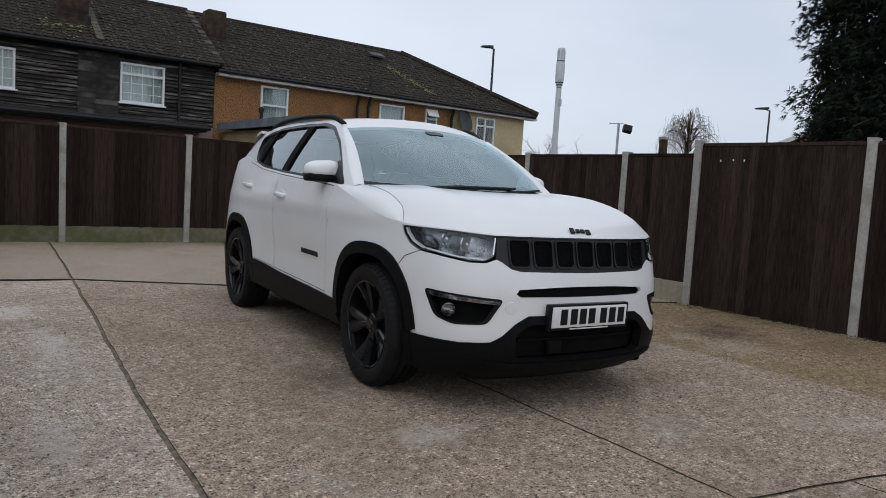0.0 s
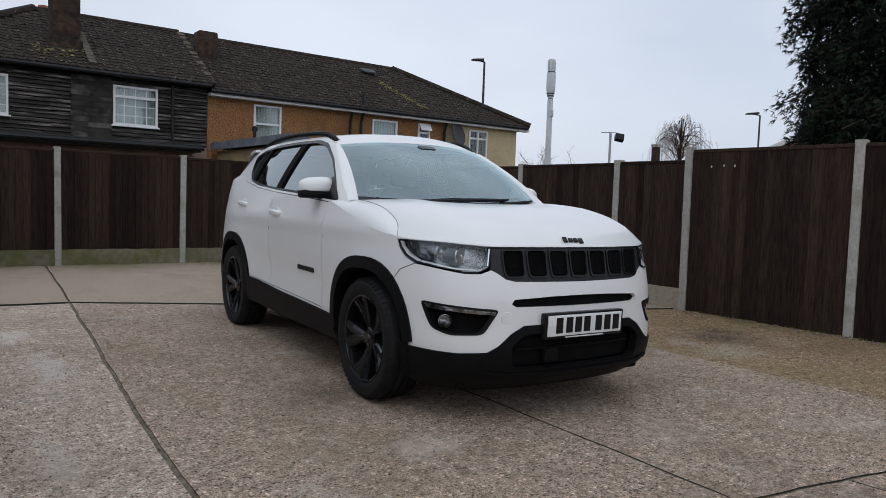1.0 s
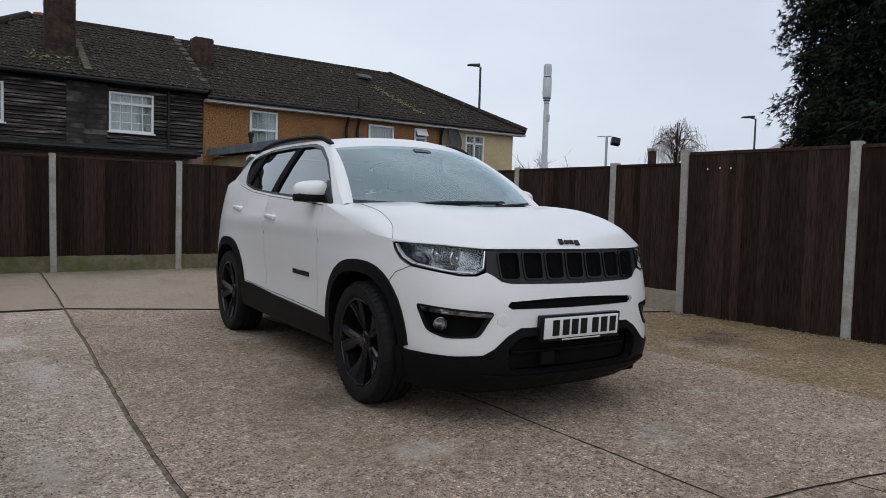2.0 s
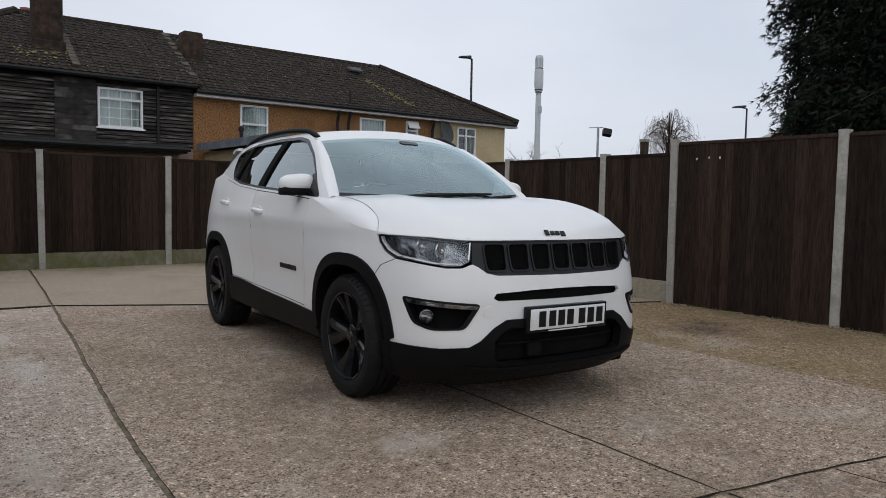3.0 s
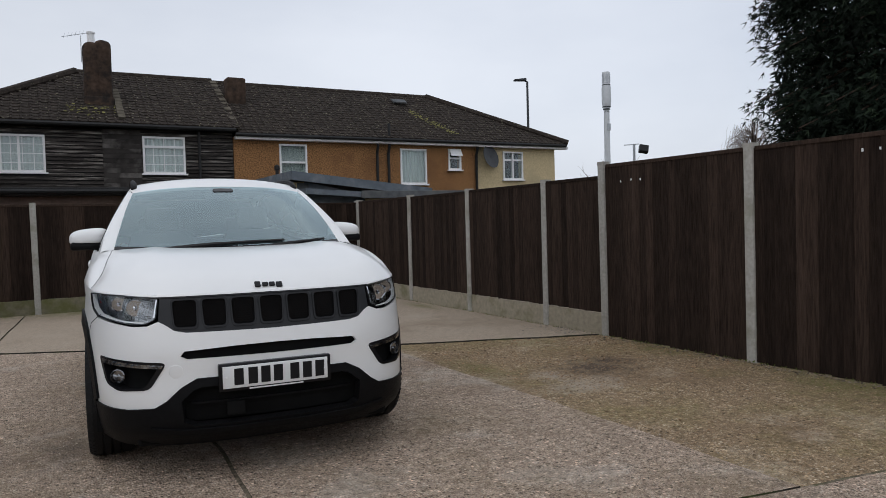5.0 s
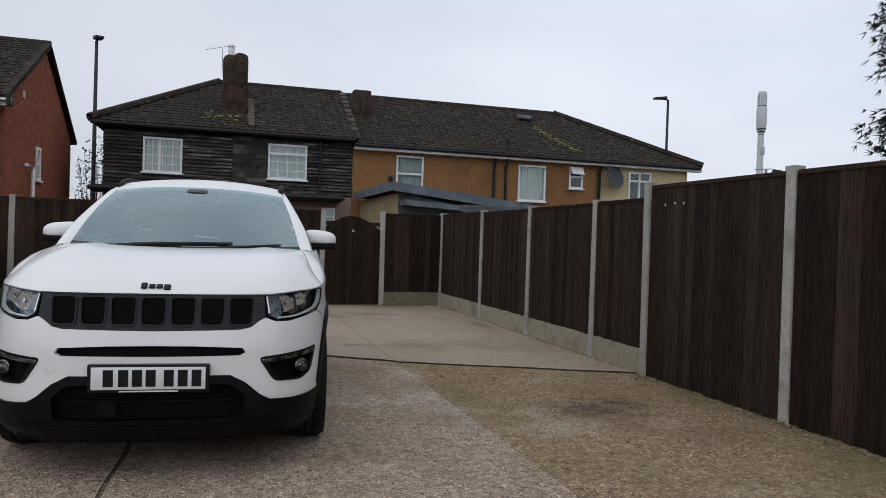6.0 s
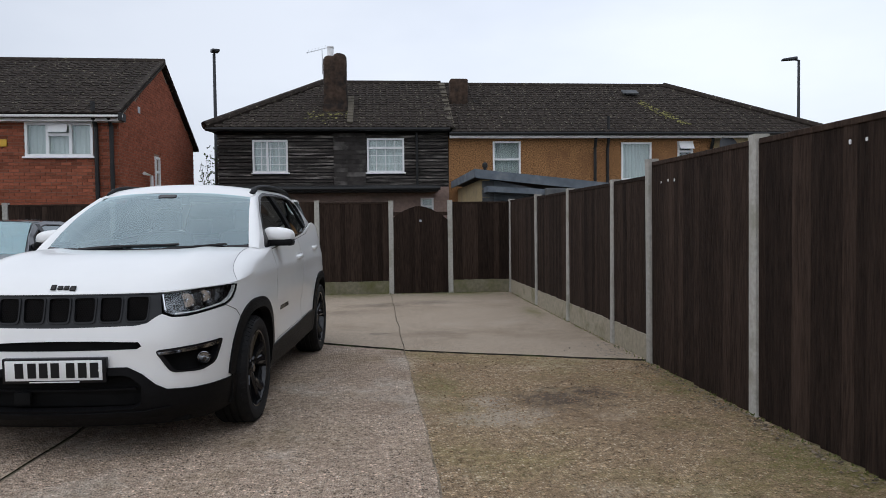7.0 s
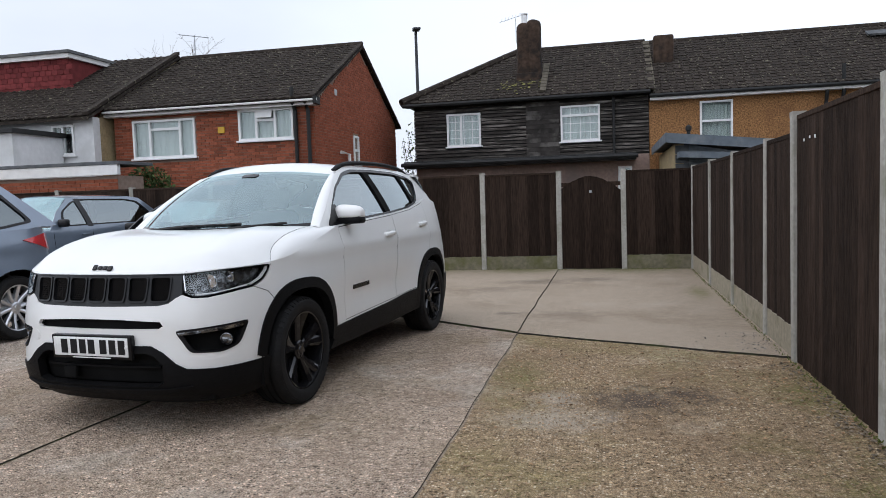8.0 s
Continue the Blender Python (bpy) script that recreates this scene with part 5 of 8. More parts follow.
part("roof_deck", prism([(BY - 0.32, 3.80), (19.72, 5.78), (23.5, 3.80), (23.5, 3.72), (19.72, 5.69), (BY - 0.32, 3.72)], "x", -6.75, -0.98), M_tile, roof)
tiled_slope(roof, lambda u, v: 0.0 < u < 5.60 and v < bs.length - 0.1, (-6.75, BY - 0.32, 3.81), (1, 0, 0), bs, 5.7, bs.length, (0, -bs.z, bs.y), parts=200, seed=6)
part("ridge_tiles", tube([(-6.75, 19.72, 5.80), (-0.98, 19.72, 5.80)], 0.10, 8), M_tile, roof)
part("verge_board", prism([(BY - 0.3, 3.76), (19.72, 5.74), (23.4, 3.76), (23.4, 3.80), (19.72, 5.78), (BY - 0.3, 3.80)], "x", -0.975, -0.955), M_tile, roof)
part("verge_tiles", prism([(BY - 0.33, 3.83), (19.72, 5.82), (19.72, 5.865), (BY - 0.33, 3.875)], "x", -1.09, -0.96), M_tile, roof)
part("aerial", tube([(-6.3, 19.72, 5.8), (-6.3, 19.72, 6.5)], 0.018, 6), M_steel, brick_h)
part("aerial_boom", tube([(-6.75, 19.55, 6.52), (-5.9, 19.85, 6.42)], 0.014, 6), M_steel, brick_h)
for x in (-1.55, -1.22):
    part("downpipe", tube([(x, BY - 0.09, 0.0), (x, BY - 0.09, 3.55), (x, BY - 0.25, 3.75), (x, BY - 0.25, 4.1 if x < -1.4 else 3.8)], 0.05, 8), M_pipe, brick_h)
part("soil_pipe", tube([(-1.0, 18.3, 0.0), (-1.0, 18.3, 2.6), (-1.0, 17.7, 2.62)], 0.045, 8), M_upvc, brick_h, "white waste pipe")
part("alarm_box", box(-3.66, -3.48, BY - 0.06, BY - 0.012, 3.12, 3.28, 0.01), M_yellow, brick_h, "yellow alarm box")
part("gable_vent", box(-1.115, -1.075, 17.6, 17.78, 4.1, 4.26, 0.01), M_steel, brick_h)
part("corner_trim", box(-0.98, -0.90, BY - 0.36, BY - 0.06, 3.66, 3.84, 0.01), M_pipe, brick_h)
# -- houses further along
white_h = thing("white_house", FAR_SIDE, "white rendered house with brown tiled roof beside brick house", "house")
wW = (-7.95, -7.30, 2.72, 3.48)
wall_with_holes(-13.5, -6.75, -0.03, 3.65, 15.55, 15.8, [wW], M_white_wall, white_h, "front_wall")
make_window(white_h, *wW, 15.56, [(0.5, "v")], curtain=False)
part("window_back", box(-13.3, -6.9, 16.4, 16.5, 0, 3.6), M_room, white_h)
part("side_wall", prism([(15.8, -0.03), (23.0, -0.03), (23.0, 3.6), (19.4, 5.7), (15.8, 3.62)], "x", -6.95, -6.76), M_beige, white_h)
wr = new("roof")
wr.parent = white_h
part("roof_deck", prism([(15.25, 3.62), (19.4, 5.85), (23.4, 3.7), (23.4, 3.62), (19.4, 5.75), (15.25, 3.54)], "x", -13.8, -6.65), M_tile, wr)
ws = Vector((0, 4.15, 2.23))
tiled_slope(wr, lambda u, v: 0.0 < u < 6.96 and v < ws.length - 0.1, (-13.8, 15.25, 3.63), (1, 0, 0), ws, 7.1, ws.length, (0, -ws.z, ws.y), parts=0, seed=7)
part("verge_tiles", prism([(15.24, 3.66), (19.4, 5.88), (19.4, 5.97), (15.24, 3.74)], "x", -6.80, -6.63), M_tile, wr)
dm = new("dormer")
dm.parent = white_h
part("dormer_body", box(-13.8, -8.75, 17.3, 20.0, 4.2, 5.55), M_redtile, dm, "dark red tile-hung dormer")
bm = bmesh.new()
for r in range(9):
    for c in range(26):
        x = -13.8 + c * 0.195 + (r % 2) * 0.09
        add_box(bm, x, x + 0.185, 17.26, 17.295, 4.25 + r * 0.145, 4.385 + r * 0.145)
part("tiling", bm, M_redtile, dm)["kind"] = "stuff"
part("dormer_fascia", box(-13.9, -8.65, 17.15, 20.1, 5.55, 5.68), M_fascia, dm)
part("dormer_roof", box(-13.95, -8.6, 17.1, 20.15, 5.68, 5.76), M_felt, dm)
wing = thing("white_annexe", FAR_SIDE, "white rendered flat-roofed annexe with black roof edge", "annexe")
part("wall", box(-13.0, -7.62, 13.9, 15.5, -0.03, 3.16), M_white_wall, wing)
part("roof_edge", box(-13.1, -7.52, 13.8, 15.54, 3.16, 3.27, 0.01), M_pipe, wing)
gar = thing("garage", FAR_SIDE, "low brick garage with white fascia and flat roof", "garage")
w = part("wall", box(-11.0, -4.05, 12.75, 13.6, -0.03, 2.01), M_mortar, gar)
brick_front(w, -11.0, -4.05, 1.2, 2.01, 12.75, [], 0, 8)
part("fascia", box(-11.1, -3.95, 12.62, 12.72, 2.02, 2.23, 0.006), M_fascia, gar, "white fascia")
part("flat_roof", box(-11.15, -3.9, 12.60, 13.75, 2.23, 2.30, 0.01), M_felt, gar)
# ---------------------------------------------------------------- street furniture and trees beyond the fence
def street_lamp(x, y, h, arm, mat, label, head=0.5, group="street lamps", slim=1.0):
    t = thing("street_lamp", pose(x, y, 0), label, "street lamp", group)
    part("column", tube([(0, 0, -0.03), (0, 0, h * 0.3), (0, 0, h - 0.05)], [0.09 * slim, 0.07 * slim, 0.05 * slim], 10), mat, t, smooth=True)
    part("bracket", tube([(0, 0, h - 0.06), (arm[0] * 0.5, arm[1] * 0.5, h)], 0.035 * slim, 8), mat, t)
    d = Vector((arm[0], arm[1], 0)).normalized()
    ang = math.degrees(math.atan2(d.y, d.x))
    bm = box(-0.08, head, -0.13, 0.13, -0.04 * slim, 0.09 * slim, 0.03 * slim, 2)
    for v in bm.verts:
        if v.co.x > head * 0.6:
            v.co.z = v.co.z * 0.6 + 0.02
    hd = part("lantern", bm, mat, t, "flat lantern head", smooth=True)
    hd.matrix_basis = pose(arm[0] * 0.3, arm[1] * 0.3, h, 0, 6, ang)
    return t


street_lamp(21.83, 26.9, 7.77, (-0.5, 0.1), M_darksteel, "tall dark street lamp behind the houses")
street_lamp(25.66, 15.25, 4.81, (-0.45, 0.3), M_darksteel, "dark street lamp behind the fence", 0.36, slim=0.62)
street_lamp(-0.85, 24.9, 7.33, (0.12, -0.3), M_darksteel, "slim grey street lamp between the houses", 0.35)
fl = thing("floodlight_mast", pose(16.4, 14.53, 0), "thin mast carrying a dark floodlight", "floodlight")
part("pole", tube([(0, 0, -0.03), (0, 0, 3.30)], 0.035, 8), M_steel, fl)
part("crossbar", tube([(-0.22, 0.16, 3.30), (0.12, -0.08, 3.32)], 0.014, 6), M_steel, fl)
part("floodlight", box(-0.13, 0.13, -0.08, 0.08, -0.11, 0.11, 0.025), M_gloss, fl).matrix_basis = pose(0.20, -0.16, 3.17, -20, 10, -35)
mast = thing("phone_mast", pose(30.47, 31.1, 0), "tall pale grey mast with a thick antenna head", "mast")
part("pole", tube([(0, 0, -0.03), (0, 0, 7.4)], [0.20, 0.16], 14), M_mast, mast, smooth=True)
part("antenna_head", lathe([(0.10, 7.25), (0.15, 7.45), (0.24, 7.75), (0.265, 7.95), (0.265, 8.75), (0.22, 8.92), (0.22, 9.58), (0.20, 9.64), (0.10, 9.66)], "z", 20), M_mast, mast, smooth=True, angle=25)
for i, z in enumerate((7.36, 7.52, 7.66, 8.9)):
    r = (0.14, 0.185, 0.225, 0.222)[i]
    part("head_ring", lathe([(r, z - 0.03), (r + 0.02, z - 0.02), (r + 0.02, z + 0.02), (r, z + 0.03)], "z", 20), M_darksteel, mast)
for a in range(6):
    c, s = math.cos(a * 1.047), math.sin(a * 1.047)
    part("antenna_slot", box(-0.07, 0.07, -0.008, 0.008, 9.0, 9.5), M_steel, mast).matrix_basis = pose(0.218 * c, 0.218 * s, 0, 0, 0, a * 60 + 90)
part("cabinet_bracket", box(-0.12, 0.12, -0.2, -0.12, 6.3, 6.7, 0.02), M_steel, mast)
stub = thing("pillar", pose(33.15, 25.45, 0), "far square brick chimney above the fence", "chimney")
part("shaft", box(-0.17, 0.17, -0.17, 0.17, -0.03, 4.50, 0.02), M_chimney, stub)
part("cap", box(-0.21, 0.21, -0.21, 0.21, 4.50, 4.66, 0.02), M_post, stub)
rr_h = thing("red_roof_house", pose(28.9, 17.5, 0, 0, 0, -59), "distant house with red brick gable beside the conifer", "house")
part("wall", prism([(0, -0.03), (6, -0.03), (6, 3.4), (3, 4.9), (0, 3.4)], "y", 0.3, 7.0), M_brick, rr_h)
part("barge_board", prism([(-0.3, 3.20), (3, 4.85), (6.3, 3.20), (6.3, 3.40), (3, 5.07), (-0.3, 3.40)], "y", 0.12, 0.18), M_fascia, rr_h, "white barge board")
part("roof", prism([(-0.3, 3.30), (3, 4.95), (6.3, 3.30), (6.3, 3.38), (3, 5.05), (-0.3, 3.38)], "y", 0.18, 7.2), M_tile, rr_h)


def limb_tree(name, base, height, spread, label, seed, depth=5, droop=0.0, trunk=0.16, twig_mat=None, crown_label=""):
    """A bare tree: a tapering trunk that forks again and again into fine twigs."""
    rng = random.Random(seed)
    t = thing(name, pose(*base), label, "tree")
    trunk_bm, twig_bm = bmesh.new(), bmesh.new()
    def grow(p, d, length, r, level):
        pts, rad = [p], [r]
        q, dd = p.copy(), d.copy()
        n = 3
        for i in range(n):
            dd = (dd + Vector((rng.gauss(0, 0.10), rng.gauss(0, 0.10), rng.gauss(0, 0.06) - droop * max(0, level - 2) * 0.28))).normalized()
            q = q + dd * length / n
            pts.append(q.copy())
            rad.append(r * (1 - 0.45 * (i + 1) / n))
        add_tube(trunk_bm if level < 2 else twig_bm, pts, rad, 7 if level < 2 else 3)
        if level >= depth:
            return
        for _ in range(rng.randint(3, 4) if level else 5):
            k = rng.uniform(0.35, 1.0)
            at = pts[0].lerp(pts[-1], k)
            nd = (dd + Vector((rng.gauss(0, spread), rng.gauss(0, spread), rng.gauss(0.15, 0.25)))).normalized()
            grow(at, nd, length * rng.uniform(0.55, 0.78), r * 0.5, level + 1)
    grow(Vector((0, 0, -0.05)), Vector((0, 0, 1)), height * 0.42, trunk, 0)
    part("trunk", trunk_bm, M_bark, t, smooth=True)
    part("crown", twig_bm, twig_mat or M_twig, t, crown_label or "crown of fine bare twigs")
    return t


def weeping_tree(base, top, radius, label, seed):
    """A bare weeping tree: arching limbs, and long thin twigs that hang from them."""
    rng = random.Random(seed)
    t = thing("weeping_birch", pose(*base), label, "tree")
    limbs, twigs = bmesh.new(), bmesh.new()
    add_tube(limbs, [(0, 0, -0.05), (0.05, 0, top * 0.5), (0, 0.05, top * 0.93)], [0.17, 0.10, 0.03], 8)
    for i in range(70):
        a, r = rng.random() * 6.283, radius * math.sqrt(rng.random())
        z0 = top * rng.uniform(0.45, 0.8)
        z1 = top * (1.0 - 0.30 * (r / radius) ** 2 - 0.10 * rng.random())
        c, q = math.cos(a), math.sin(a)
        pts = [(0, 0, z0), (c * r * 0.45, q * r * 0.45, (z0 + z1) / 2 + 0.35), (c * r * 0.85, q * r * 0.85, z1), (c * r, q * r, z1 - 0.25)]
        add_tube(limbs, [tuple(p) for p in spline(pts, 7)], [0.035, 0.03, 0.025, 0.02, 0.016, 0.012, 0.009], 4)
        for _ in range(6):
            k = rng.uniform(0.6, 1.05)
            x, y, z = c * r * k + rng.gauss(0, 0.22), q * r * k + rng.gauss(0, 0.22), z1 - rng.uniform(0.0, 0.25)
            drop = rng.uniform(0.5, 2.4)
            add_tube(twigs, [(x, y, z), (x + c * 0.12, y + q * 0.12, z - drop * 0.3), (x + c * 0.16 + rng.gauss(0, 0.08), y + q * 0.16, z - drop)], [0.008, 0.006, 0.004], 3)
    part("trunk", limbs, M_bark, t, smooth=True)
    part("crown", twigs, M_twig, t, "curtain of thin hanging twigs")
    return t


weeping_tree((40.6, 29.1, 0), 7.6, 2.05, "bare weeping birch with hanging twigs", 5)
limb_tree("bare_tree", (33.6, 33.3, 0), 5.6, 0.6, "small bare tree beyond the fence", 9, 4, 0.1, 0.14)
limb_tree("bare_tree", (-15.0, 31.2, 0), 11.5, 0.62, "hazy bare tree behind the houses", 12, 5, 0.1, 0.20)


def conifer(base, height, radius, label, seed, count=15000):
    """A tall dark conifer: a trunk, drooping limbs, and sprays of small fronds hanging on them."""
    rng = random.Random(seed)
    t = thing("conifer", pose(*base), label, "tree")
    part("trunk", tube([(0, 0, -0.05), (0.05, 0, height * 0.5), (0, 0.05, height * 0.97)], [0.24, 0.15, 0.03], 10), M_bark, t, smooth=True)
    limbs = bmesh.new()
    v1, f1, v2, f2 = [], [], [], []
    tips = []
    for i in range(900):
        z = height * (0.06 + 0.92 * rng.random())
        k = 1 - z / height
        reach = radius * min(1.0, 0.25 + 1.5 * k) * rng.uniform(0.88, 1.01)
        a = rng.random() * 6.283
        c, s = math.cos(a), math.sin(a)
        pts = [(0, 0, z), (c * reach * 0.45, s * reach * 0.45, z + 0.10 * reach), (c * reach, s * reach, z - 0.14 * reach)]
        add_tube(limbs, pts, [0.035, 0.022, 0.008], 4)
        tips.append((Vector(pts[0]), Vector(pts[1]), Vector(pts[2])))
    part("branchwork", limbs, M_bark, t)["kind"] = "stuff"
    for _ in range(count):
        a, b, c = tips[rng.randrange(len(tips))]
        u = rng.random() ** 0.35
        p = (a * (1 - u) ** 2 + b * 2 * u * (1 - u) + c * u * u) + Vector((rng.gauss(0, 0.10), rng.gauss(0, 0.10), rng.gauss(-0.08, 0.11)))
        out = Vector((p.x, p.y, 0)).normalized() if p.xy.length > 0.05 else Vector((1, 0, 0))
        d = (out * rng.uniform(0.4, 1.0) + Vector((rng.gauss(0, 0.45), rng.gauss(0, 0.45), rng.uniform(-0.9, 0.35)))).normalized()
        w = d.orthogonal().normalized()
        w = (w * math.cos(rng.random() * 6.28) + d.cross(w) * math.sin(rng.random() * 6.28)).normalized()
        vs, fs = (v1, f1) if rng.random() < 0.8 else (v2, f2)
        for k in range(6):
            e = (d + Vector((rng.gauss(0, 0.5), rng.gauss(0, 0.5), rng.gauss(-0.35, 0.45)))).normalized() * rng.uniform(0.06, 0.135)
            h = e.orthogonal().normalized()
            h = (h + e.cross(h).normalized() * rng.uniform(-1, 1)).normalized() * 0.011
            n = len(vs)
            vs += [tuple(p - h), tuple(p + h), tuple(p + e)]
            fs.append((n, n + 1, n + 2))
    # older dark growth inside
    for _ in range(70000):
        z = rng.uniform(1.2, height * 0.97)
        r = radius * min(1.0, 0.25 + 1.5 * (1 - z / height)) * 0.90 * rng.random() ** 0.28
        g = rng.random() * 6.283
        p = Vector((r * math.cos(g), r * math.sin(g), z))
        for k in range(3):
            e = Vector((rng.gauss(0, 1), rng.gauss(0, 1), rng.gauss(-0.7, 0.8))).normalized() * 0.11
            h = Vector((rng.gauss(0, 1), rng.gauss(0, 1), rng.gauss(0, 1))).normalized() * 0.024
            n = len(v1)
            v1 += [tuple(p - h), tuple(p + h), tuple(p + e)]
            f1.append((n, n + 1, n + 2))
    for vs, fs, mat in ((v1, f1, M_conifer), (v2, f2, M_conifer2)):
        me = bpy.data.meshes.new("crown")
        me.from_pydata(vs, [], fs)
        me.materials.append(mat)
        ob = new("crown", me)
        ob.parent = t
        ob["kind"] = "stuff"
        ob["label"] = "drooping dark green fronds"
    return t


conifer((12.74, 3.99, 0), 11.5, 3.12, "tall dense dark green conifer behind the fence", 4, 135000)
conifer((15.38, -0.5, 0), 11.0, 2.9, "tall dense dark green conifer behind the fence", 14, 22000)


def leaf_bush(name, base, size, label, seed, count):
    rng = random.Random(seed)
    t = thing(name, pose(*base), label, "hedge")
    stem = bmesh.new()
    vs, fs = [], []
    for i in range(14):
        a = rng.random() * 6.28
        add_tube(stem, [(0, 0, -0.03), (0.4 * size[0] * math.cos(a), 0.4 * size[1] * math.sin(a), size[2] * rng.uniform(0.5, 0.95))], [0.02, 0.006], 4)
    part("stems", stem, M_bark, t)
    for _ in range(count):
        d = Vector((rng.gauss(0, 1), rng.gauss(0, 1), rng.gauss(0, 1))).normalized() * rng.random() ** 0.3
        p = Vector((d.x * size[0] / 2, d.y * size[1] / 2, size[2] / 2 + d.z * size[2] / 2))
        a, b = Vector((rng.gauss(0, 1), rng.gauss(0, 1), rng.gauss(0, 1))).normalized() * 0.05, Vector((rng.gauss(0, 1), rng.gauss(0, 1), rng.gauss(0, 1))).normalized() * 0.03
        n = len(vs)
        vs += [tuple(p - a), tuple(p + b), tuple(p + a), tuple(p - b)]
        fs.append((n, n + 1, n + 2, n + 3))
    me = bpy.data.meshes.new("foliage")
    me.from_pydata(vs, [], fs)
    me.materials.append(M_hedge)
    ob = new("foliage", me)
    ob.parent = t
    ob["kind"] = "stuff"


leaf_bush("hedge", (-4.4, 14.05, 0), (1.5, 1.0, 2.35), "green leafy hedge beside the garage", 3, 5000)
leaf_bush("dark_shrub", (-0.6, 23.5, 0), (1.2, 1.0, 4.1), "dark bare shrub between the houses", 6, 900)
# ---------------------------------------------------------------- the white SUV
def interp(table, v):
    return float(np.interp(v, [t[0] for t in table], [t[1] for t in table]))


def smooth_table(points, n=60):
    return [tuple(p) for p in spline(points, n)]


def make_shell(plan, width_z, front_z, rear_z, flares, yf, yr, brow=0.0):
    """The side skin of a car as a surface over (s, z): s runs round the plan from the nose's middle to the tail's."""
    ref = spline(plan, 400)
    arc = np.concatenate([[0], np.cumsum(np.linalg.norm(np.diff(ref, axis=0), axis=1))])
    def skin(s, z):
        sign = -1.0 if s < 0 else 1.0
        a = min(abs(s), arc[-1])
        x, y = float(np.interp(a, arc, ref[:, 0])), float(np.interp(a, arc, ref[:, 1]))
        w = interp(width_z, z)
        fw = min(1.0, max(0.0, (0.15 - y) / 0.75)) ** 1.5
        rw = min(1.0, max(0.0, (y - (yr - 0.9)) / 0.7)) ** 1.5
        bulge = sum(h * math.exp(-((y - c) / 0.42) ** 2) * math.exp(-((z - 0.55) / 0.32) ** 2) for c, h in flares)
        mid = 1 - max(fw, rw)
        bulge += mid * (0.017 * math.exp(-((z - 0.985) / 0.045) ** 2) - 0.026 * math.exp(-((z - 0.60) / 0.13) ** 2) * math.exp(-((y - 1.32) / 0.75) ** 4))
        return (sign * (x * (1 - (1 - w) * (0.35 + 0.65 * mid)) + bulge * min(1, abs(x) / 0.8)), y + fw * interp(front_z, z) - rw * interp(rear_z, z), z + fw * brow * math.exp(-((z - 0.835) / 0.12) ** 4))
    def s_of_y(y):
        k = np.where(ref[:, 0] > 0.35)[0]
        return float(np.interp(y, ref[k, 1], arc[k]))
    def s_of_x(x):
        k = np.where(ref[:, 1] < 0.0)[0]
        return float(np.interp(x, ref[k, 0], arc[k]))
    return skin, s_of_y, s_of_x, float(arc[-1])


def arc_points(cy, cz, r, a0, a1, n, squash=1.0):
    out = []
    for a in np.linspace(radians(a0), radians(a1), n):
        c, s = math.cos(a), math.sin(a)
        k = r / (abs(c) ** 2.5 + abs(s) ** 2.5) ** 0.4
        out.append((cy + k * c, cz + k * squash * s))
    return out


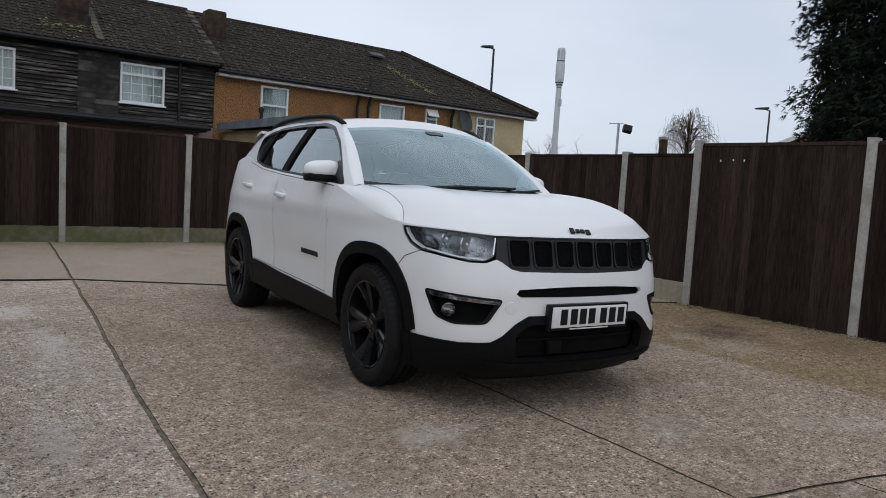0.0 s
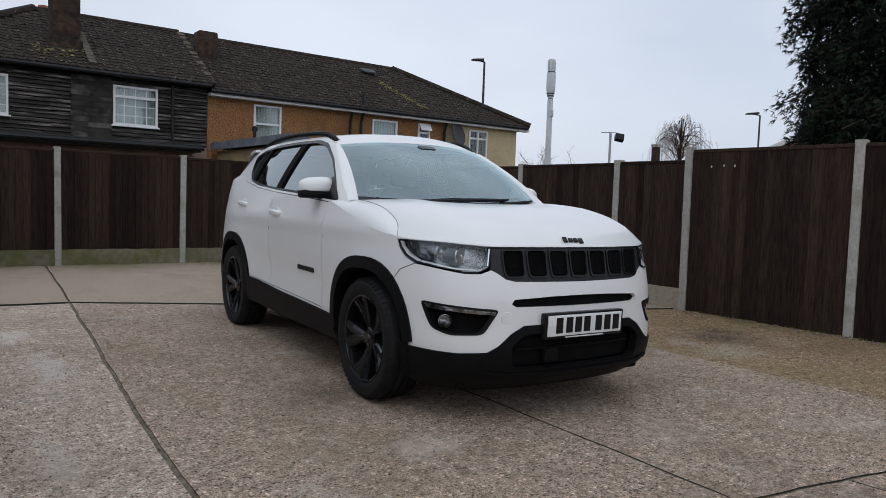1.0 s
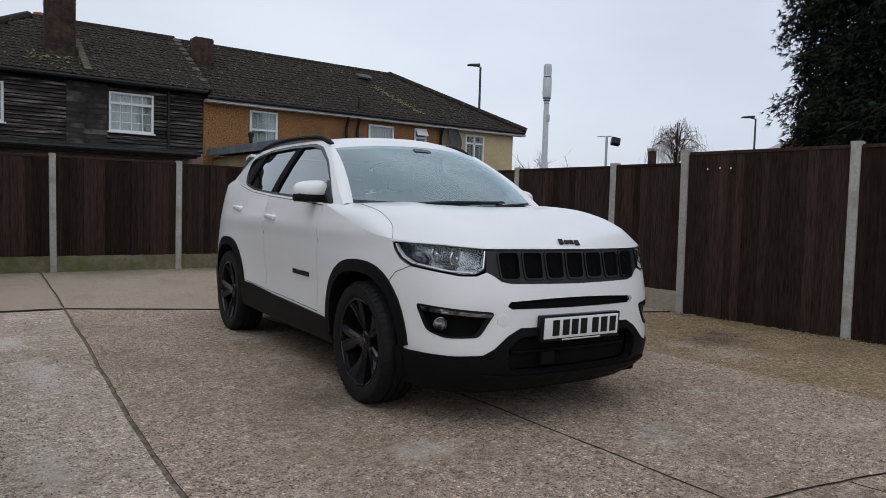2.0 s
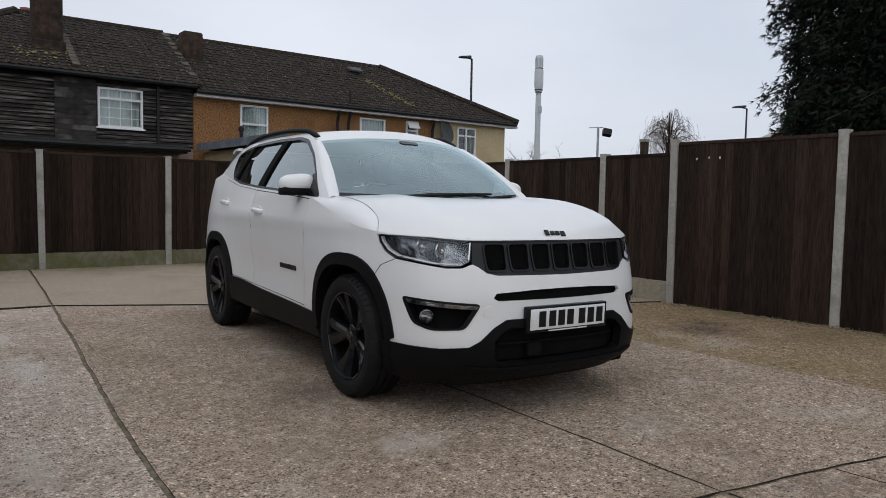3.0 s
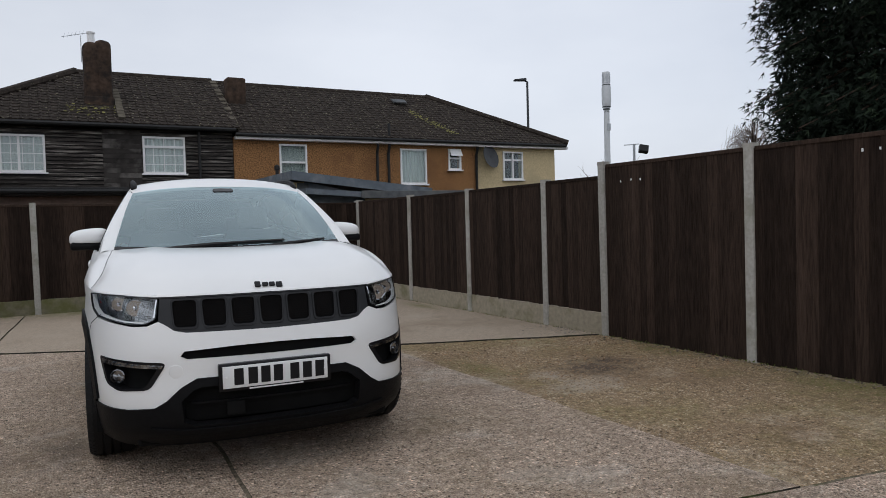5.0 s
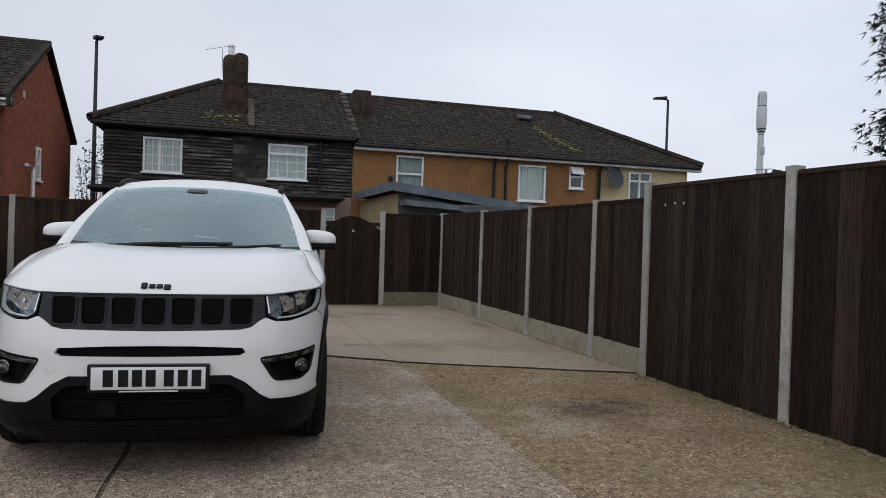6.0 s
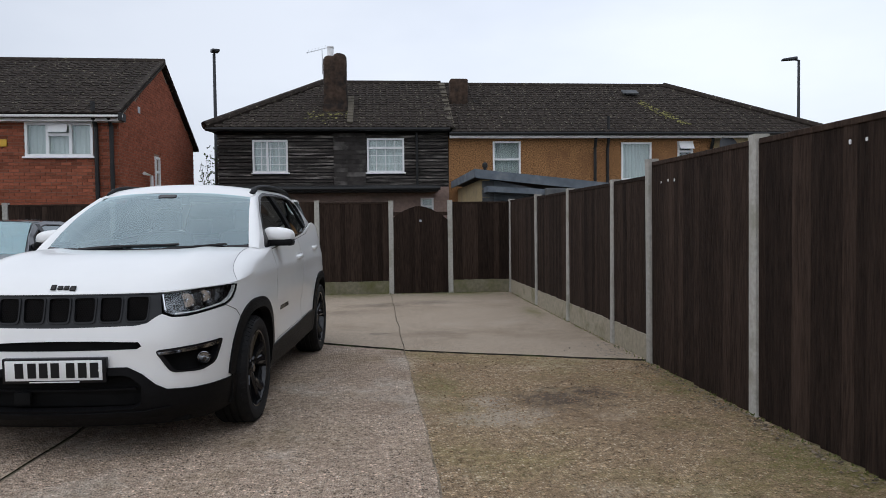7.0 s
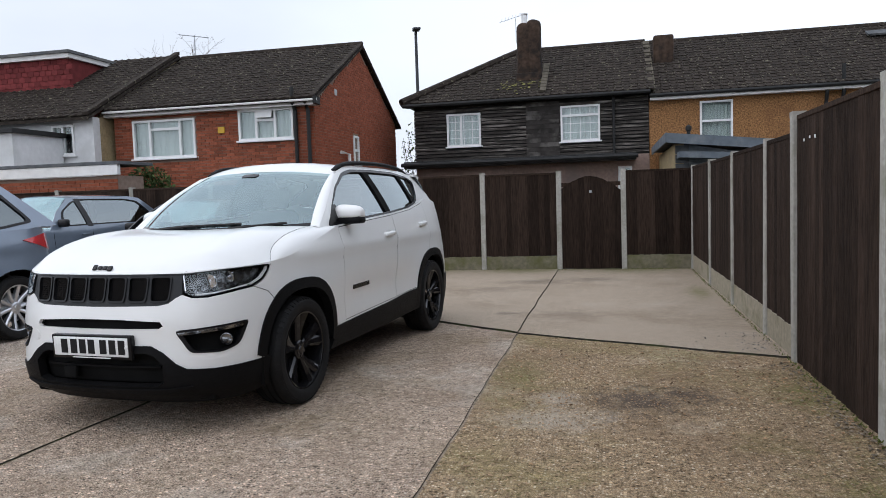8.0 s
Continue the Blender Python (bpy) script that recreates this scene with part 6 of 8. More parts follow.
def make_wheel(parent, m, rim_mat, spokes, label, radius=0.35, width=0.225, twin=True):
    """Wheel on the x axis, its outer face towards +x."""
    w = new("wheel")
    w.parent = parent
    w.matrix_basis = m
    w["label"] = label
    r, h = radius, width / 2
    prof = [(r * 0.66, -h * 0.9), (r * 0.74, -h), (r * 0.90, -h * 1.0), (r * 0.965, -h * 0.86), (r * 0.985, -h * 0.72), (r * 0.99, -h * 0.42),
            (r * 0.965, -h * 0.40), (r * 0.965, -h * 0.34), (r, -h * 0.32), (r, -h * 0.06), (r * 0.967, -h * 0.04), (r * 0.967, h * 0.04), (r, h * 0.06), (r, h * 0.32),
            (r * 0.965, h * 0.34), (r * 0.965, h * 0.40), (r * 0.99, h * 0.42), (r * 0.985, h * 0.72), (r * 0.965, h * 0.86), (r * 0.91, h), (r * 0.82, h * 1.02), (r * 0.76, h * 0.98), (r * 0.71, h * 0.88), (r * 0.70, 0)]
    bm = lathe(prof, "x", 72, close=True)
    # shoulder blocks
    for i in range(60):
        a = 2 * math.pi * i / 60
        for side in (-1, 1):
            t = Matrix.Rotation(a, 4, "X") @ Matrix.Translation((side * h * 0.86, 0, r * 0.965))
            add_box(bm, -0.017, 0.017, -0.0085, 0.0085, -0.010, 0.0015, t @ Matrix.Rotation(side * 0.55, 4, "Y"))
    part("tyre", bm, M_tyre, w, smooth=True, angle=30)
    rr = r * 0.72
    rim = new("rim")
    rim.parent = w
    bm = lathe([(rr, h * 0.86), (rr * 0.985, h * 0.93), (rr * 0.95, h * 0.90), (rr * 0.925, h * 0.70), (rr * 0.90, -h * 0.6), (rr * 0.96, -h * 0.8), (rr, -h * 0.8)], "x", 60, close=True)
    part("rim_barrel", bm, rim_mat, rim, smooth=True)
    for i in range(spokes):
        a = 2 * math.pi * i / spokes
        offs = (-0.17, 0.17) if twin else (0.0,)
        for o in offs:
            bm = bmesh.new()
            lean = o * 0.9
            n = 6
            rows = []
            for j in range(n + 1):
                t = j / n
                rad = 0.045 + (rr * 0.95 - 0.045) * t
                ang = o * (0.25 + 0.95 * t) + lean * 0.1
                wd = (0.019 + 0.019 * t) if twin else 0.02
                dep = h * (0.52 + 0.33 * t ** 1.6)
                rows.append([(dep - 0.045, rad, ang, -wd), (dep - 0.006, rad, ang, -wd), (dep + 0.004, rad, ang, -wd * 0.35), (dep - 0.002, rad, ang, wd * 0.6), (dep - 0.012, rad, ang, wd), (dep - 0.045, rad, ang, wd)])
            grid = []
            for row in rows:
                line = []
                for x, rad, ang, off in row:
                    c, s = math.cos(a + ang), math.sin(a + ang)
                    line.append(bm.verts.new((x, rad * c - off * s, rad * s + off * c)))
                grid.append(line)
            for p, q in zip(grid, grid[1:]):
                for k in range(6):
                    bm.faces.new((p[k], p[(k + 1) % 6], q[(k + 1) % 6], q[k]))
            bm.faces.new(grid[0])
            bm.faces.new(grid[-1])
            bmesh.ops.recalc_face_normals(bm, faces=bm.faces[:])
            part("spoke", bm, rim_mat, rim, smooth=True, angle=25)
    part("hub_cap", lathe([(0.062, h * 0.30), (0.062, h * 0.55), (0.05, h * 0.62), (0.03, h * 0.64), (0.026, h * 0.70), (0.001, h * 0.71)], "x", 24), rim_mat, rim, smooth=True)
    part("brake_disc", lathe([(0.15, -0.01), (0.15, 0.012), (0.08, 0.02), (0.05, 0.03)], "x", 40), M_cavity if rim_mat is M_rim else M_steel, w, "dark brake disc", smooth=True)
    for i in range(5):
        a = 2 * math.pi * (i + 0.5) / 5
        part("wheel_nut", tube([(h * 0.45, 0.042 * math.cos(a), 0.042 * math.sin(a)), (h * 0.66, 0.042 * math.cos(a), 0.042 * math.sin(a))], 0.009, 6), rim_mat, rim)
    return w


def make_suv():
    car = thing("suv", pose(CAR_X, CAR_Y, 0, 0, 0, CAR_TURN), "white compact SUV with black cladding, wheels and grille, parked on concrete", "car")
    plan = [(0.0, -0.890), (0.20, -0.886), (0.40, -0.863), (0.55, -0.822), (0.66, -0.760), (0.765, -0.64), (0.832, -0.46), (0.868, -0.22), (0.884, 0.05),
            (0.892, 0.45), (0.893, 1.0), (0.893, 1.7), (0.888, 2.3), (0.878, 2.75), (0.852, 3.08), (0.805, 3.30), (0.68, 3.44), (0.45, 3.50), (0.0, 3.52)]
    width_z = smooth_table([(0.15, 0.93), (0.30, 0.965), (0.45, 0.985), (0.62, 0.995), (0.80, 1.0), (0.92, 0.995), (1.02, 0.985), (1.10, 0.965), (1.18, 0.935), (1.35, 0.86)])
    front_z = smooth_table([(0.10, 0.22), (0.20, 0.13), (0.255, 0.03), (0.32, 0.0), (0.42, -0.012), (0.55, 0.0), (0.66, 0.004), (0.74, 0.022), (0.82, 0.045), (0.90, 0.062), (0.95, 0.085), (1.05, 0.16)])
    rear_z = smooth_table([(0.15, 0.10), (0.3, 0.02), (0.5, 0.0), (0.7, 0.03), (0.9, 0.09), (1.1, 0.18), (1.35, 0.28)])
    skin, SY, SX, S_END = make_shell(plan, width_z, front_z, rear_z, ((FA, 0.034), (WB, 0.034)), -0.87, 3.52, 0.020)
    rad = 0.35
    # outline pieces, as (s, z)
    def ys(points):
        return [(SY(y), z) for y, z in points]
    arch_f = [(SY(y), z) for y, z in arc_points(FA, 0.350, 0.436, 172, 8, 22, 1.03)]
    arch_r = [(SY(y), z) for y, z in arc_points(WB, 0.350, 0.436, 172, 8, 22, 1.03)]
    top = [(S_END, 1.16), (SY(3.30), 1.25), (SY(2.85), 1.31), (SY(2.60), 1.275), (SY(2.2), 1.215), (SY(1.7), 1.18), (SY(1.1), 1.15), (SY(0.6), 1.122),
           (SY(0.45), 1.094), (SY(0.30), 1.066), (SY(0.0), 1.018), (SY(-0.25), 0.980), (SY(-0.45), 0.960), (SX(0.70), 0.948), (SX(0.55), 0.938), (SX(0.3), 0.936), (0.0, 0.936)]
    low = [(0.0, 0.535), (SX(0.375), 0.530), (SX(0.45), 0.492), (SX(0.52), 0.430), (SX(0.575), 0.398), (SX(0.70), 0.388), (SY(-0.40), 0.392)]
    sill = ys([(0.47, 0.418), (0.7, 0.425), (1.5, 0.445), (2.21, 0.475)])
    tail = [(SY(WB + 0.44), 0.45), (S_END, 0.44)]
    # the openings
    grille_o = [(-0.01, 0.742), (SX(0.42), 0.747), (SX(0.475), 0.757), (SX(0.515), 0.785), (SX(0.545), 0.80), (SX(0.595), 0.780), (SX(0.665), 0.778), (SX(0.740), 0.792), (SY(-0.515), 0.815), (SY(-0.435), 0.852),
                (SY(-0.388), 0.902), (SY(-0.378), 0.950), (SY(-0.45), 0.950), (SX(0.72), 0.943), (SX(0.56), 0.926), (SX(0.30), 0.922), (-0.01, 0.921)]
    strip_o = [(-0.01, 0.630), (SX(0.425), 0.632), (SX(0.452), 0.648), (SX(0.435), 0.671), (SX(0.2), 0.682), (-0.01, 0.684)]
    fog_o = rounded([(SX(0.520), 0.618), (SX(0.600), 0.492), (SX(0.730), 0.482), (SX(0.783), 0.512), (SX(0.808), 0.645)], 0.03)
    doors = {"front_door": ys([(0.63, 0.44), (1.68, 0.468), (1.70, 1.165), (0.60, 1.112)]),
             "rear_door": ys([(1.688, 0.468), (2.215, 0.49), (2.27, 0.62), (2.38, 0.735), (2.52, 0.80), (2.60, 0.95), (2.62, 1.262), (2.55, 1.25), (2.2, 1.20), (1.708, 1.166)])}
    for side in (False, True):
        # the nose skin runs from its middle line, so the openings there cut the outline itself
        nose = ([(0.0, 0.535)] + low[1:] + arch_f + sill + arch_r + tail + top[:-1] + [(0.0, 0.936), (0.0, 0.921)] + grille_o[::-1][1:-1] + [(0.0, 0.742), (0.0, 0.684)] + strip_o[::-1][1:-1] + [(0.0, 0.630)])
        part("body_side", patch(nose, [fog_o] + list(doors.values()), skin, 0.042, 0, 0.02, side), M_paint, car, smooth=True, angle=40)
        for name, poly in doors.items():
            p = np.array(poly)
            c = p.mean(0)
            small = c + (p - c) * (1 - 0.0055 / np.abs(p - c).max(0))
            door = part(name, patch(small, [], skin, 0.042, 0.0, 0.02, side), M_paint, car, smooth=True, angle=40)
            # strip filling the gap round the door, its shade put in as colour
            part("shut_line", patch(poly, [small], skin, 0.06, -0.003, 0.0, side), M_cavity, door, "near-black strip for shade in the shut gap")
            sg = -1 if side else 1
            hy = 1.52 if name == "front_door" else 2.42
            hz = 1.035 if name == "front_door" else 1.085
            x, y, z = skin(SY(hy), hz)
            bm = box(-0.022, 0.022, -0.095, 0.095, -0.017, 0.017, 0.011, 3)
            handle = part("door_handle", bm, M_paint, door, smooth=True)
            handle.matrix_basis = pose(sg * (x + 0.015), y, z, 3, 0, 0)
            bm = lathe([(0.001, -0.004), (0.036, -0.003), (0.040, 0.0015), (0.001, 0.0016)], "x", 20)
            for v in bm.verts:
                v.co.y *= 1.5
            cup = part("handle_recess", bm, M_paint, door, smooth=True)
            cup.matrix_basis = pose(sg * (x + 0.0005), y, z, 0, 0, 0)
        # dark inner skin behind the shut lines, and the wheel wells
        part("inner_panel", patch(ys([(0.45, 0.30), (2.19, 0.30), (2.3, 0.88), (2.9, 0.86), (2.9, 1.22), (2.3, 1.16), (0.45, 1.07)]), [], skin, 0.12, -0.022, 0, side), M_cavity, car)
        for cy in (FA, WB):
            bm = bmesh.new()
            rows = []
            for x in (0.30, 0.62, 0.845):
                rows.append([bm.verts.new(((-x if side else x), y, z)) for y, z in arc_points(cy, 0.350, 0.442, 195, -15, 18, 1.05)])
            for a, b in zip(rows, rows[1:]):
                for i in range(17):
                    bm.faces.new((a[i], a[i + 1], b[i + 1], b[i]))
            bm.faces.new(rows[0])
            part("wheel_arch_liner", bm, M_cavity, car)
            # black arch trim, with a return edge
            band = [(SY(y), z) for y, z in arc_points(cy, 0.350, 0.467, 186 if cy == WB else 172, -2 if cy == FA else 4, 26, 1.03)] + [(SY(y), z) for y, z in arc_points(cy, 0.350, 0.404, 0 if cy == FA else 6, 188 if cy == WB else 174, 26, 1.02)]
            part("wheel_arch_trim", patch(band, [], skin, 0.03, 0.013, 0.06, side), M_plastic, car, smooth=True, angle=40)
        lo_sill = ys([(0.37, 0.275), (1.4, 0.268), (2.25, 0.285), (2.24, 0.40), (2.235, 0.485), (2.0, 0.478), (1.5, 0.452), (0.7, 0.43), (0.455, 0.424), (0.43, 0.35)])
        part("sill_cladding", patch(lo_sill, [], skin, 0.05, 0.012, 0.06, side), M_plastic, car, smooth=True, angle=40)
        bump = [(0.0, 0.30), (SX(0.40), 0.302), (SX(0.45), 0.325), (SX(0.455), 0.43), (SX(0.40), 0.478), (SX(0.36), 0.492), (0.0, 0.495), (0.0, 0.540), (SX(0.38), 0.536), (SX(0.455), 0.496),
                (SX(0.525), 0.434), (SX(0.58), 0.402), (SX(0.70), 0.392), (SY(-0.375), 0.396), (SY(-0.40), 0.30), (SY(-0.43), 0.225), (SX(0.72), 0.185), (SX(0.5), 0.178), (0.0, 0.178)]
        part("lower_bumper", patch(bump, [], skin, 0.04, 0.010, 0.05, side), M_plastic, car, smooth=True, angle=40)
        lip = [(0.0, 0.262), (SX(0.46), 0.266), (SX(0.60), 0.297), (SX(0.60), 0.306), (SX(0.46), 0.290), (0.0, 0.286)]
        part("bumper_lip", patch(lip, [], skin, 0.04, 0.020, 0.012, side), M_plastic, car, smooth=True)
        part("rear_bumper", patch([(SY(WB + 0.42), 0.22), (S_END, 0.24), (S_END, 0.52), (SY(WB + 0.47), 0.52)], [], skin, 0.06, 0.012, 0.05, side), M_plastic, car, smooth=True)
        tailpoly = [(SY(3.40), 0.99), (SY(3.45), 0.97), (SY(3.49), 1.0), (SY(3.49), 1.12), (SY(3.44), 1.13), (SY(3.40), 1.09)]
        part("tail_light", patch(tailpoly, [], skin, 0.05, 0.012, 0.02, side), M_red, car, "red tail light lens", smooth=True)
        # headlamp
        hl = rounded([(SX(0.538), 0.917), (SX(0.552), 0.812), (SX(0.60), 0.788), (SX(0.66), 0.786), (SX(0.735), 0.800), (SY(-0.522), 0.822), (SY(-0.445), 0.857), (SY(-0.398), 0.904), (SY(-0.388), 0.946), (SY(-0.455), 0.945), (SX(0.72), 0.938)], 0.016)
        lamp = part("headlight", patch(hl, [], skin, 0.03, -0.055, 0, side), M_reflector, car, "clear headlight with chrome reflectors", smooth=True)
        part("lens", patch(hl, [], skin, 0.03, 0.002, 0.006, side), M_clear, lamp, "clear plastic lens", smooth=True)
        ring = np.array(hl)
        cen = ring.mean(0)
        inner = cen + (ring - cen) * np.array([0.988, 0.965])
        part("bezel", patch(ring, [inner], skin, 0.03, 0.003, 0.05, side), M_gloss, lamp, "black headlight surround", smooth=True)
        bar = [(SX(0.543), 0.910), (SX(0.558), 0.820), (SX(0.5635), 0.820), (SX(0.5485), 0.910)]
        part("chrome_strip", patch(bar, [], skin, 0.03, 0.005, 0.02, side), M_chrome, lamp, "bright chrome strip")
        bar2 = [(SX(0.61), 0.795), (SX(0.70), 0.799), (SY(-0.532), 0.829), (SY(-0.456), 0.862), (SY(-0.411), 0.907), (SY(-0.403), 0.938), (SY(-0.413), 0.938), (SY(-0.421), 0.910), (SY(-0.464), 0.870), (SY(-0.538), 0.837), (SX(0.70), 0.806), (SX(0.61), 0.801)]
        part("daylight_strip", patch(bar2, [], skin, 0.03, -0.004, 0.02, side), M_upvc, lamp, "white daytime light strip")
        for (lx, lz, lr) in ((0.66, 0.863, 0.048), (0.735, 0.883, 0.040)):
            x, y, z = skin(SX(lx), lz)
            bm = lathe([(lr, 0.0), (lr * 0.93, 0.006), (lr * 0.6, -0.018), (lr * 0.3, -0.03), (lr * 0.25, 0.0), (0.001, 0.008)], "y", 28)
            o = part("bulb_reflector", bm, M_chrome, lamp, smooth=True)
            for v in o.data.vertices:
                v.co.y = -v.co.y
            o.matrix_basis = pose((-x if side else x) * 0.975, y + 0.045, z)
        # fog lamp
        fog = part("fog_lamp_housing", patch(fog_o, [], skin, 0.03, -0.06, 0, side), M_cavity, car)
        cen = fog_o.mean(0)
        part("fog_bezel", patch(cen + (fog_o - cen) * 1.03, [cen + (fog_o - cen) * 0.87], skin, 0.03, 0.003, 0.06, side), M_gloss, fog, smooth=True)
        drl = [(SX(0.532), 0.608), (SX(0.540), 0.592), (SX(0.792), 0.612), (SX(0.801), 0.637)]
        part("indicator_lens", patch(drl, [], skin, 0.025, 0.004, 0.02, side), M_reflector, fog, "ribbed clear indicator lens", smooth=True)
        x, y, z = skin(SX(0.735), 0.548)
        bm = lathe([(0.036, 0.004), (0.036, -0.006), (0.032, -0.008), (0.029, -0.002), (0.022, 0.012), (0.012, 0.018), (0.010, 0.002), (0.001, 0.0)], "y", 28)
        o = part("fog_lamp", bm, M_reflector, fog, "round chrome fog lamp", smooth=True, angle=30)
        o.matrix_basis = pose((-x if side else x), y + 0.028, z, 0, 0, -22 if side else 22)
        # mirror
        sg = -1 if side else 1
        mir = new("door_mirror")
        mir.parent = car
        mir.matrix_basis = pose(sg * 0.750, 0.77, 1.122)
        mir["label"] = "white door mirror on black foot"
        bm = bmesh.new()
        bmesh.ops.create_uvsphere(bm, u_segments=28, v_segments=18, radius=1.0)
        for v in bm.verts:
            c = v.co
            c.x = math.copysign(abs(c.x) ** 0.62, c.x)
            c.z = math.copysign(abs(c.z) ** 0.72, c.z)
            c.y = c.y if c.y < 0 else c.y * 0.55
            c.x, c.y, c.z = sg * (0.128 + 0.124 * c.x), 0.005 + 0.075 * c.y, 0.075 + (0.072 - 0.012 * c.x) * c.z
            c.z = max(c.z, 0.052)
        part("mirror_cap", bm, M_paint, mir, smooth=True, angle=60)
        bm = box(min(sg * 0.0, sg * 0.245), max(sg * 0.0, sg * 0.245), -0.066, 0.048, 0.004, 0.058, 0.018)
        part("mirror_base", bm, M_plastic, mir, smooth=True)
        part("mirror_foot", prism([(-0.08, -0.035), (0.10, -0.03), (0.07, 0.03), (-0.05, 0.03)], "x", sg * -0.045, sg * 0.06), M_plastic, mir)
        bm = box(min(sg * 0.05, sg * 0.215), max(sg * 0.05, sg * 0.215), 0.030, 0.042, 0.05, 0.120, 0.003)
        part("mirror_glass", bm, M_chrome, mir, "mirror glass")

    # bonnet between the front edge and the cowl
    fs = np.linspace(0, 1, 26)
    front = [Vector(skin(f * SY(-0.39), interp(sorted([(a, b) for a, b in top]), f * SY(-0.39)))) for f in fs]
    cowl = spline([(0.0, 0.12, 1.105), (0.25, 0.145, 1.108), (0.5, 0.225, 1.115), (0.742, 0.41, 1.128)], 26)
    side_pts = spline([tuple(front[-1]), (0.795, -0.22, 1.034), (0.768, -0.02, 1.088), (0.750, 0.20, 1.114), (0.742, 0.41, 1.128)], 17)
    bm = bmesh.new()
    half = []
    for j in range(17):
        t = j / 16
        row = []
        for i, f in enumerate(fs):
            p = front[i] * (1 - t) + Vector(cowl[i]) * t
            # pull the edge on to the bonnet's side line
            e = front[-1] * (1 - t) + Vector(cowl[-1]) * t
            p = p + (Vector(side_pts[j]) - e) * f ** 2
            k = math.sin(math.pi * t ** 0.82) ** 0.75
            rise = 0.056 * k
            crease = 0.012 * math.exp(-((f - 0.62) / 0.09) ** 2) * min(1, t * 4) * (1 - 0.3 * t)
            lead = 0.018 * min(1, t * 9)
            p.z += (rise * (1 - f ** 3) + crease + lead * (1 - f ** 6)) if j < 16 else 0.0
            row.append(p)
        half.append(row)
    for sg in (1, -1):
        grid = [[bm.verts.new((sg * p.x, p.y, p.z)) for p in row] for row in half]
        for a, b in zip(grid, grid[1:]):
            for i in range(len(a) - 1):
                bm.faces.new((a[i], a[i + 1], b[i + 1], b[i]))
    bmesh.ops.remove_doubles(bm, verts=bm.verts[:], dist=0.0008)
    bmesh.ops.recalc_face_normals(bm, faces=bm.faces[:])
    bonnet = part("bonnet", bm, M_paint, car, smooth=True, angle=50)
    # rounded wing tops between the bonnet's side line and the side skin
    topline = sorted([(a, b) for a, b in top])
    for sg in (1, -1):
        bm = bmesh.new()
        rows = []
        n = 20
        for j in range(n + 1):
            t = j / n
            a = Vector(side_pts[min(16, int(t * 16))]).lerp(Vector(side_pts[min(16, int(t * 16) + 1)]), t * 16 - int(t * 16))
            y = -0.39 + t * 0.96
            s = SY(y)
            b = Vector(skin(s, interp(topline, s)))
            c = Vector((a.x + (b.x - a.x) * 0.88, (a.y + b.y) / 2, a.z - 0.012))
            rows.append([bm.verts.new((sg * p.x, p.y, p.z)) for p in [a * (1 - u) ** 2 + c * 2 * u * (1 - u) + b * u * u for u in np.linspace(0, 1, 6)]])
        for p, q in zip(rows, rows[1:]):
            for i in range(5):
                bm.faces.new((p[i], p[i + 1], q[i + 1], q[i]))
        bmesh.ops.recalc_face_normals(bm, faces=bm.faces[:])
        part("wing_top", bm, M_paint, car, smooth=True, angle=50)
    for sg in (1, -1):
        # seams as near-black tubes and strips on the skin, coloured like shaded gaps
        line = [(sg * p[0], p[1], p[2] + 0.001) for p in side_pts]
        part("bonnet_seam", tube(line, 0.0010, 5), M_cavity, car)
        seam = [(SX(0.800), 0.83), (SY(-0.40), 0.78), (SY(-0.33), 0.72), (SY(-0.30), 0.70), (SY(-0.298), 0.703), (SY(-0.328), 0.723), (SY(-0.398), 0.783), (SX(0.800), 0.8335)]
        part("bumper_seam", patch(seam, [], skin, 0.05, 0.0012, 0.002, sg < 0), M_cavity, car)
    for x in (-0.36, 0.36):
        bm = box(-0.018, 0.018, -0.012, 0.012, 0, 0.012, 0.004)
        o = part("washer_jet", bm, M_pipe, bonnet, smooth=True)
        o.matrix_basis = pose(x, 0.03, 1.118)

    # cabin: windscreen, roof, sides
    ws_top = spline([(0.0, 0.895, 1.552), (0.3, 0.925, 1.547), (0.48, 0.970, 1.532), (0.595, 1.035, 1.515)], 26)
    ws_low = spline([(0.0, 0.12, 1.100), (0.25, 0.145, 1.103), (0.5, 0.225, 1.110), (0.735, 0.41, 1.122)], 26)
    part("windscreen", ruled(ws_low, ws_top, 12, (0.0, -0.02, 0.03)), M_screen, car, "clear windscreen", smooth=True, angle=60)
    part("screen_band", thicken(ruled([tuple(Vector(p) * 0.94 + Vector(q) * 0.06 + Vector((0, -0.004, 0.006))) for p, q in zip(ws_low, ws_top)], [tuple(Vector(p) * 1.0 + Vector((0, -0.006, 0.004))) for p, q in zip(ws_low, ws_top)], 1), 0.003), M_gloss, car, "black windscreen edge", smooth=True)
    # dark dotted patch round the mirror foot, at the top of the screen
    bm = bmesh.new()
    rows = []
    for t in np.linspace(0.875, 0.945, 5):
        half_w = 0.050 + 0.022 * math.sin(math.pi * (t - 0.86) / 0.10)
        rows.append([])
        for x in np.linspace(-half_w, half_w, 9):
            a, b = [Vector([float(np.interp(abs(x), [p[0] for p in e], [p[i] for p in e])) for i in range(3)]) for e in (ws_low, ws_top)]
            q = a.lerp(b, t) + Vector((0, -0.02, 0.03)) * 4 * t * (1 - t)
            rows[-1].append(bm.verts.new((x, q.y - 0.002, q.z + 0.004)))
    for p, q in zip(rows, rows[1:]):
        for i in range(8):
            bm.faces.new((p[i], p[i + 1], q[i + 1], q[i]))
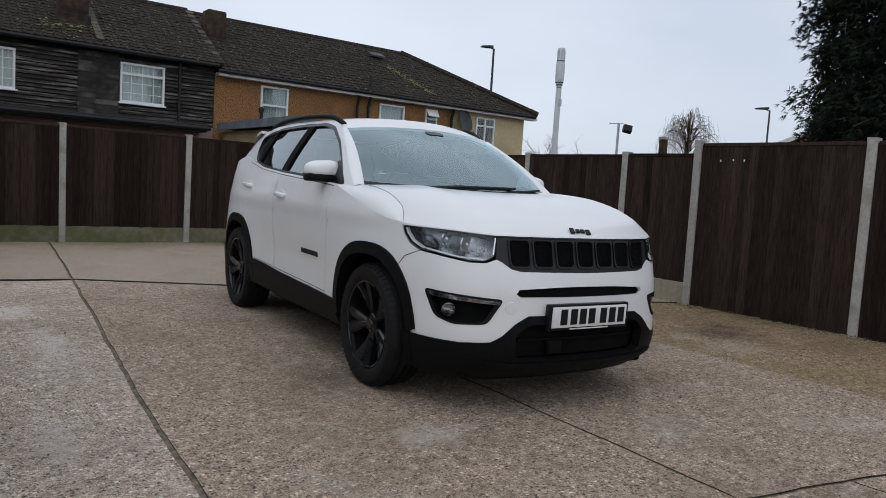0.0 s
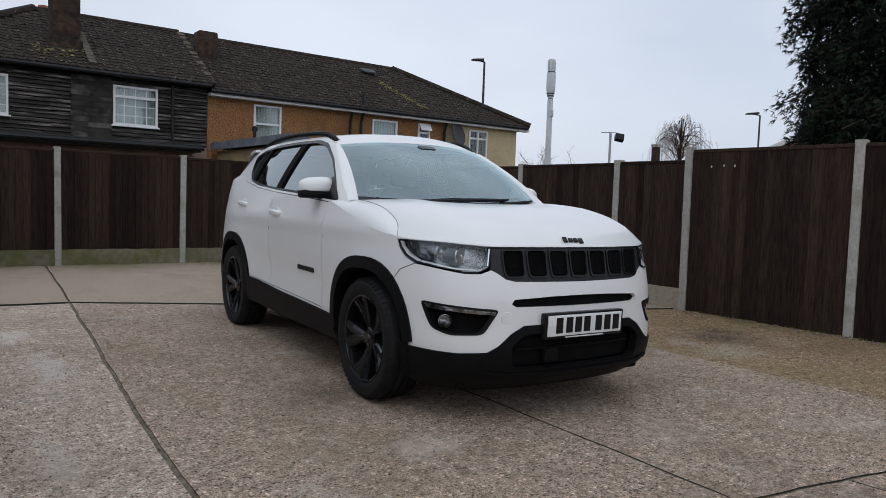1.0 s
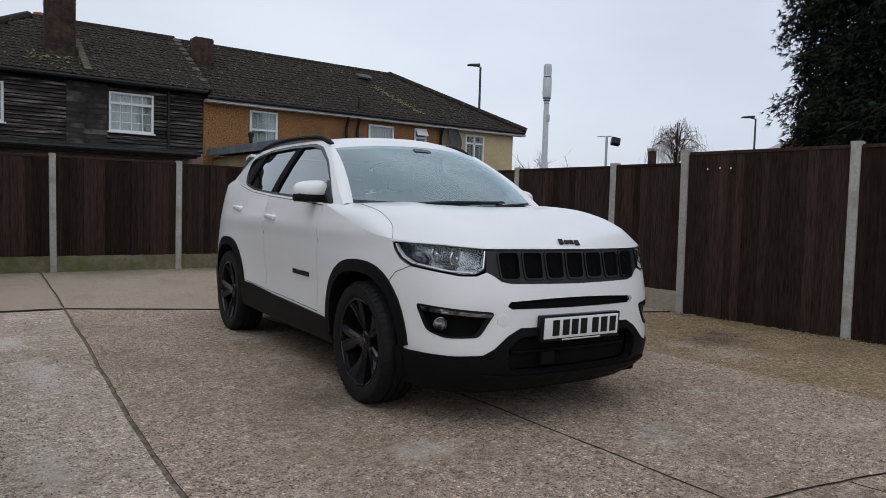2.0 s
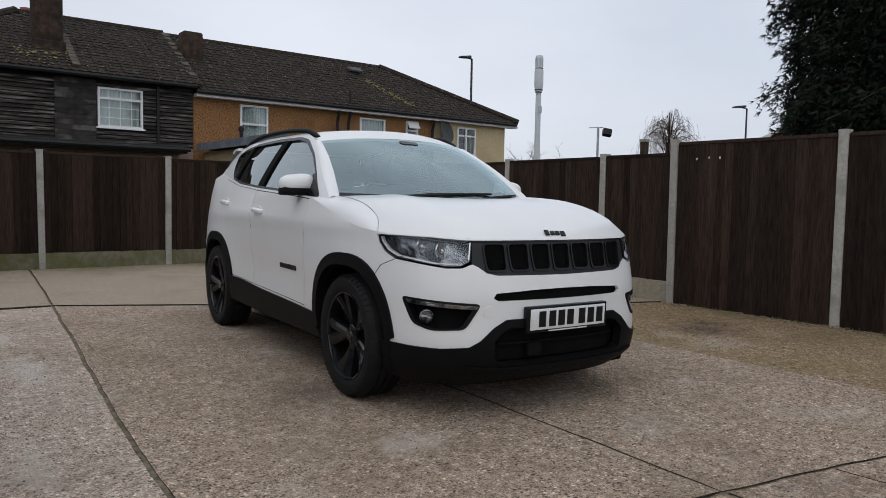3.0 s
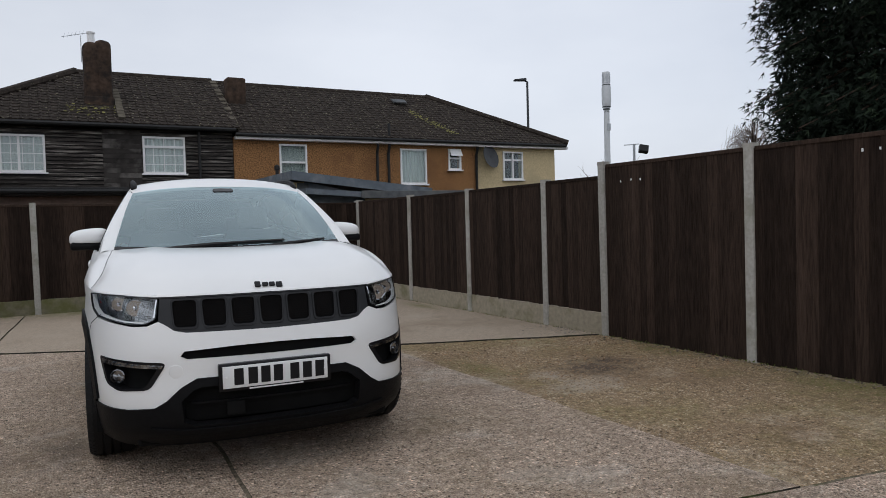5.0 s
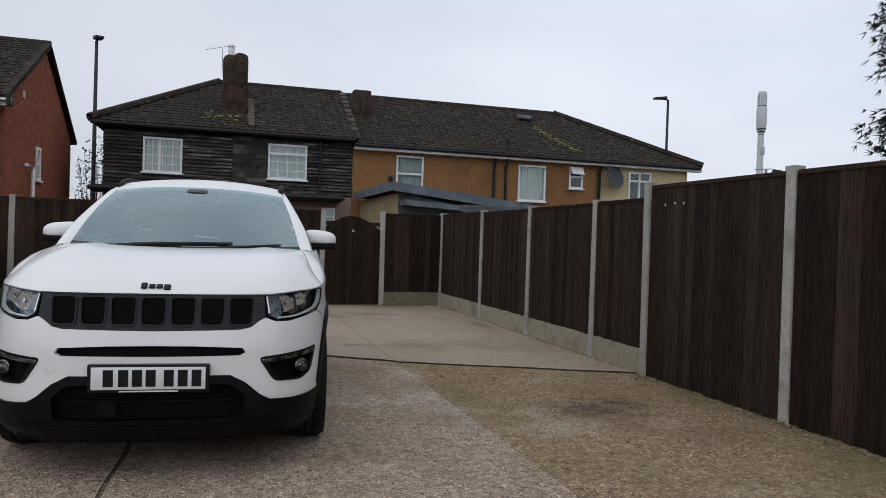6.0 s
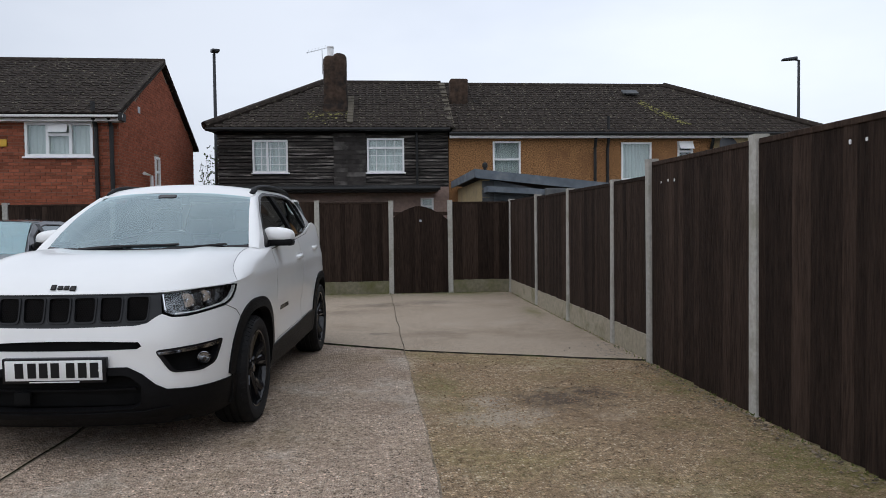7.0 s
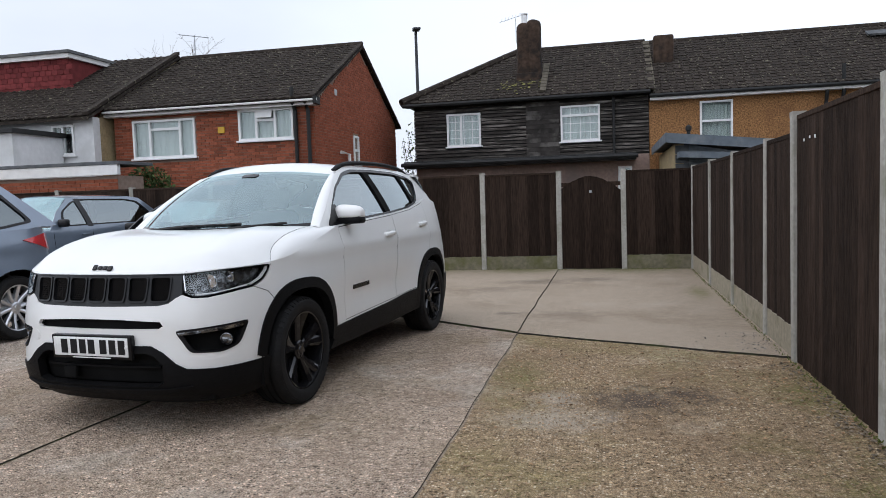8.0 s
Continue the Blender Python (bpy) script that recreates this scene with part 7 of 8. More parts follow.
    part("sensor_patch", thicken(bm, 0.002), M_gloss, car, "black patch behind the screen's mirror", smooth=True)
    cut_line = spline([(0.395, 1.115), (0.66, 1.30), (0.86, 1.415), (1.05, 1.520)], 14)
    def cab(y, z):
        belt = interp([(0.3, 0.80), (0.6, 0.832), (1.2, 0.842), (2.0, 0.842), (2.6, 0.828), (3.2, 0.775), (3.4, 0.74)], y)
        h = (z - 1.12)
        return (belt - 0.40 * h - 0.30 * h * h - 0.05 * max(0, y - 2.2) * h, y, z)
    side = [(0.395, 1.115), (0.66, 1.30), (0.86, 1.415), (1.05, 1.520), (1.20, 1.570), (1.5, 1.590), (2.2, 1.594), (2.8, 1.570), (3.05, 1.535), (3.15, 1.40), (3.22, 1.26), (2.9, 1.29), (2.6, 1.265), (2.2, 1.205), (1.7, 1.17), (1.1, 1.14), (0.6, 1.115)]
    dlo = rounded([(0.525, 1.128), (1.1, 1.152), (1.7, 1.180), (2.2, 1.215), (2.52, 1.262), (2.70, 1.345), (2.86, 1.47), (2.79, 1.505), (2.35, 1.552), (1.8, 1.560), (1.36, 1.552), (1.17, 1.522), (0.905, 1.405), (0.70, 1.268)], 0.05)
    for sd in (False, True):
        part("cabin_side", patch(side, [dlo], cab, 0.045, 0, 0.02, sd), M_paint, car, smooth=True, angle=40)
        cen = dlo.mean(0)
        part("window_trim", patch(cen + (dlo - cen) * np.array([1.012, 1.05]), [cen + (dlo - cen) * np.array([0.982, 0.93])], cab, 0.04, 0.004, 0.03, sd), M_gloss, car, "black window surround", smooth=True)
        fw = [(0.56, 1.145), (1.1, 1.165), (1.66, 1.19), (1.60, 1.545), (1.37, 1.54), (1.18, 1.51), (0.92, 1.40), (0.72, 1.275)]
        rw = [(1.75, 1.195), (2.2, 1.228), (2.46, 1.268), (2.44, 1.53), (1.8, 1.548), (1.69, 1.548)]
        qw = [(2.50, 1.275), (2.68, 1.355), (2.83, 1.47), (2.78, 1.492), (2.48, 1.527)]
        part("front_side_window", patch(fw, [], cab, 0.06, -0.012, 0.004, sd), M_sideglass, car, smooth=True)
        part("rear_side_window", patch(rw, [], cab, 0.06, -0.012, 0.004, sd), M_tint, car, smooth=True)
        part("quarter_window", patch(qw, [], cab, 0.06, -0.010, 0.004, sd), M_tint, car, smooth=True)
        part("door_pillar", patch([(1.655, 1.175), (1.765, 1.185), (1.70, 1.555), (1.59, 1.55)], [], cab, 0.05, 0.002, 0.03, sd), M_cavity, car, smooth=True)
        part("rear_pillar", patch([(2.45, 1.255), (2.52, 1.27), (2.49, 1.535), (2.43, 1.54)], [], cab, 0.05, 0.001, 0.03, sd), M_cavity, car, smooth=True)
        part("mirror_corner", patch([(0.545, 1.136), (0.76, 1.146), (0.76, 1.275), (0.715, 1.275)], [], cab, 0.05, 0.001, 0.02, sd), M_gloss, car, smooth=True)
        sg = -1 if sd else 1
        pts = [(sg * cab(y, 1.58)[0] * 0.985, y, z) for y, z in ((1.14, 1.565), (1.26, 1.598), (1.45, 1.618), (1.9, 1.630), (2.4, 1.620), (2.75, 1.588), (2.86, 1.56))]
        rail = part("roof_rail", tube([tuple(p) for p in spline(pts, 24)], [0.012, 0.017] + [0.019] * 20 + [0.017, 0.012], 8), M_plastic, car, "black roof rail", smooth=True)
        for fy, fz, tilt in ((1.17, 1.566, 24), (2.80, 1.566, -12)):
            foot = part("rail_foot", box(-0.022, 0.022, -0.07, 0.07, -0.02, 0.02, 0.014, 2), M_plastic, rail, smooth=True)
            foot.matrix_basis = pose(sg * cab(fy, 1.58)[0] * 0.985, fy, fz + LIFT, tilt, 0, 0)
        edge_a = [tuple(Vector(ws_low[-1]).lerp(Vector(ws_top[-1]), t) + Vector((0.0, -0.02, 0.03)) * 4 * t * (1 - t)) for t in np.linspace(0, 1, 14)]
        edge_b = [cab(y, z) for y, z in cut_line]
        bm = bmesh.new()
        rows = []
        for p, q in zip(edge_a, edge_b):
            p, q = Vector(p), Vector(q)
            mid = (p + q) / 2 + Vector((0.014, -0.014, 0.014))
            rows.append([bm.verts.new((sg * v.x, v.y, v.z)) for v in [p * (1 - u) ** 2 + mid * 2 * u * (1 - u) + q * u * u for u in np.linspace(0, 1, 6)]])
        for p, q in zip(rows, rows[1:]):
            for i in range(5):
                bm.faces.new((p[i], p[i + 1], q[i + 1], q[i]))
        bmesh.ops.recalc_face_normals(bm, faces=bm.faces[:])
        part("windscreen_pillar", bm, M_paint, car, smooth=True, angle=60)
    # roof skin
    bm = bmesh.new()
    ys_r = np.linspace(0, 1, 24)
    rows = []
    for t in ys_r:
        row = []
        for u in np.linspace(-1, 1, 25):
            yc, ye = 0.895 + 2.265 * t, 1.035 + 2.045 * t
            y = yc * (1 - u * u) + ye * u * u
            zs = interp([(1.035, 1.516), (1.2, 1.572), (1.4, 1.590), (2.2, 1.592), (2.8, 1.567), (3.08, 1.535)], ye)
            xe = cab(max(ye, 1.05), zs)[0]
            if t < 0.06:
                xe = 0.595 + (xe - 0.595) * t / 0.06
            crown = interp([(0, 0.036), (0.03, 0.052), (0.1, 0.050), (0.4, 0.046), (0.8, 0.036), (1, 0.02)], t)
            row.append(bm.verts.new((u * xe, y, zs + crown * (1 - abs(u) ** 2.2))))
        rows.append(row)
    for a, b in zip(rows, rows[1:]):
        for i in range(24):
            bm.faces.new((a[i], a[i + 1], b[i + 1], b[i]))
    roof = part("roof", thicken(bm, 0.02), M_paint, car, smooth=True, angle=50)
    # tailgate
    g_top = [(x, 3.10 - 0.08 * (x / 0.6) ** 2, 1.535 + 0.02 * (1 - (x / 0.6) ** 2)) for x in np.linspace(0, 0.60, 12)]
    g_low = [(x, 3.30 - 0.13 * (x / 0.72) ** 2, 1.19) for x in np.linspace(0, 0.70, 12)]
    part("rear_window", thicken(ruled(g_top, g_low, 6, (0, 0.03, 0.02)), 0.006), M_tint, car, smooth=True)
    sp_a = [(x, 3.02 - 0.06 * (x / 0.6) ** 2, 1.556 + 0.016 * (1 - (x / 0.6) ** 2)) for x in np.linspace(0, 0.60, 14)]
    sp_b = [(x * 0.99, 3.24 - 0.10 * (x / 0.6) ** 2, 1.528 + 0.018 * (1 - (x / 0.6) ** 2)) for x in np.linspace(0, 0.60, 14)]
    part("roof_spoiler", thicken(ruled(sp_a, sp_b, 4, (0, 0, 0.008)), 0.022), M_paint, car, "white roof spoiler", smooth=True, angle=50)
    # grille
    gp = [(-0.0, 0.742), (SX(0.42), 0.747), (SX(0.475), 0.757), (SX(0.515), 0.785), (SX(0.545), 0.80), (SX(0.535), 0.924), (SX(0.3), 0.921), (0.0, 0.920)]
    full = [(-a, b) for a, b in gp[::-1]] + gp
    full = [p for i, p in enumerate(full) if i == 0 or np.hypot(p[0] - full[i - 1][0], p[1] - full[i - 1][1]) > 1e-4]
    def slot(c, k=1.0):
        lean = 0.03 * c
        return rounded([(c - 0.055 * k - lean * 0.3, 0.833 - 0.066 * k), (c + 0.055 * k - lean * 0.3, 0.833 - 0.066 * k), (c + 0.060 * k, 0.838 + 0.066 * k), (c - 0.060 * k, 0.838 + 0.066 * k)], 0.022, 5)
    centres = [(i - 3) * 0.1415 for i in range(7)]
    grille = part("grille", patch(full, [slot(c, 1.09) for c in centres], skin, 0.03, -0.004, 0.03), M_grey, car, "dark grey seven-slot grille", smooth=True, angle=40)
    part("upper_grille_edge", patch([(-SX(0.55), 0.916), (SX(0.55), 0.916), (SX(0.55), 0.925), (-SX(0.55), 0.925)], [], skin, 0.04, 0.001, 0.01), M_gloss, grille)
    for c in centres:
        ring = part("slot_surround", patch(slot(c, 1.09), [slot(c, 0.95)], skin, 0.02, 0.004, 0.035), M_gloss, grille, "gloss black slot surround", smooth=True)
        bm = patch(slot(c, 1.09), [], skin, 0.03, -0.034, 0)
        part("slot_back", bm, M_cavity, grille)
        bm = bmesh.new()
        for r in range(-7, 8):
            for q in range(-5, 6):
                a, b = c + q * 0.0135 + (r % 2) * 0.0067, 0.837 + r * 0.0112
                if not inside(slot(c, 1.0), np.array([[a, b]]))[0]:
                    continue
                x, y, z = skin(a, b)
                for k in range(3):
                    ang = radians(60 * k + 30)
                    dx, dz = 0.0062 * math.cos(ang), 0.0062 * math.sin(ang)
                    add_box(bm, -0.0062, 0.0062, 0.012, 0.018, -0.0012, 0.0012, Matrix.Translation((x, y, z)) @ Matrix.Rotation(-ang, 4, "Y"))
        part("mesh_insert", bm, M_gloss, grille, "black honeycomb mesh")
    part("upper_intake", patch([(-SX(0.46), 0.645), (-SX(0.43), 0.622), (SX(0.43), 0.622), (SX(0.46), 0.645), (SX(0.445), 0.678), (SX(0.2), 0.692), (-SX(0.2), 0.692), (-SX(0.445), 0.678)], [], skin, 0.04, -0.035, 0), M_cavity, car, "black slot intake")
    part("lower_intake", patch([(-SX(0.47), 0.29), (SX(0.47), 0.29), (SX(0.47), 0.51), (-SX(0.47), 0.51)], [], skin, 0.05, -0.06, 0), M_cavity, car, "dark lower intake")
    for zz in (0.400,):
        part("intake_slat", patch([(-SX(0.42), zz), (SX(0.42), zz), (SX(0.42), zz + 0.012), (-SX(0.42), zz + 0.012)], [], skin, 0.05, -0.035, 0.02), M_plastic, car)
    x, y, z = skin(-0.20, 0.37)
    o = part("radar_sensor", box(-0.045, 0.045, -0.012, 0.02, -0.035, 0.035, 0.008), M_cavity, car, smooth=True)
    o.matrix_basis = pose(x, y + 0.020, z)
    # tow eye cover, flush with the bumper
    x, y, z = skin(-SX(0.475), 0.575)
    o = part("tow_eye_cover", lathe([(0.034, 0.0), (0.033, -0.0025), (0.030, -0.003), (0.001, -0.003)], "y", 28), M_paint, car, smooth=True)
    o.matrix_basis = pose(x, y + 0.0005, z, 0, 0, -16)
    # number plate with bars for its characters
    pl = new("number_plate")
    pl.parent = car
    pl.matrix_basis = pose(0.0, -0.918, 0.530, 2, 0, 0) @ Matrix.Scale(1.05, 4)
    pl["label"] = "white number plate in black holder"
    part("plate_holder", box(-0.270, 0.270, 0.0, 0.035, -0.066, 0.066, 0.006), M_gloss, pl, smooth=True)
    part("plate_face", box(-0.252, 0.252, -0.006, 0.0, -0.050, 0.055, 0.002), M_plate, pl, smooth=True)
    for cx, cw in ((-0.178, 0.044), (-0.112, 0.044), (-0.052, 0.044), (0.008, 0.044), (0.088, 0.044), (0.150, 0.044), (0.212, 0.044)):
        part("plate_bar", box(cx - cw / 2, cx + cw / 2, -0.008, -0.0055, -0.036, 0.043), M_ink, pl)
    part("plate_small_bar", box(-0.13, 0.13, -0.003, 0.0, -0.062, -0.056), M_plate, pl)
    for cx in (-0.235, 0.238):
        part("plate_screw", lathe([(0.007, 0), (0.006, -0.003), (0.001, -0.004)], "y", 10), M_plate, pl).matrix_basis = pose(cx, -0.006, 0.002)
    # bonnet badge as plain shapes, door badges as bars
    x, y, z = skin(0.0, 0.936)
    bm = bmesh.new()
    for cx, w_, h_, dz in ((-0.045, 0.024, 0.030, 0.002), (-0.014, 0.024, 0.022, 0), (0.014, 0.024, 0.022, 0), (0.044, 0.026, 0.028, -0.004)):
        add_box(bm, cx - w_ / 2, cx + w_ / 2, -0.004, 0.004, dz - h_ / 2, dz + h_ / 2)
    bmesh.ops.bevel(bm, geom=bm.edges[:], offset=0.003, segments=1, affect="EDGES")
    o = part("bonnet_badge", bm, M_gloss, bonnet, "black maker badge")
    o.matrix_basis = pose(0, y + 0.024, 0.976, -40, 0, 0) @ Matrix.Scale(1.25, 4)
    for sg in (1, -1):
        for i in range(7):
            x, y, z = skin(SY(0.80 + i * 0.046), 0.668)
            o = part("badge_bar", box(-0.003, 0.003, -0.019, 0.019, -0.017, 0.017, 0.002), M_gloss, car)
            o.matrix_basis = pose(sg * (x + 0.002), y, z)
    # wipers and the cowl
    for a, b, c in (((-0.50, 0.235, 1.122), (-0.12, 0.178, 1.150), (0.30, 0.205, 1.160)), ((0.10, 0.145, 1.114), (0.36, 0.205, 1.140), (0.60, 0.320, 1.156))):
        part("wiper", tube([tuple(p) for p in spline([a, b, c], 12)], [0.013] * 6 + [0.009] * 6, 6), M_pipe, car, smooth=True)
    part("cowl_panel", thicken(ruled([(p[0], p[1] - 0.015, p[2] - 0.012) for p in cowl], [(p[0], p[1] + 0.09, p[2] - 0.004) for p in cowl], 2), 0.01), M_plastic, car)
    # underside, so that no light shows below
    part("underbody", box(-0.66, 0.66, -0.70, 3.2, 0.185, 0.30, 0.02), M_cavity, car)
    part("engine_bay", box(-0.58, 0.58, -0.62, 0.36, 0.30, 0.90, 0.02), M_cavity, car)
    # interior
    part("dashboard", prism([(0.16, 0.92), (0.16, 1.075), (0.55, 1.105), (0.66, 1.06), (0.70, 0.80), (0.5, 0.6), (0.4, 0.6)], "x", -0.72, 0.72), M_dash, car)
    part("cabin_floor", box(-0.76, 0.76, 0.38, 3.3, 0.31, 0.40), M_cavity, car)
    part("headliner", box(-0.55, 0.55, 1.15, 3.0, 1.545, 1.56, 0.004), M_seat, car)
    for sx in (-0.37, 0.37):
        seat = new("front_seat")
        seat.parent = car
        seat.matrix_basis = pose(sx, 1.38, 0.40)
        part("seat_cushion", box(-0.25, 0.25, -0.28, 0.25, 0.0, 0.28, 0.07, 3), M_seat, seat, smooth=True)
        o = part("seat_back", box(-0.25, 0.25, -0.07, 0.07, 0.0, 0.64, 0.06, 3), M_seat, seat, smooth=True)
        o.matrix_basis = pose(0, 0.24, 0.24, -14, 0, 0)
        o = part("headrest", box(-0.13, 0.13, -0.045, 0.045, 0, 0.19, 0.04, 3), M_seat, seat, smooth=True)
        o.matrix_basis = pose(0, 0.42, 0.87, -8, 0, 0)
    bench = part("rear_bench", box(-0.62, 0.62, 2.12, 2.62, 0.40, 0.66, 0.06, 3), M_seat, car, smooth=True)
    bk = part("rear_backrest", box(-0.62, 0.62, -0.07, 0.07, 0, 0.62, 0.05, 3), M_seat, car, smooth=True)
    bk.matrix_basis = pose(0, 2.62, 0.6, -18, 0, 0)
    for sx in (-0.4, 0.4):
        o = part("rear_headrest", box(-0.12, 0.12, -0.045, 0.045, 0, 0.17, 0.035, 3), M_seat, car, smooth=True)
        o.matrix_basis = pose(sx, 2.82, 1.19, -8, 0, 0)
    bm = bmesh.new()
    ring = [(0.185 * math.cos(a), 0.185 * math.sin(a), 0) for a in np.linspace(0, 2 * math.pi, 29)]
    add_tube(bm, ring, 0.016, 8)
    for a in (90, 200, 340):
        add_tube(bm, [(0, 0, -0.02), (0.18 * math.cos(radians(a)), 0.18 * math.sin(radians(a)), 0)], 0.016, 6)
    o = part("steering_wheel", bm, M_dash, car, smooth=True)
    o.matrix_basis = pose(-0.37, 0.82, 1.00, 65, 0, 0)
    o = part("rear_view_mirror", box(-0.115, 0.115, -0.02, 0.02, -0.035, 0.035, 0.015), M_gloss, car, smooth=True)
    o.matrix_basis = pose(0, 1.00, 1.49, -10, 0, 0)
    o = part("mirror_sensor_box", box(-0.06, 0.06, -0.05, 0.03, -0.03, 0.03, 0.015), M_gloss, car, smooth=True)
    o.matrix_basis = pose(0, 1.0, 1.488, 30, 0, 0)
    # wheels
    lab = "black alloy wheel with five twin spokes"
    for cy in (FA, WB):
        make_wheel(car, pose(0.780, cy, 0.352, 17, 0, 0), M_rim, 5, lab, 0.358, 0.235)
        make_wheel(car, pose(-0.780, cy, 0.352, 40, 0, 180), M_rim, 5, lab, 0.358, 0.235)
    # the cabin stands a little taller than the panels were drawn
    def raised(z):
        return z + LIFT * min(1.0, max(0.0, (z - 1.0) / 0.12))
    for ob in car.children_recursive:
        at = ob.matrix_basis.translation.copy()
        if at.length > 1e-6:
            if ob.parent in (car, bonnet) and at.z > 1.0:
                ob.matrix_basis = Matrix.Translation((0, 0, raised(at.z) - at.z)) @ ob.matrix_basis
        elif ob.data and ob.parent.matrix_basis.translation.length < 1e-6 or ob.parent == car and ob.data:
            for v in ob.data.vertices:
                v.co.z = raised(v.co.z)
    return car


make_suv()
# ---------------------------------------------------------------- the other parked cars
def make_car(name, label, m, L, W, H, wb, front, belt, hood_z, ws, roof_span, paint, rim_mat, group="parked cars", tail_red=True, glass_mat=None):
    """A simpler car: nose at -y. L length, W width, H height; ws: y of the cowl and of the roof's front; roof_span: y of the roof's rear and of the tail glass foot."""
    car = thing(name, m, label, "car", group)
    hw = W / 2
    yr = L - front
    plan = [(0.0, -front), (hw * 0.45, -front + 0.02), (hw * 0.72, -front + 0.10), (hw * 0.88, -front + 0.26), (hw * 0.96, -front + 0.5), (hw * 0.99, 0.1), (hw, wb * 0.5), (hw * 0.995, wb), (hw * 0.96, yr - 0.35), (hw * 0.86, yr - 0.13), (hw * 0.6, yr - 0.02), (0.0, yr)]
    wz = smooth_table([(0.15, 0.93), (0.35, 0.97), (0.6, 1.0), (0.8, 0.995), (belt, 0.95), (belt + 0.2, 0.87)])
    fz = smooth_table([(0.15, 0.10), (0.3, 0.0), (0.5, 0.0), (0.7, 0.05), (hood_z, 0.13), (hood_z + 0.2, 0.2)])
    rz = smooth_table([(0.15, 0.08), (0.35, 0.0), (0.6, 0.01), (0.9, 0.06), (belt + 0.1, 0.13), (belt + 0.3, 0.2)])
    skin, SY, SX, S_END = make_shell(plan, wz, fz, rz, ((0.0, 0.015), (wb, 0.018)), -front, yr)
    arch = lambda c: [(SY(y), z) for y, z in arc_points(c, 0.33, 0.385, 176, 4, 18, 1.04)]
    top = [(S_END, belt), (SY(yr - 0.4), belt + 0.02), (SY(wb), belt + 0.01), (SY(ws[0] + 0.3), belt - 0.03), (SY(ws[0]), belt - 0.06), (SY(-0.1), hood_z + 0.02), (SX(hw * 0.85), hood_z - 0.05), (SX(hw * 0.5), hood_z - 0.07), (0.0, hood_z - 0.07)]
    outer = [(0.0, 0.24), (SX(hw * 0.8), 0.24), (SY(-0.40), 0.26)] + arch(0.0) + [(SY(0.42), 0.24), (SY(wb - 0.42), 0.24)] + arch(wb) + [(SY(wb + 0.42), 0.28), (S_END, 0.30)] + top
    tl = sorted(top)
    # cabin side surface
    roof_z = H - 0.045
    bw = skin(SY(wb * 0.5), belt)[0]
    def cab(y, z):
        h = max(0.0, z - belt + 0.06)
        return (bw - 0.02 * ((y - wb * 0.5) / 1.5) ** 2 - 0.42 * h - 0.25 * h * h, y, z)
    side = [(ws[0] + 0.12, belt - 0.06), ((ws[0] + ws[1]) / 2 + 0.05, (belt + roof_z) / 2), (ws[1] + 0.05, roof_z - 0.03), (ws[1] + 0.35, roof_z), (roof_span[0] - 0.3, roof_z), (roof_span[0], roof_z - 0.04), (roof_span[1], belt + 0.04), (wb, belt - 0.02), (1.3, belt - 0.06)]
    dlo = rounded([(ws[0] + 0.42, belt + 0.01), (wb - 0.1, belt + 0.03), (roof_span[1] - 0.35, belt + 0.09), (roof_span[0] - 0.12, roof_z - 0.10), (roof_span[0] - 0.45, roof_z - 0.055), (ws[1] + 0.35, roof_z - 0.05), (ws[1] + 0.10, roof_z - 0.10), ((ws[0] + ws[1]) / 2 + 0.18, (belt + roof_z) / 2)], 0.06)
    for sd in (False, True):
        part("body_side", patch(outer, [], skin, 0.07, 0, 0.02, sd), paint, car, smooth=True, angle=40)
        part("cabin_side", patch(side, [dlo], cab, 0.08, 0, 0.02, sd), paint, car, smooth=True, angle=40)
        c = dlo.mean(0)
        part("window_trim", patch(c + (dlo - c) * 1.03, [c + (dlo - c) * np.array([0.98, 0.94])], cab, 0.07, 0.003, 0.02, sd), M_gloss, car, smooth=True)
        part("side_window", patch(c + (dlo - c) * 0.99, [], cab, 0.09, -0.01, 0, sd), glass_mat or M_tint, car, smooth=True)
        part("door_pillar", patch([(1.22, belt - 0.01), (1.34, belt - 0.01), (1.30, roof_z - 0.04), (1.18, roof_z - 0.04)], [], cab, 0.08, 0.002, 0.02, sd), M_gloss, car)
        sg = -1 if sd else 1
        part("sill_trim", patch([(SY(0.42), 0.22), (SY(wb - 0.42), 0.22), (SY(wb - 0.40), 0.33), (SY(0.40), 0.33)], [], skin, 0.08, 0.008, 0.03, sd), M_plastic, car)
        # door gaps as near-black strips on the skin, shade put in as colour
        for y0 in (0.42, 1.26, wb - 0.28):
            part("shut_line", patch([(SY(y0), 0.36), (SY(y0 + 0.008), 0.36), (SY(y0 + 0.008), belt - 0.07), (SY(y0), belt - 0.07)], [], skin, 0.1, 0.0015, 0.002, sd), M_cavity, car)
        for y0 in (1.10, wb - 0.42):
            x, y, z = skin(SY(y0), belt - 0.14)
            part("door_handle", box(-0.015, 0.015, -0.09, 0.09, -0.014, 0.014, 0.008), paint, car, smooth=True).matrix_basis = pose(sg * (x + 0.015), y, z)
        mir = part("door_mirror", box(-0.10, 0.10, -0.06, 0.05, -0.06, 0.07, 0.04, 3), M_gloss if rim_mat is M_rim else paint, car, smooth=True)
        mir.matrix_basis = pose(sg * (hw - 0.01), ws[0] + 0.38, belt + 0.06)
        lampf = rounded([(SX(hw * 0.52), hood_z - 0.15), (SX(hw * 0.9), hood_z - 0.14), (SY(-0.30), hood_z - 0.05), (SY(-0.34), hood_z - 0.02), (SX(hw * 0.8), hood_z - 0.075)], 0.02)
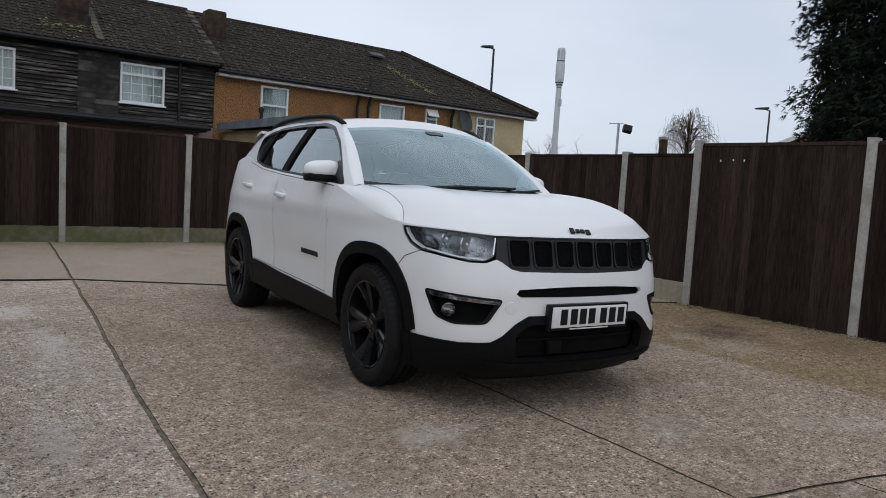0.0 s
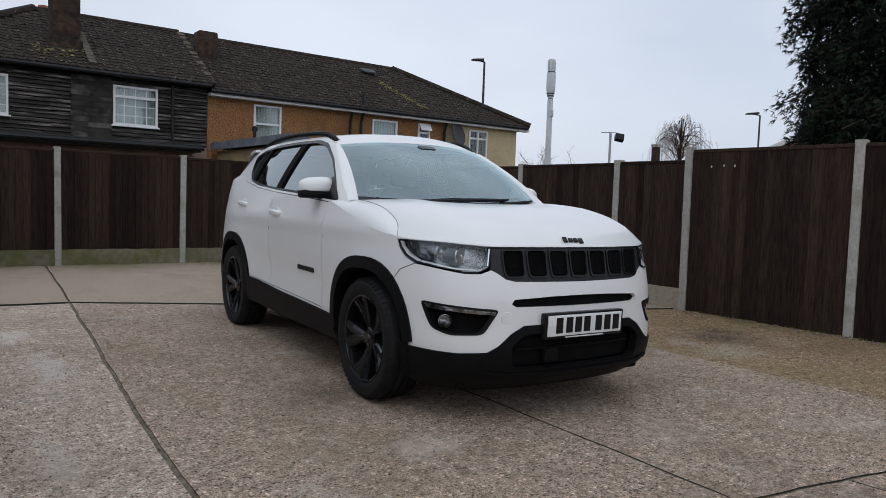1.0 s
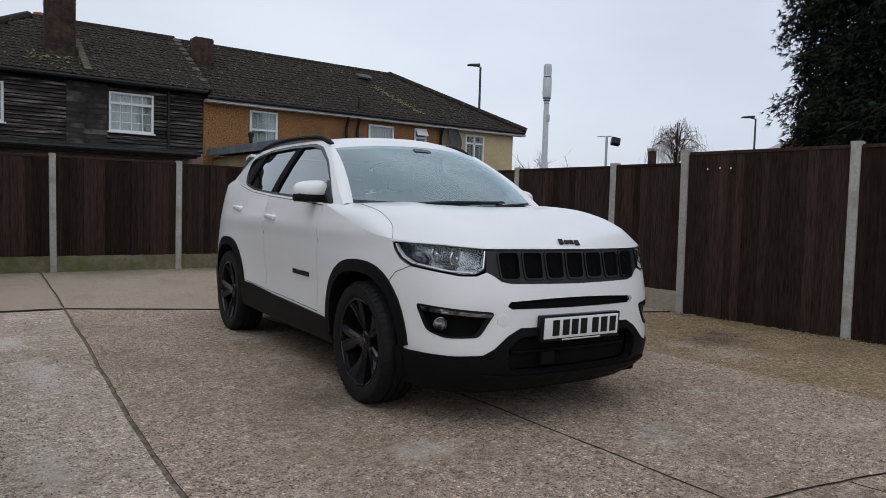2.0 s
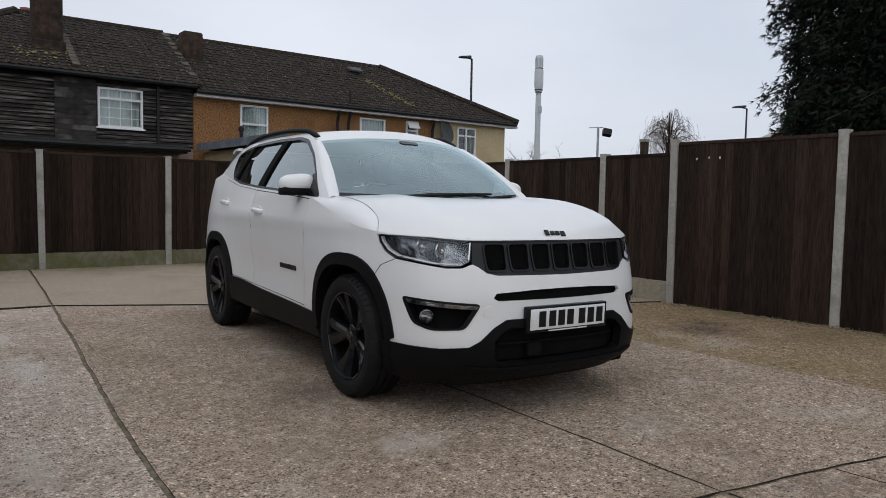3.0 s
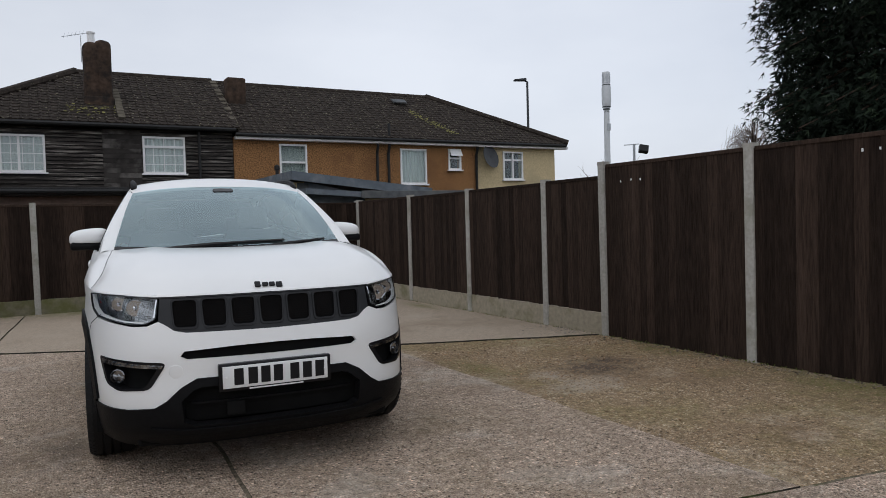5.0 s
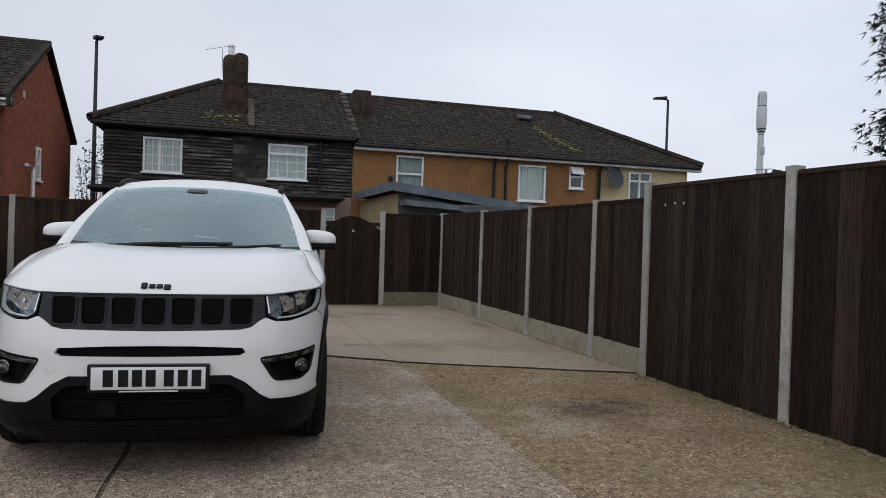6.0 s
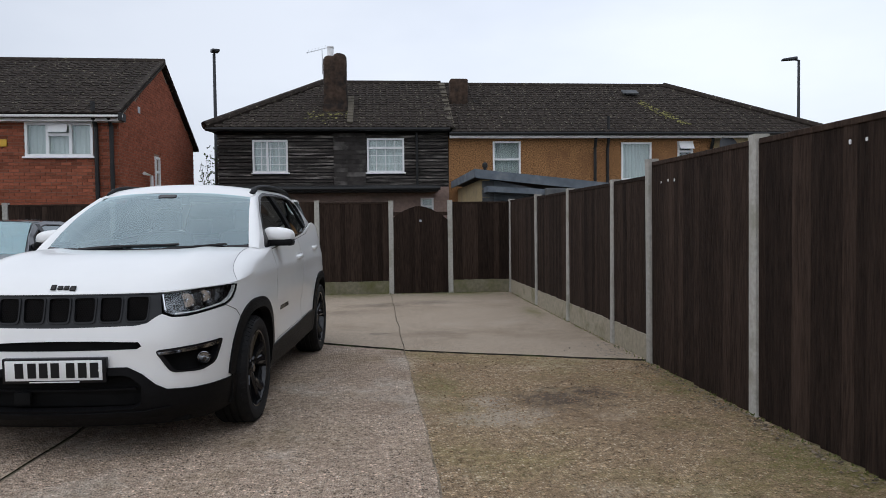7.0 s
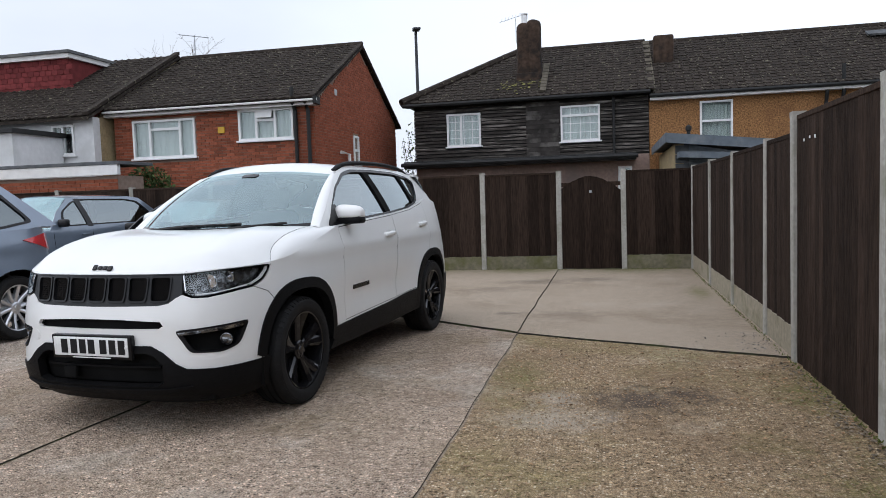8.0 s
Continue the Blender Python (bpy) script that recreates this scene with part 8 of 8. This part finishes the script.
        part("headlight", patch(lampf, [], skin, 0.04, 0.006, 0.02, sd), M_reflector, car, smooth=True)
        if tail_red:
            tlp = rounded([(SY(yr - 0.62), belt - 0.10), (SY(yr - 0.16), belt - 0.22), (S_END - 0.42, belt - 0.24), (S_END - 0.40, belt - 0.08), (SY(yr - 0.2), belt - 0.04)], 0.03)
            part("tail_light", patch(tlp, [], skin, 0.05, 0.012, 0.03, sd), M_red, car, "red tail light", smooth=True)
        for cy in (0.0, wb):
            bm = bmesh.new()
            rows = [[bm.verts.new((sg * x, y, z)) for y, z in arc_points(cy, 0.33, 0.39, 195, -15, 16, 1.03)] for x in (0.3, hw * 0.6, hw * 0.95)]
            for a, b in zip(rows, rows[1:]):
                for i in range(15):
                    bm.faces.new((a[i], a[i + 1], b[i + 1], b[i]))
            bm.faces.new(rows[0])
            part("wheel_arch_liner", bm, M_cavity, car)
            make_wheel(car, pose(sg * (hw - 0.115), cy, 0.335, 20 + 25 * sg, 0, 0 if sg > 0 else 180), rim_mat, 10 if rim_mat is M_silver else 5, "silver multi-spoke alloy wheel" if rim_mat is M_silver else "dark alloy wheel", 0.335, 0.21, rim_mat is not M_silver)
    fs = np.linspace(0, 1, 16)
    edge = [Vector(skin(f * SY(ws[0] + 0.1), interp(tl, f * SY(ws[0] + 0.1)))) for f in fs]
    cow = [Vector((f * bw * 0.86, ws[0] + 0.25 * f * f, belt - 0.03)) for f in fs]
    bm = bmesh.new()
    for sg in (1, -1):
        grid = []
        for j in range(9):
            t = j / 8
            grid.append([bm.verts.new((sg * q.x, q.y, q.z + 0.05 * math.sin(math.pi * min(1, t + 0.02)) ** 0.7 * (1 - f ** 6))) for f, q in ((f, a * (1 - t) + b * t) for f, a, b in zip(fs, edge, cow))])
        for a, b in zip(grid, grid[1:]):
            for i in range(15):
                bm.faces.new((a[i], a[i + 1], b[i + 1], b[i]))
    bmesh.ops.remove_doubles(bm, verts=bm.verts[:], dist=0.001)
    bmesh.ops.recalc_face_normals(bm, faces=bm.faces[:])
    part("bonnet", bm, paint, car, smooth=True, angle=60)
    rw = cab(1.5, roof_z)[0]
    wt = [(f * rw * 0.95, ws[1] + 0.08 * f * f, roof_z + 0.03 * (1 - f * f) - 0.02) for f in fs]
    wlo = [(f * bw * 0.86, ws[0] + 0.25 * f * f, belt - 0.035) for f in fs]
    part("windscreen", thicken(ruled(wlo, wt, 8, (0, -0.02, 0.03)), 0.005), M_screen, car, smooth=True, angle=60)
    for sg in (1, -1):
        foot = [(sg * (wlo[-1][0] + k * 0.06), wlo[-1][1] + k * 0.03, wlo[-1][2]) for k in (0, 1, 2)]
        head = [(sg * (wt[-1][0] + k * 0.02), wt[-1][1] + k * 0.03, wt[-1][2]) for k in (0, 1, 2)]
        part("pillar_skin", thicken(ruled(foot, head, 6, both=False), 0.01), paint, car)
    bm = bmesh.new()
    rows = []
    for t in np.linspace(0, 1, 12):
        y = ws[1] + (roof_span[0] - ws[1]) * t
        z = interp([(0, roof_z - 0.02), (0.25, roof_z), (0.7, roof_z), (1, roof_z - 0.04)], t)
        rows.append([bm.verts.new((u * rw * (0.96 + 0.04 * min(1, t * 6)), y + 0.08 * u * u * (1 - t), z + 0.04 * (1 - abs(u) ** 2.2))) for u in np.linspace(-1, 1, 15)])
    for a, b in zip(rows, rows[1:]):
        for i in range(14):
            bm.faces.new((a[i], a[i + 1], b[i + 1], b[i]))
    part("roof", thicken(bm, 0.02), paint, car, smooth=True, angle=60)
    gt = [(f * rw * 0.96, roof_span[0] - 0.05 * f * f, roof_z - 0.035 + 0.035 * (1 - f * f)) for f in fs]
    gl = [(f * bw * 0.9, roof_span[1] + 0.06 - 0.15 * f * f, belt + 0.02) for f in fs]
    part("rear_window", thicken(ruled(gt, gl, 6, (0, 0.02, 0.02)), 0.006), M_tint, car, smooth=True)
    ed = [tuple(skin(SY(yr - 0.42) + f * (S_END - SY(yr - 0.42)), interp(tl, SY(yr - 0.42) + f * (S_END - SY(yr - 0.42))))) for f in fs[::-1]]
    part("boot_lid", thicken(ruled(gl, ed, 4, (0, 0, 0.02)), 0.01), paint, car, smooth=True)
    part("front_grille", patch([(-SX(hw * 0.45), hood_z - 0.24), (SX(hw * 0.45), hood_z - 0.24), (SX(hw * 0.5), hood_z - 0.1), (-SX(hw * 0.5), hood_z - 0.1)], [], skin, 0.06, 0.004, 0.01), M_gloss, car)
    part("lower_intake", patch([(-SX(hw * 0.6), 0.28), (SX(hw * 0.6), 0.28), (SX(hw * 0.55), 0.45), (-SX(hw * 0.55), 0.45)], [], skin, 0.06, 0.004, 0.01), M_plastic, car)
    part("underbody", box(-hw * 0.9, hw * 0.9, -front + 0.2, yr - 0.2, 0.2, 0.32, 0.02), M_cavity, car)
    part("interior", box(-bw * 0.8, bw * 0.8, ws[0] + 0.35, yr - 0.6, 0.32, belt - 0.12, 0.05), M_dash, car)
    for sx in (-0.36, 0.36):
        part("front_seat", box(sx - 0.23, sx + 0.23, 1.35, 1.52, belt - 0.15, belt + 0.26, 0.05, 3), M_seat, car, smooth=True)
    part("dashboard", box(-bw * 0.84, bw * 0.84, ws[0] + 0.22, ws[0] + 0.6, belt - 0.2, belt - 0.045, 0.04), M_dash, car)
    part("wiper", tube([(-0.5, ws[0] + 0.10, belt - 0.015), (0.1, ws[0] + 0.12, belt + 0.02)], 0.010, 5), M_pipe, car)
    return car


make_car("silver_blue_suv", "blue-grey metallic SUV with silver wheels and red tail lights", pose(-1.20, 3.23, 0, 0, 0, -2), 4.30, 1.84, 1.71, 2.66, 0.90, 1.13, 1.06, (0.25, 1.05), (2.85, 3.35), M_bluegrey, M_silver)
make_car("navy_suv", "dark blue-grey SUV parked beside other cars", pose(-4.0, 9.28, 0, 0, 0, -4), 4.45, 1.84, 1.62, 2.66, 0.92, 1.06, 1.00, (0.25, 1.0), (2.85, 3.35), M_navy, M_rim, glass_mat=M_sideglass)
make_car("dark_hatchback", "black hatchback with pale reflections on its windscreen", pose(-1.2, 9.42, 0, 0, 0, -3), 3.98, 1.78, 1.46, 2.50, 0.82, 0.96, 0.89, (0.35, 1.12), (2.35, 2.98), M_darkcar, M_rim)
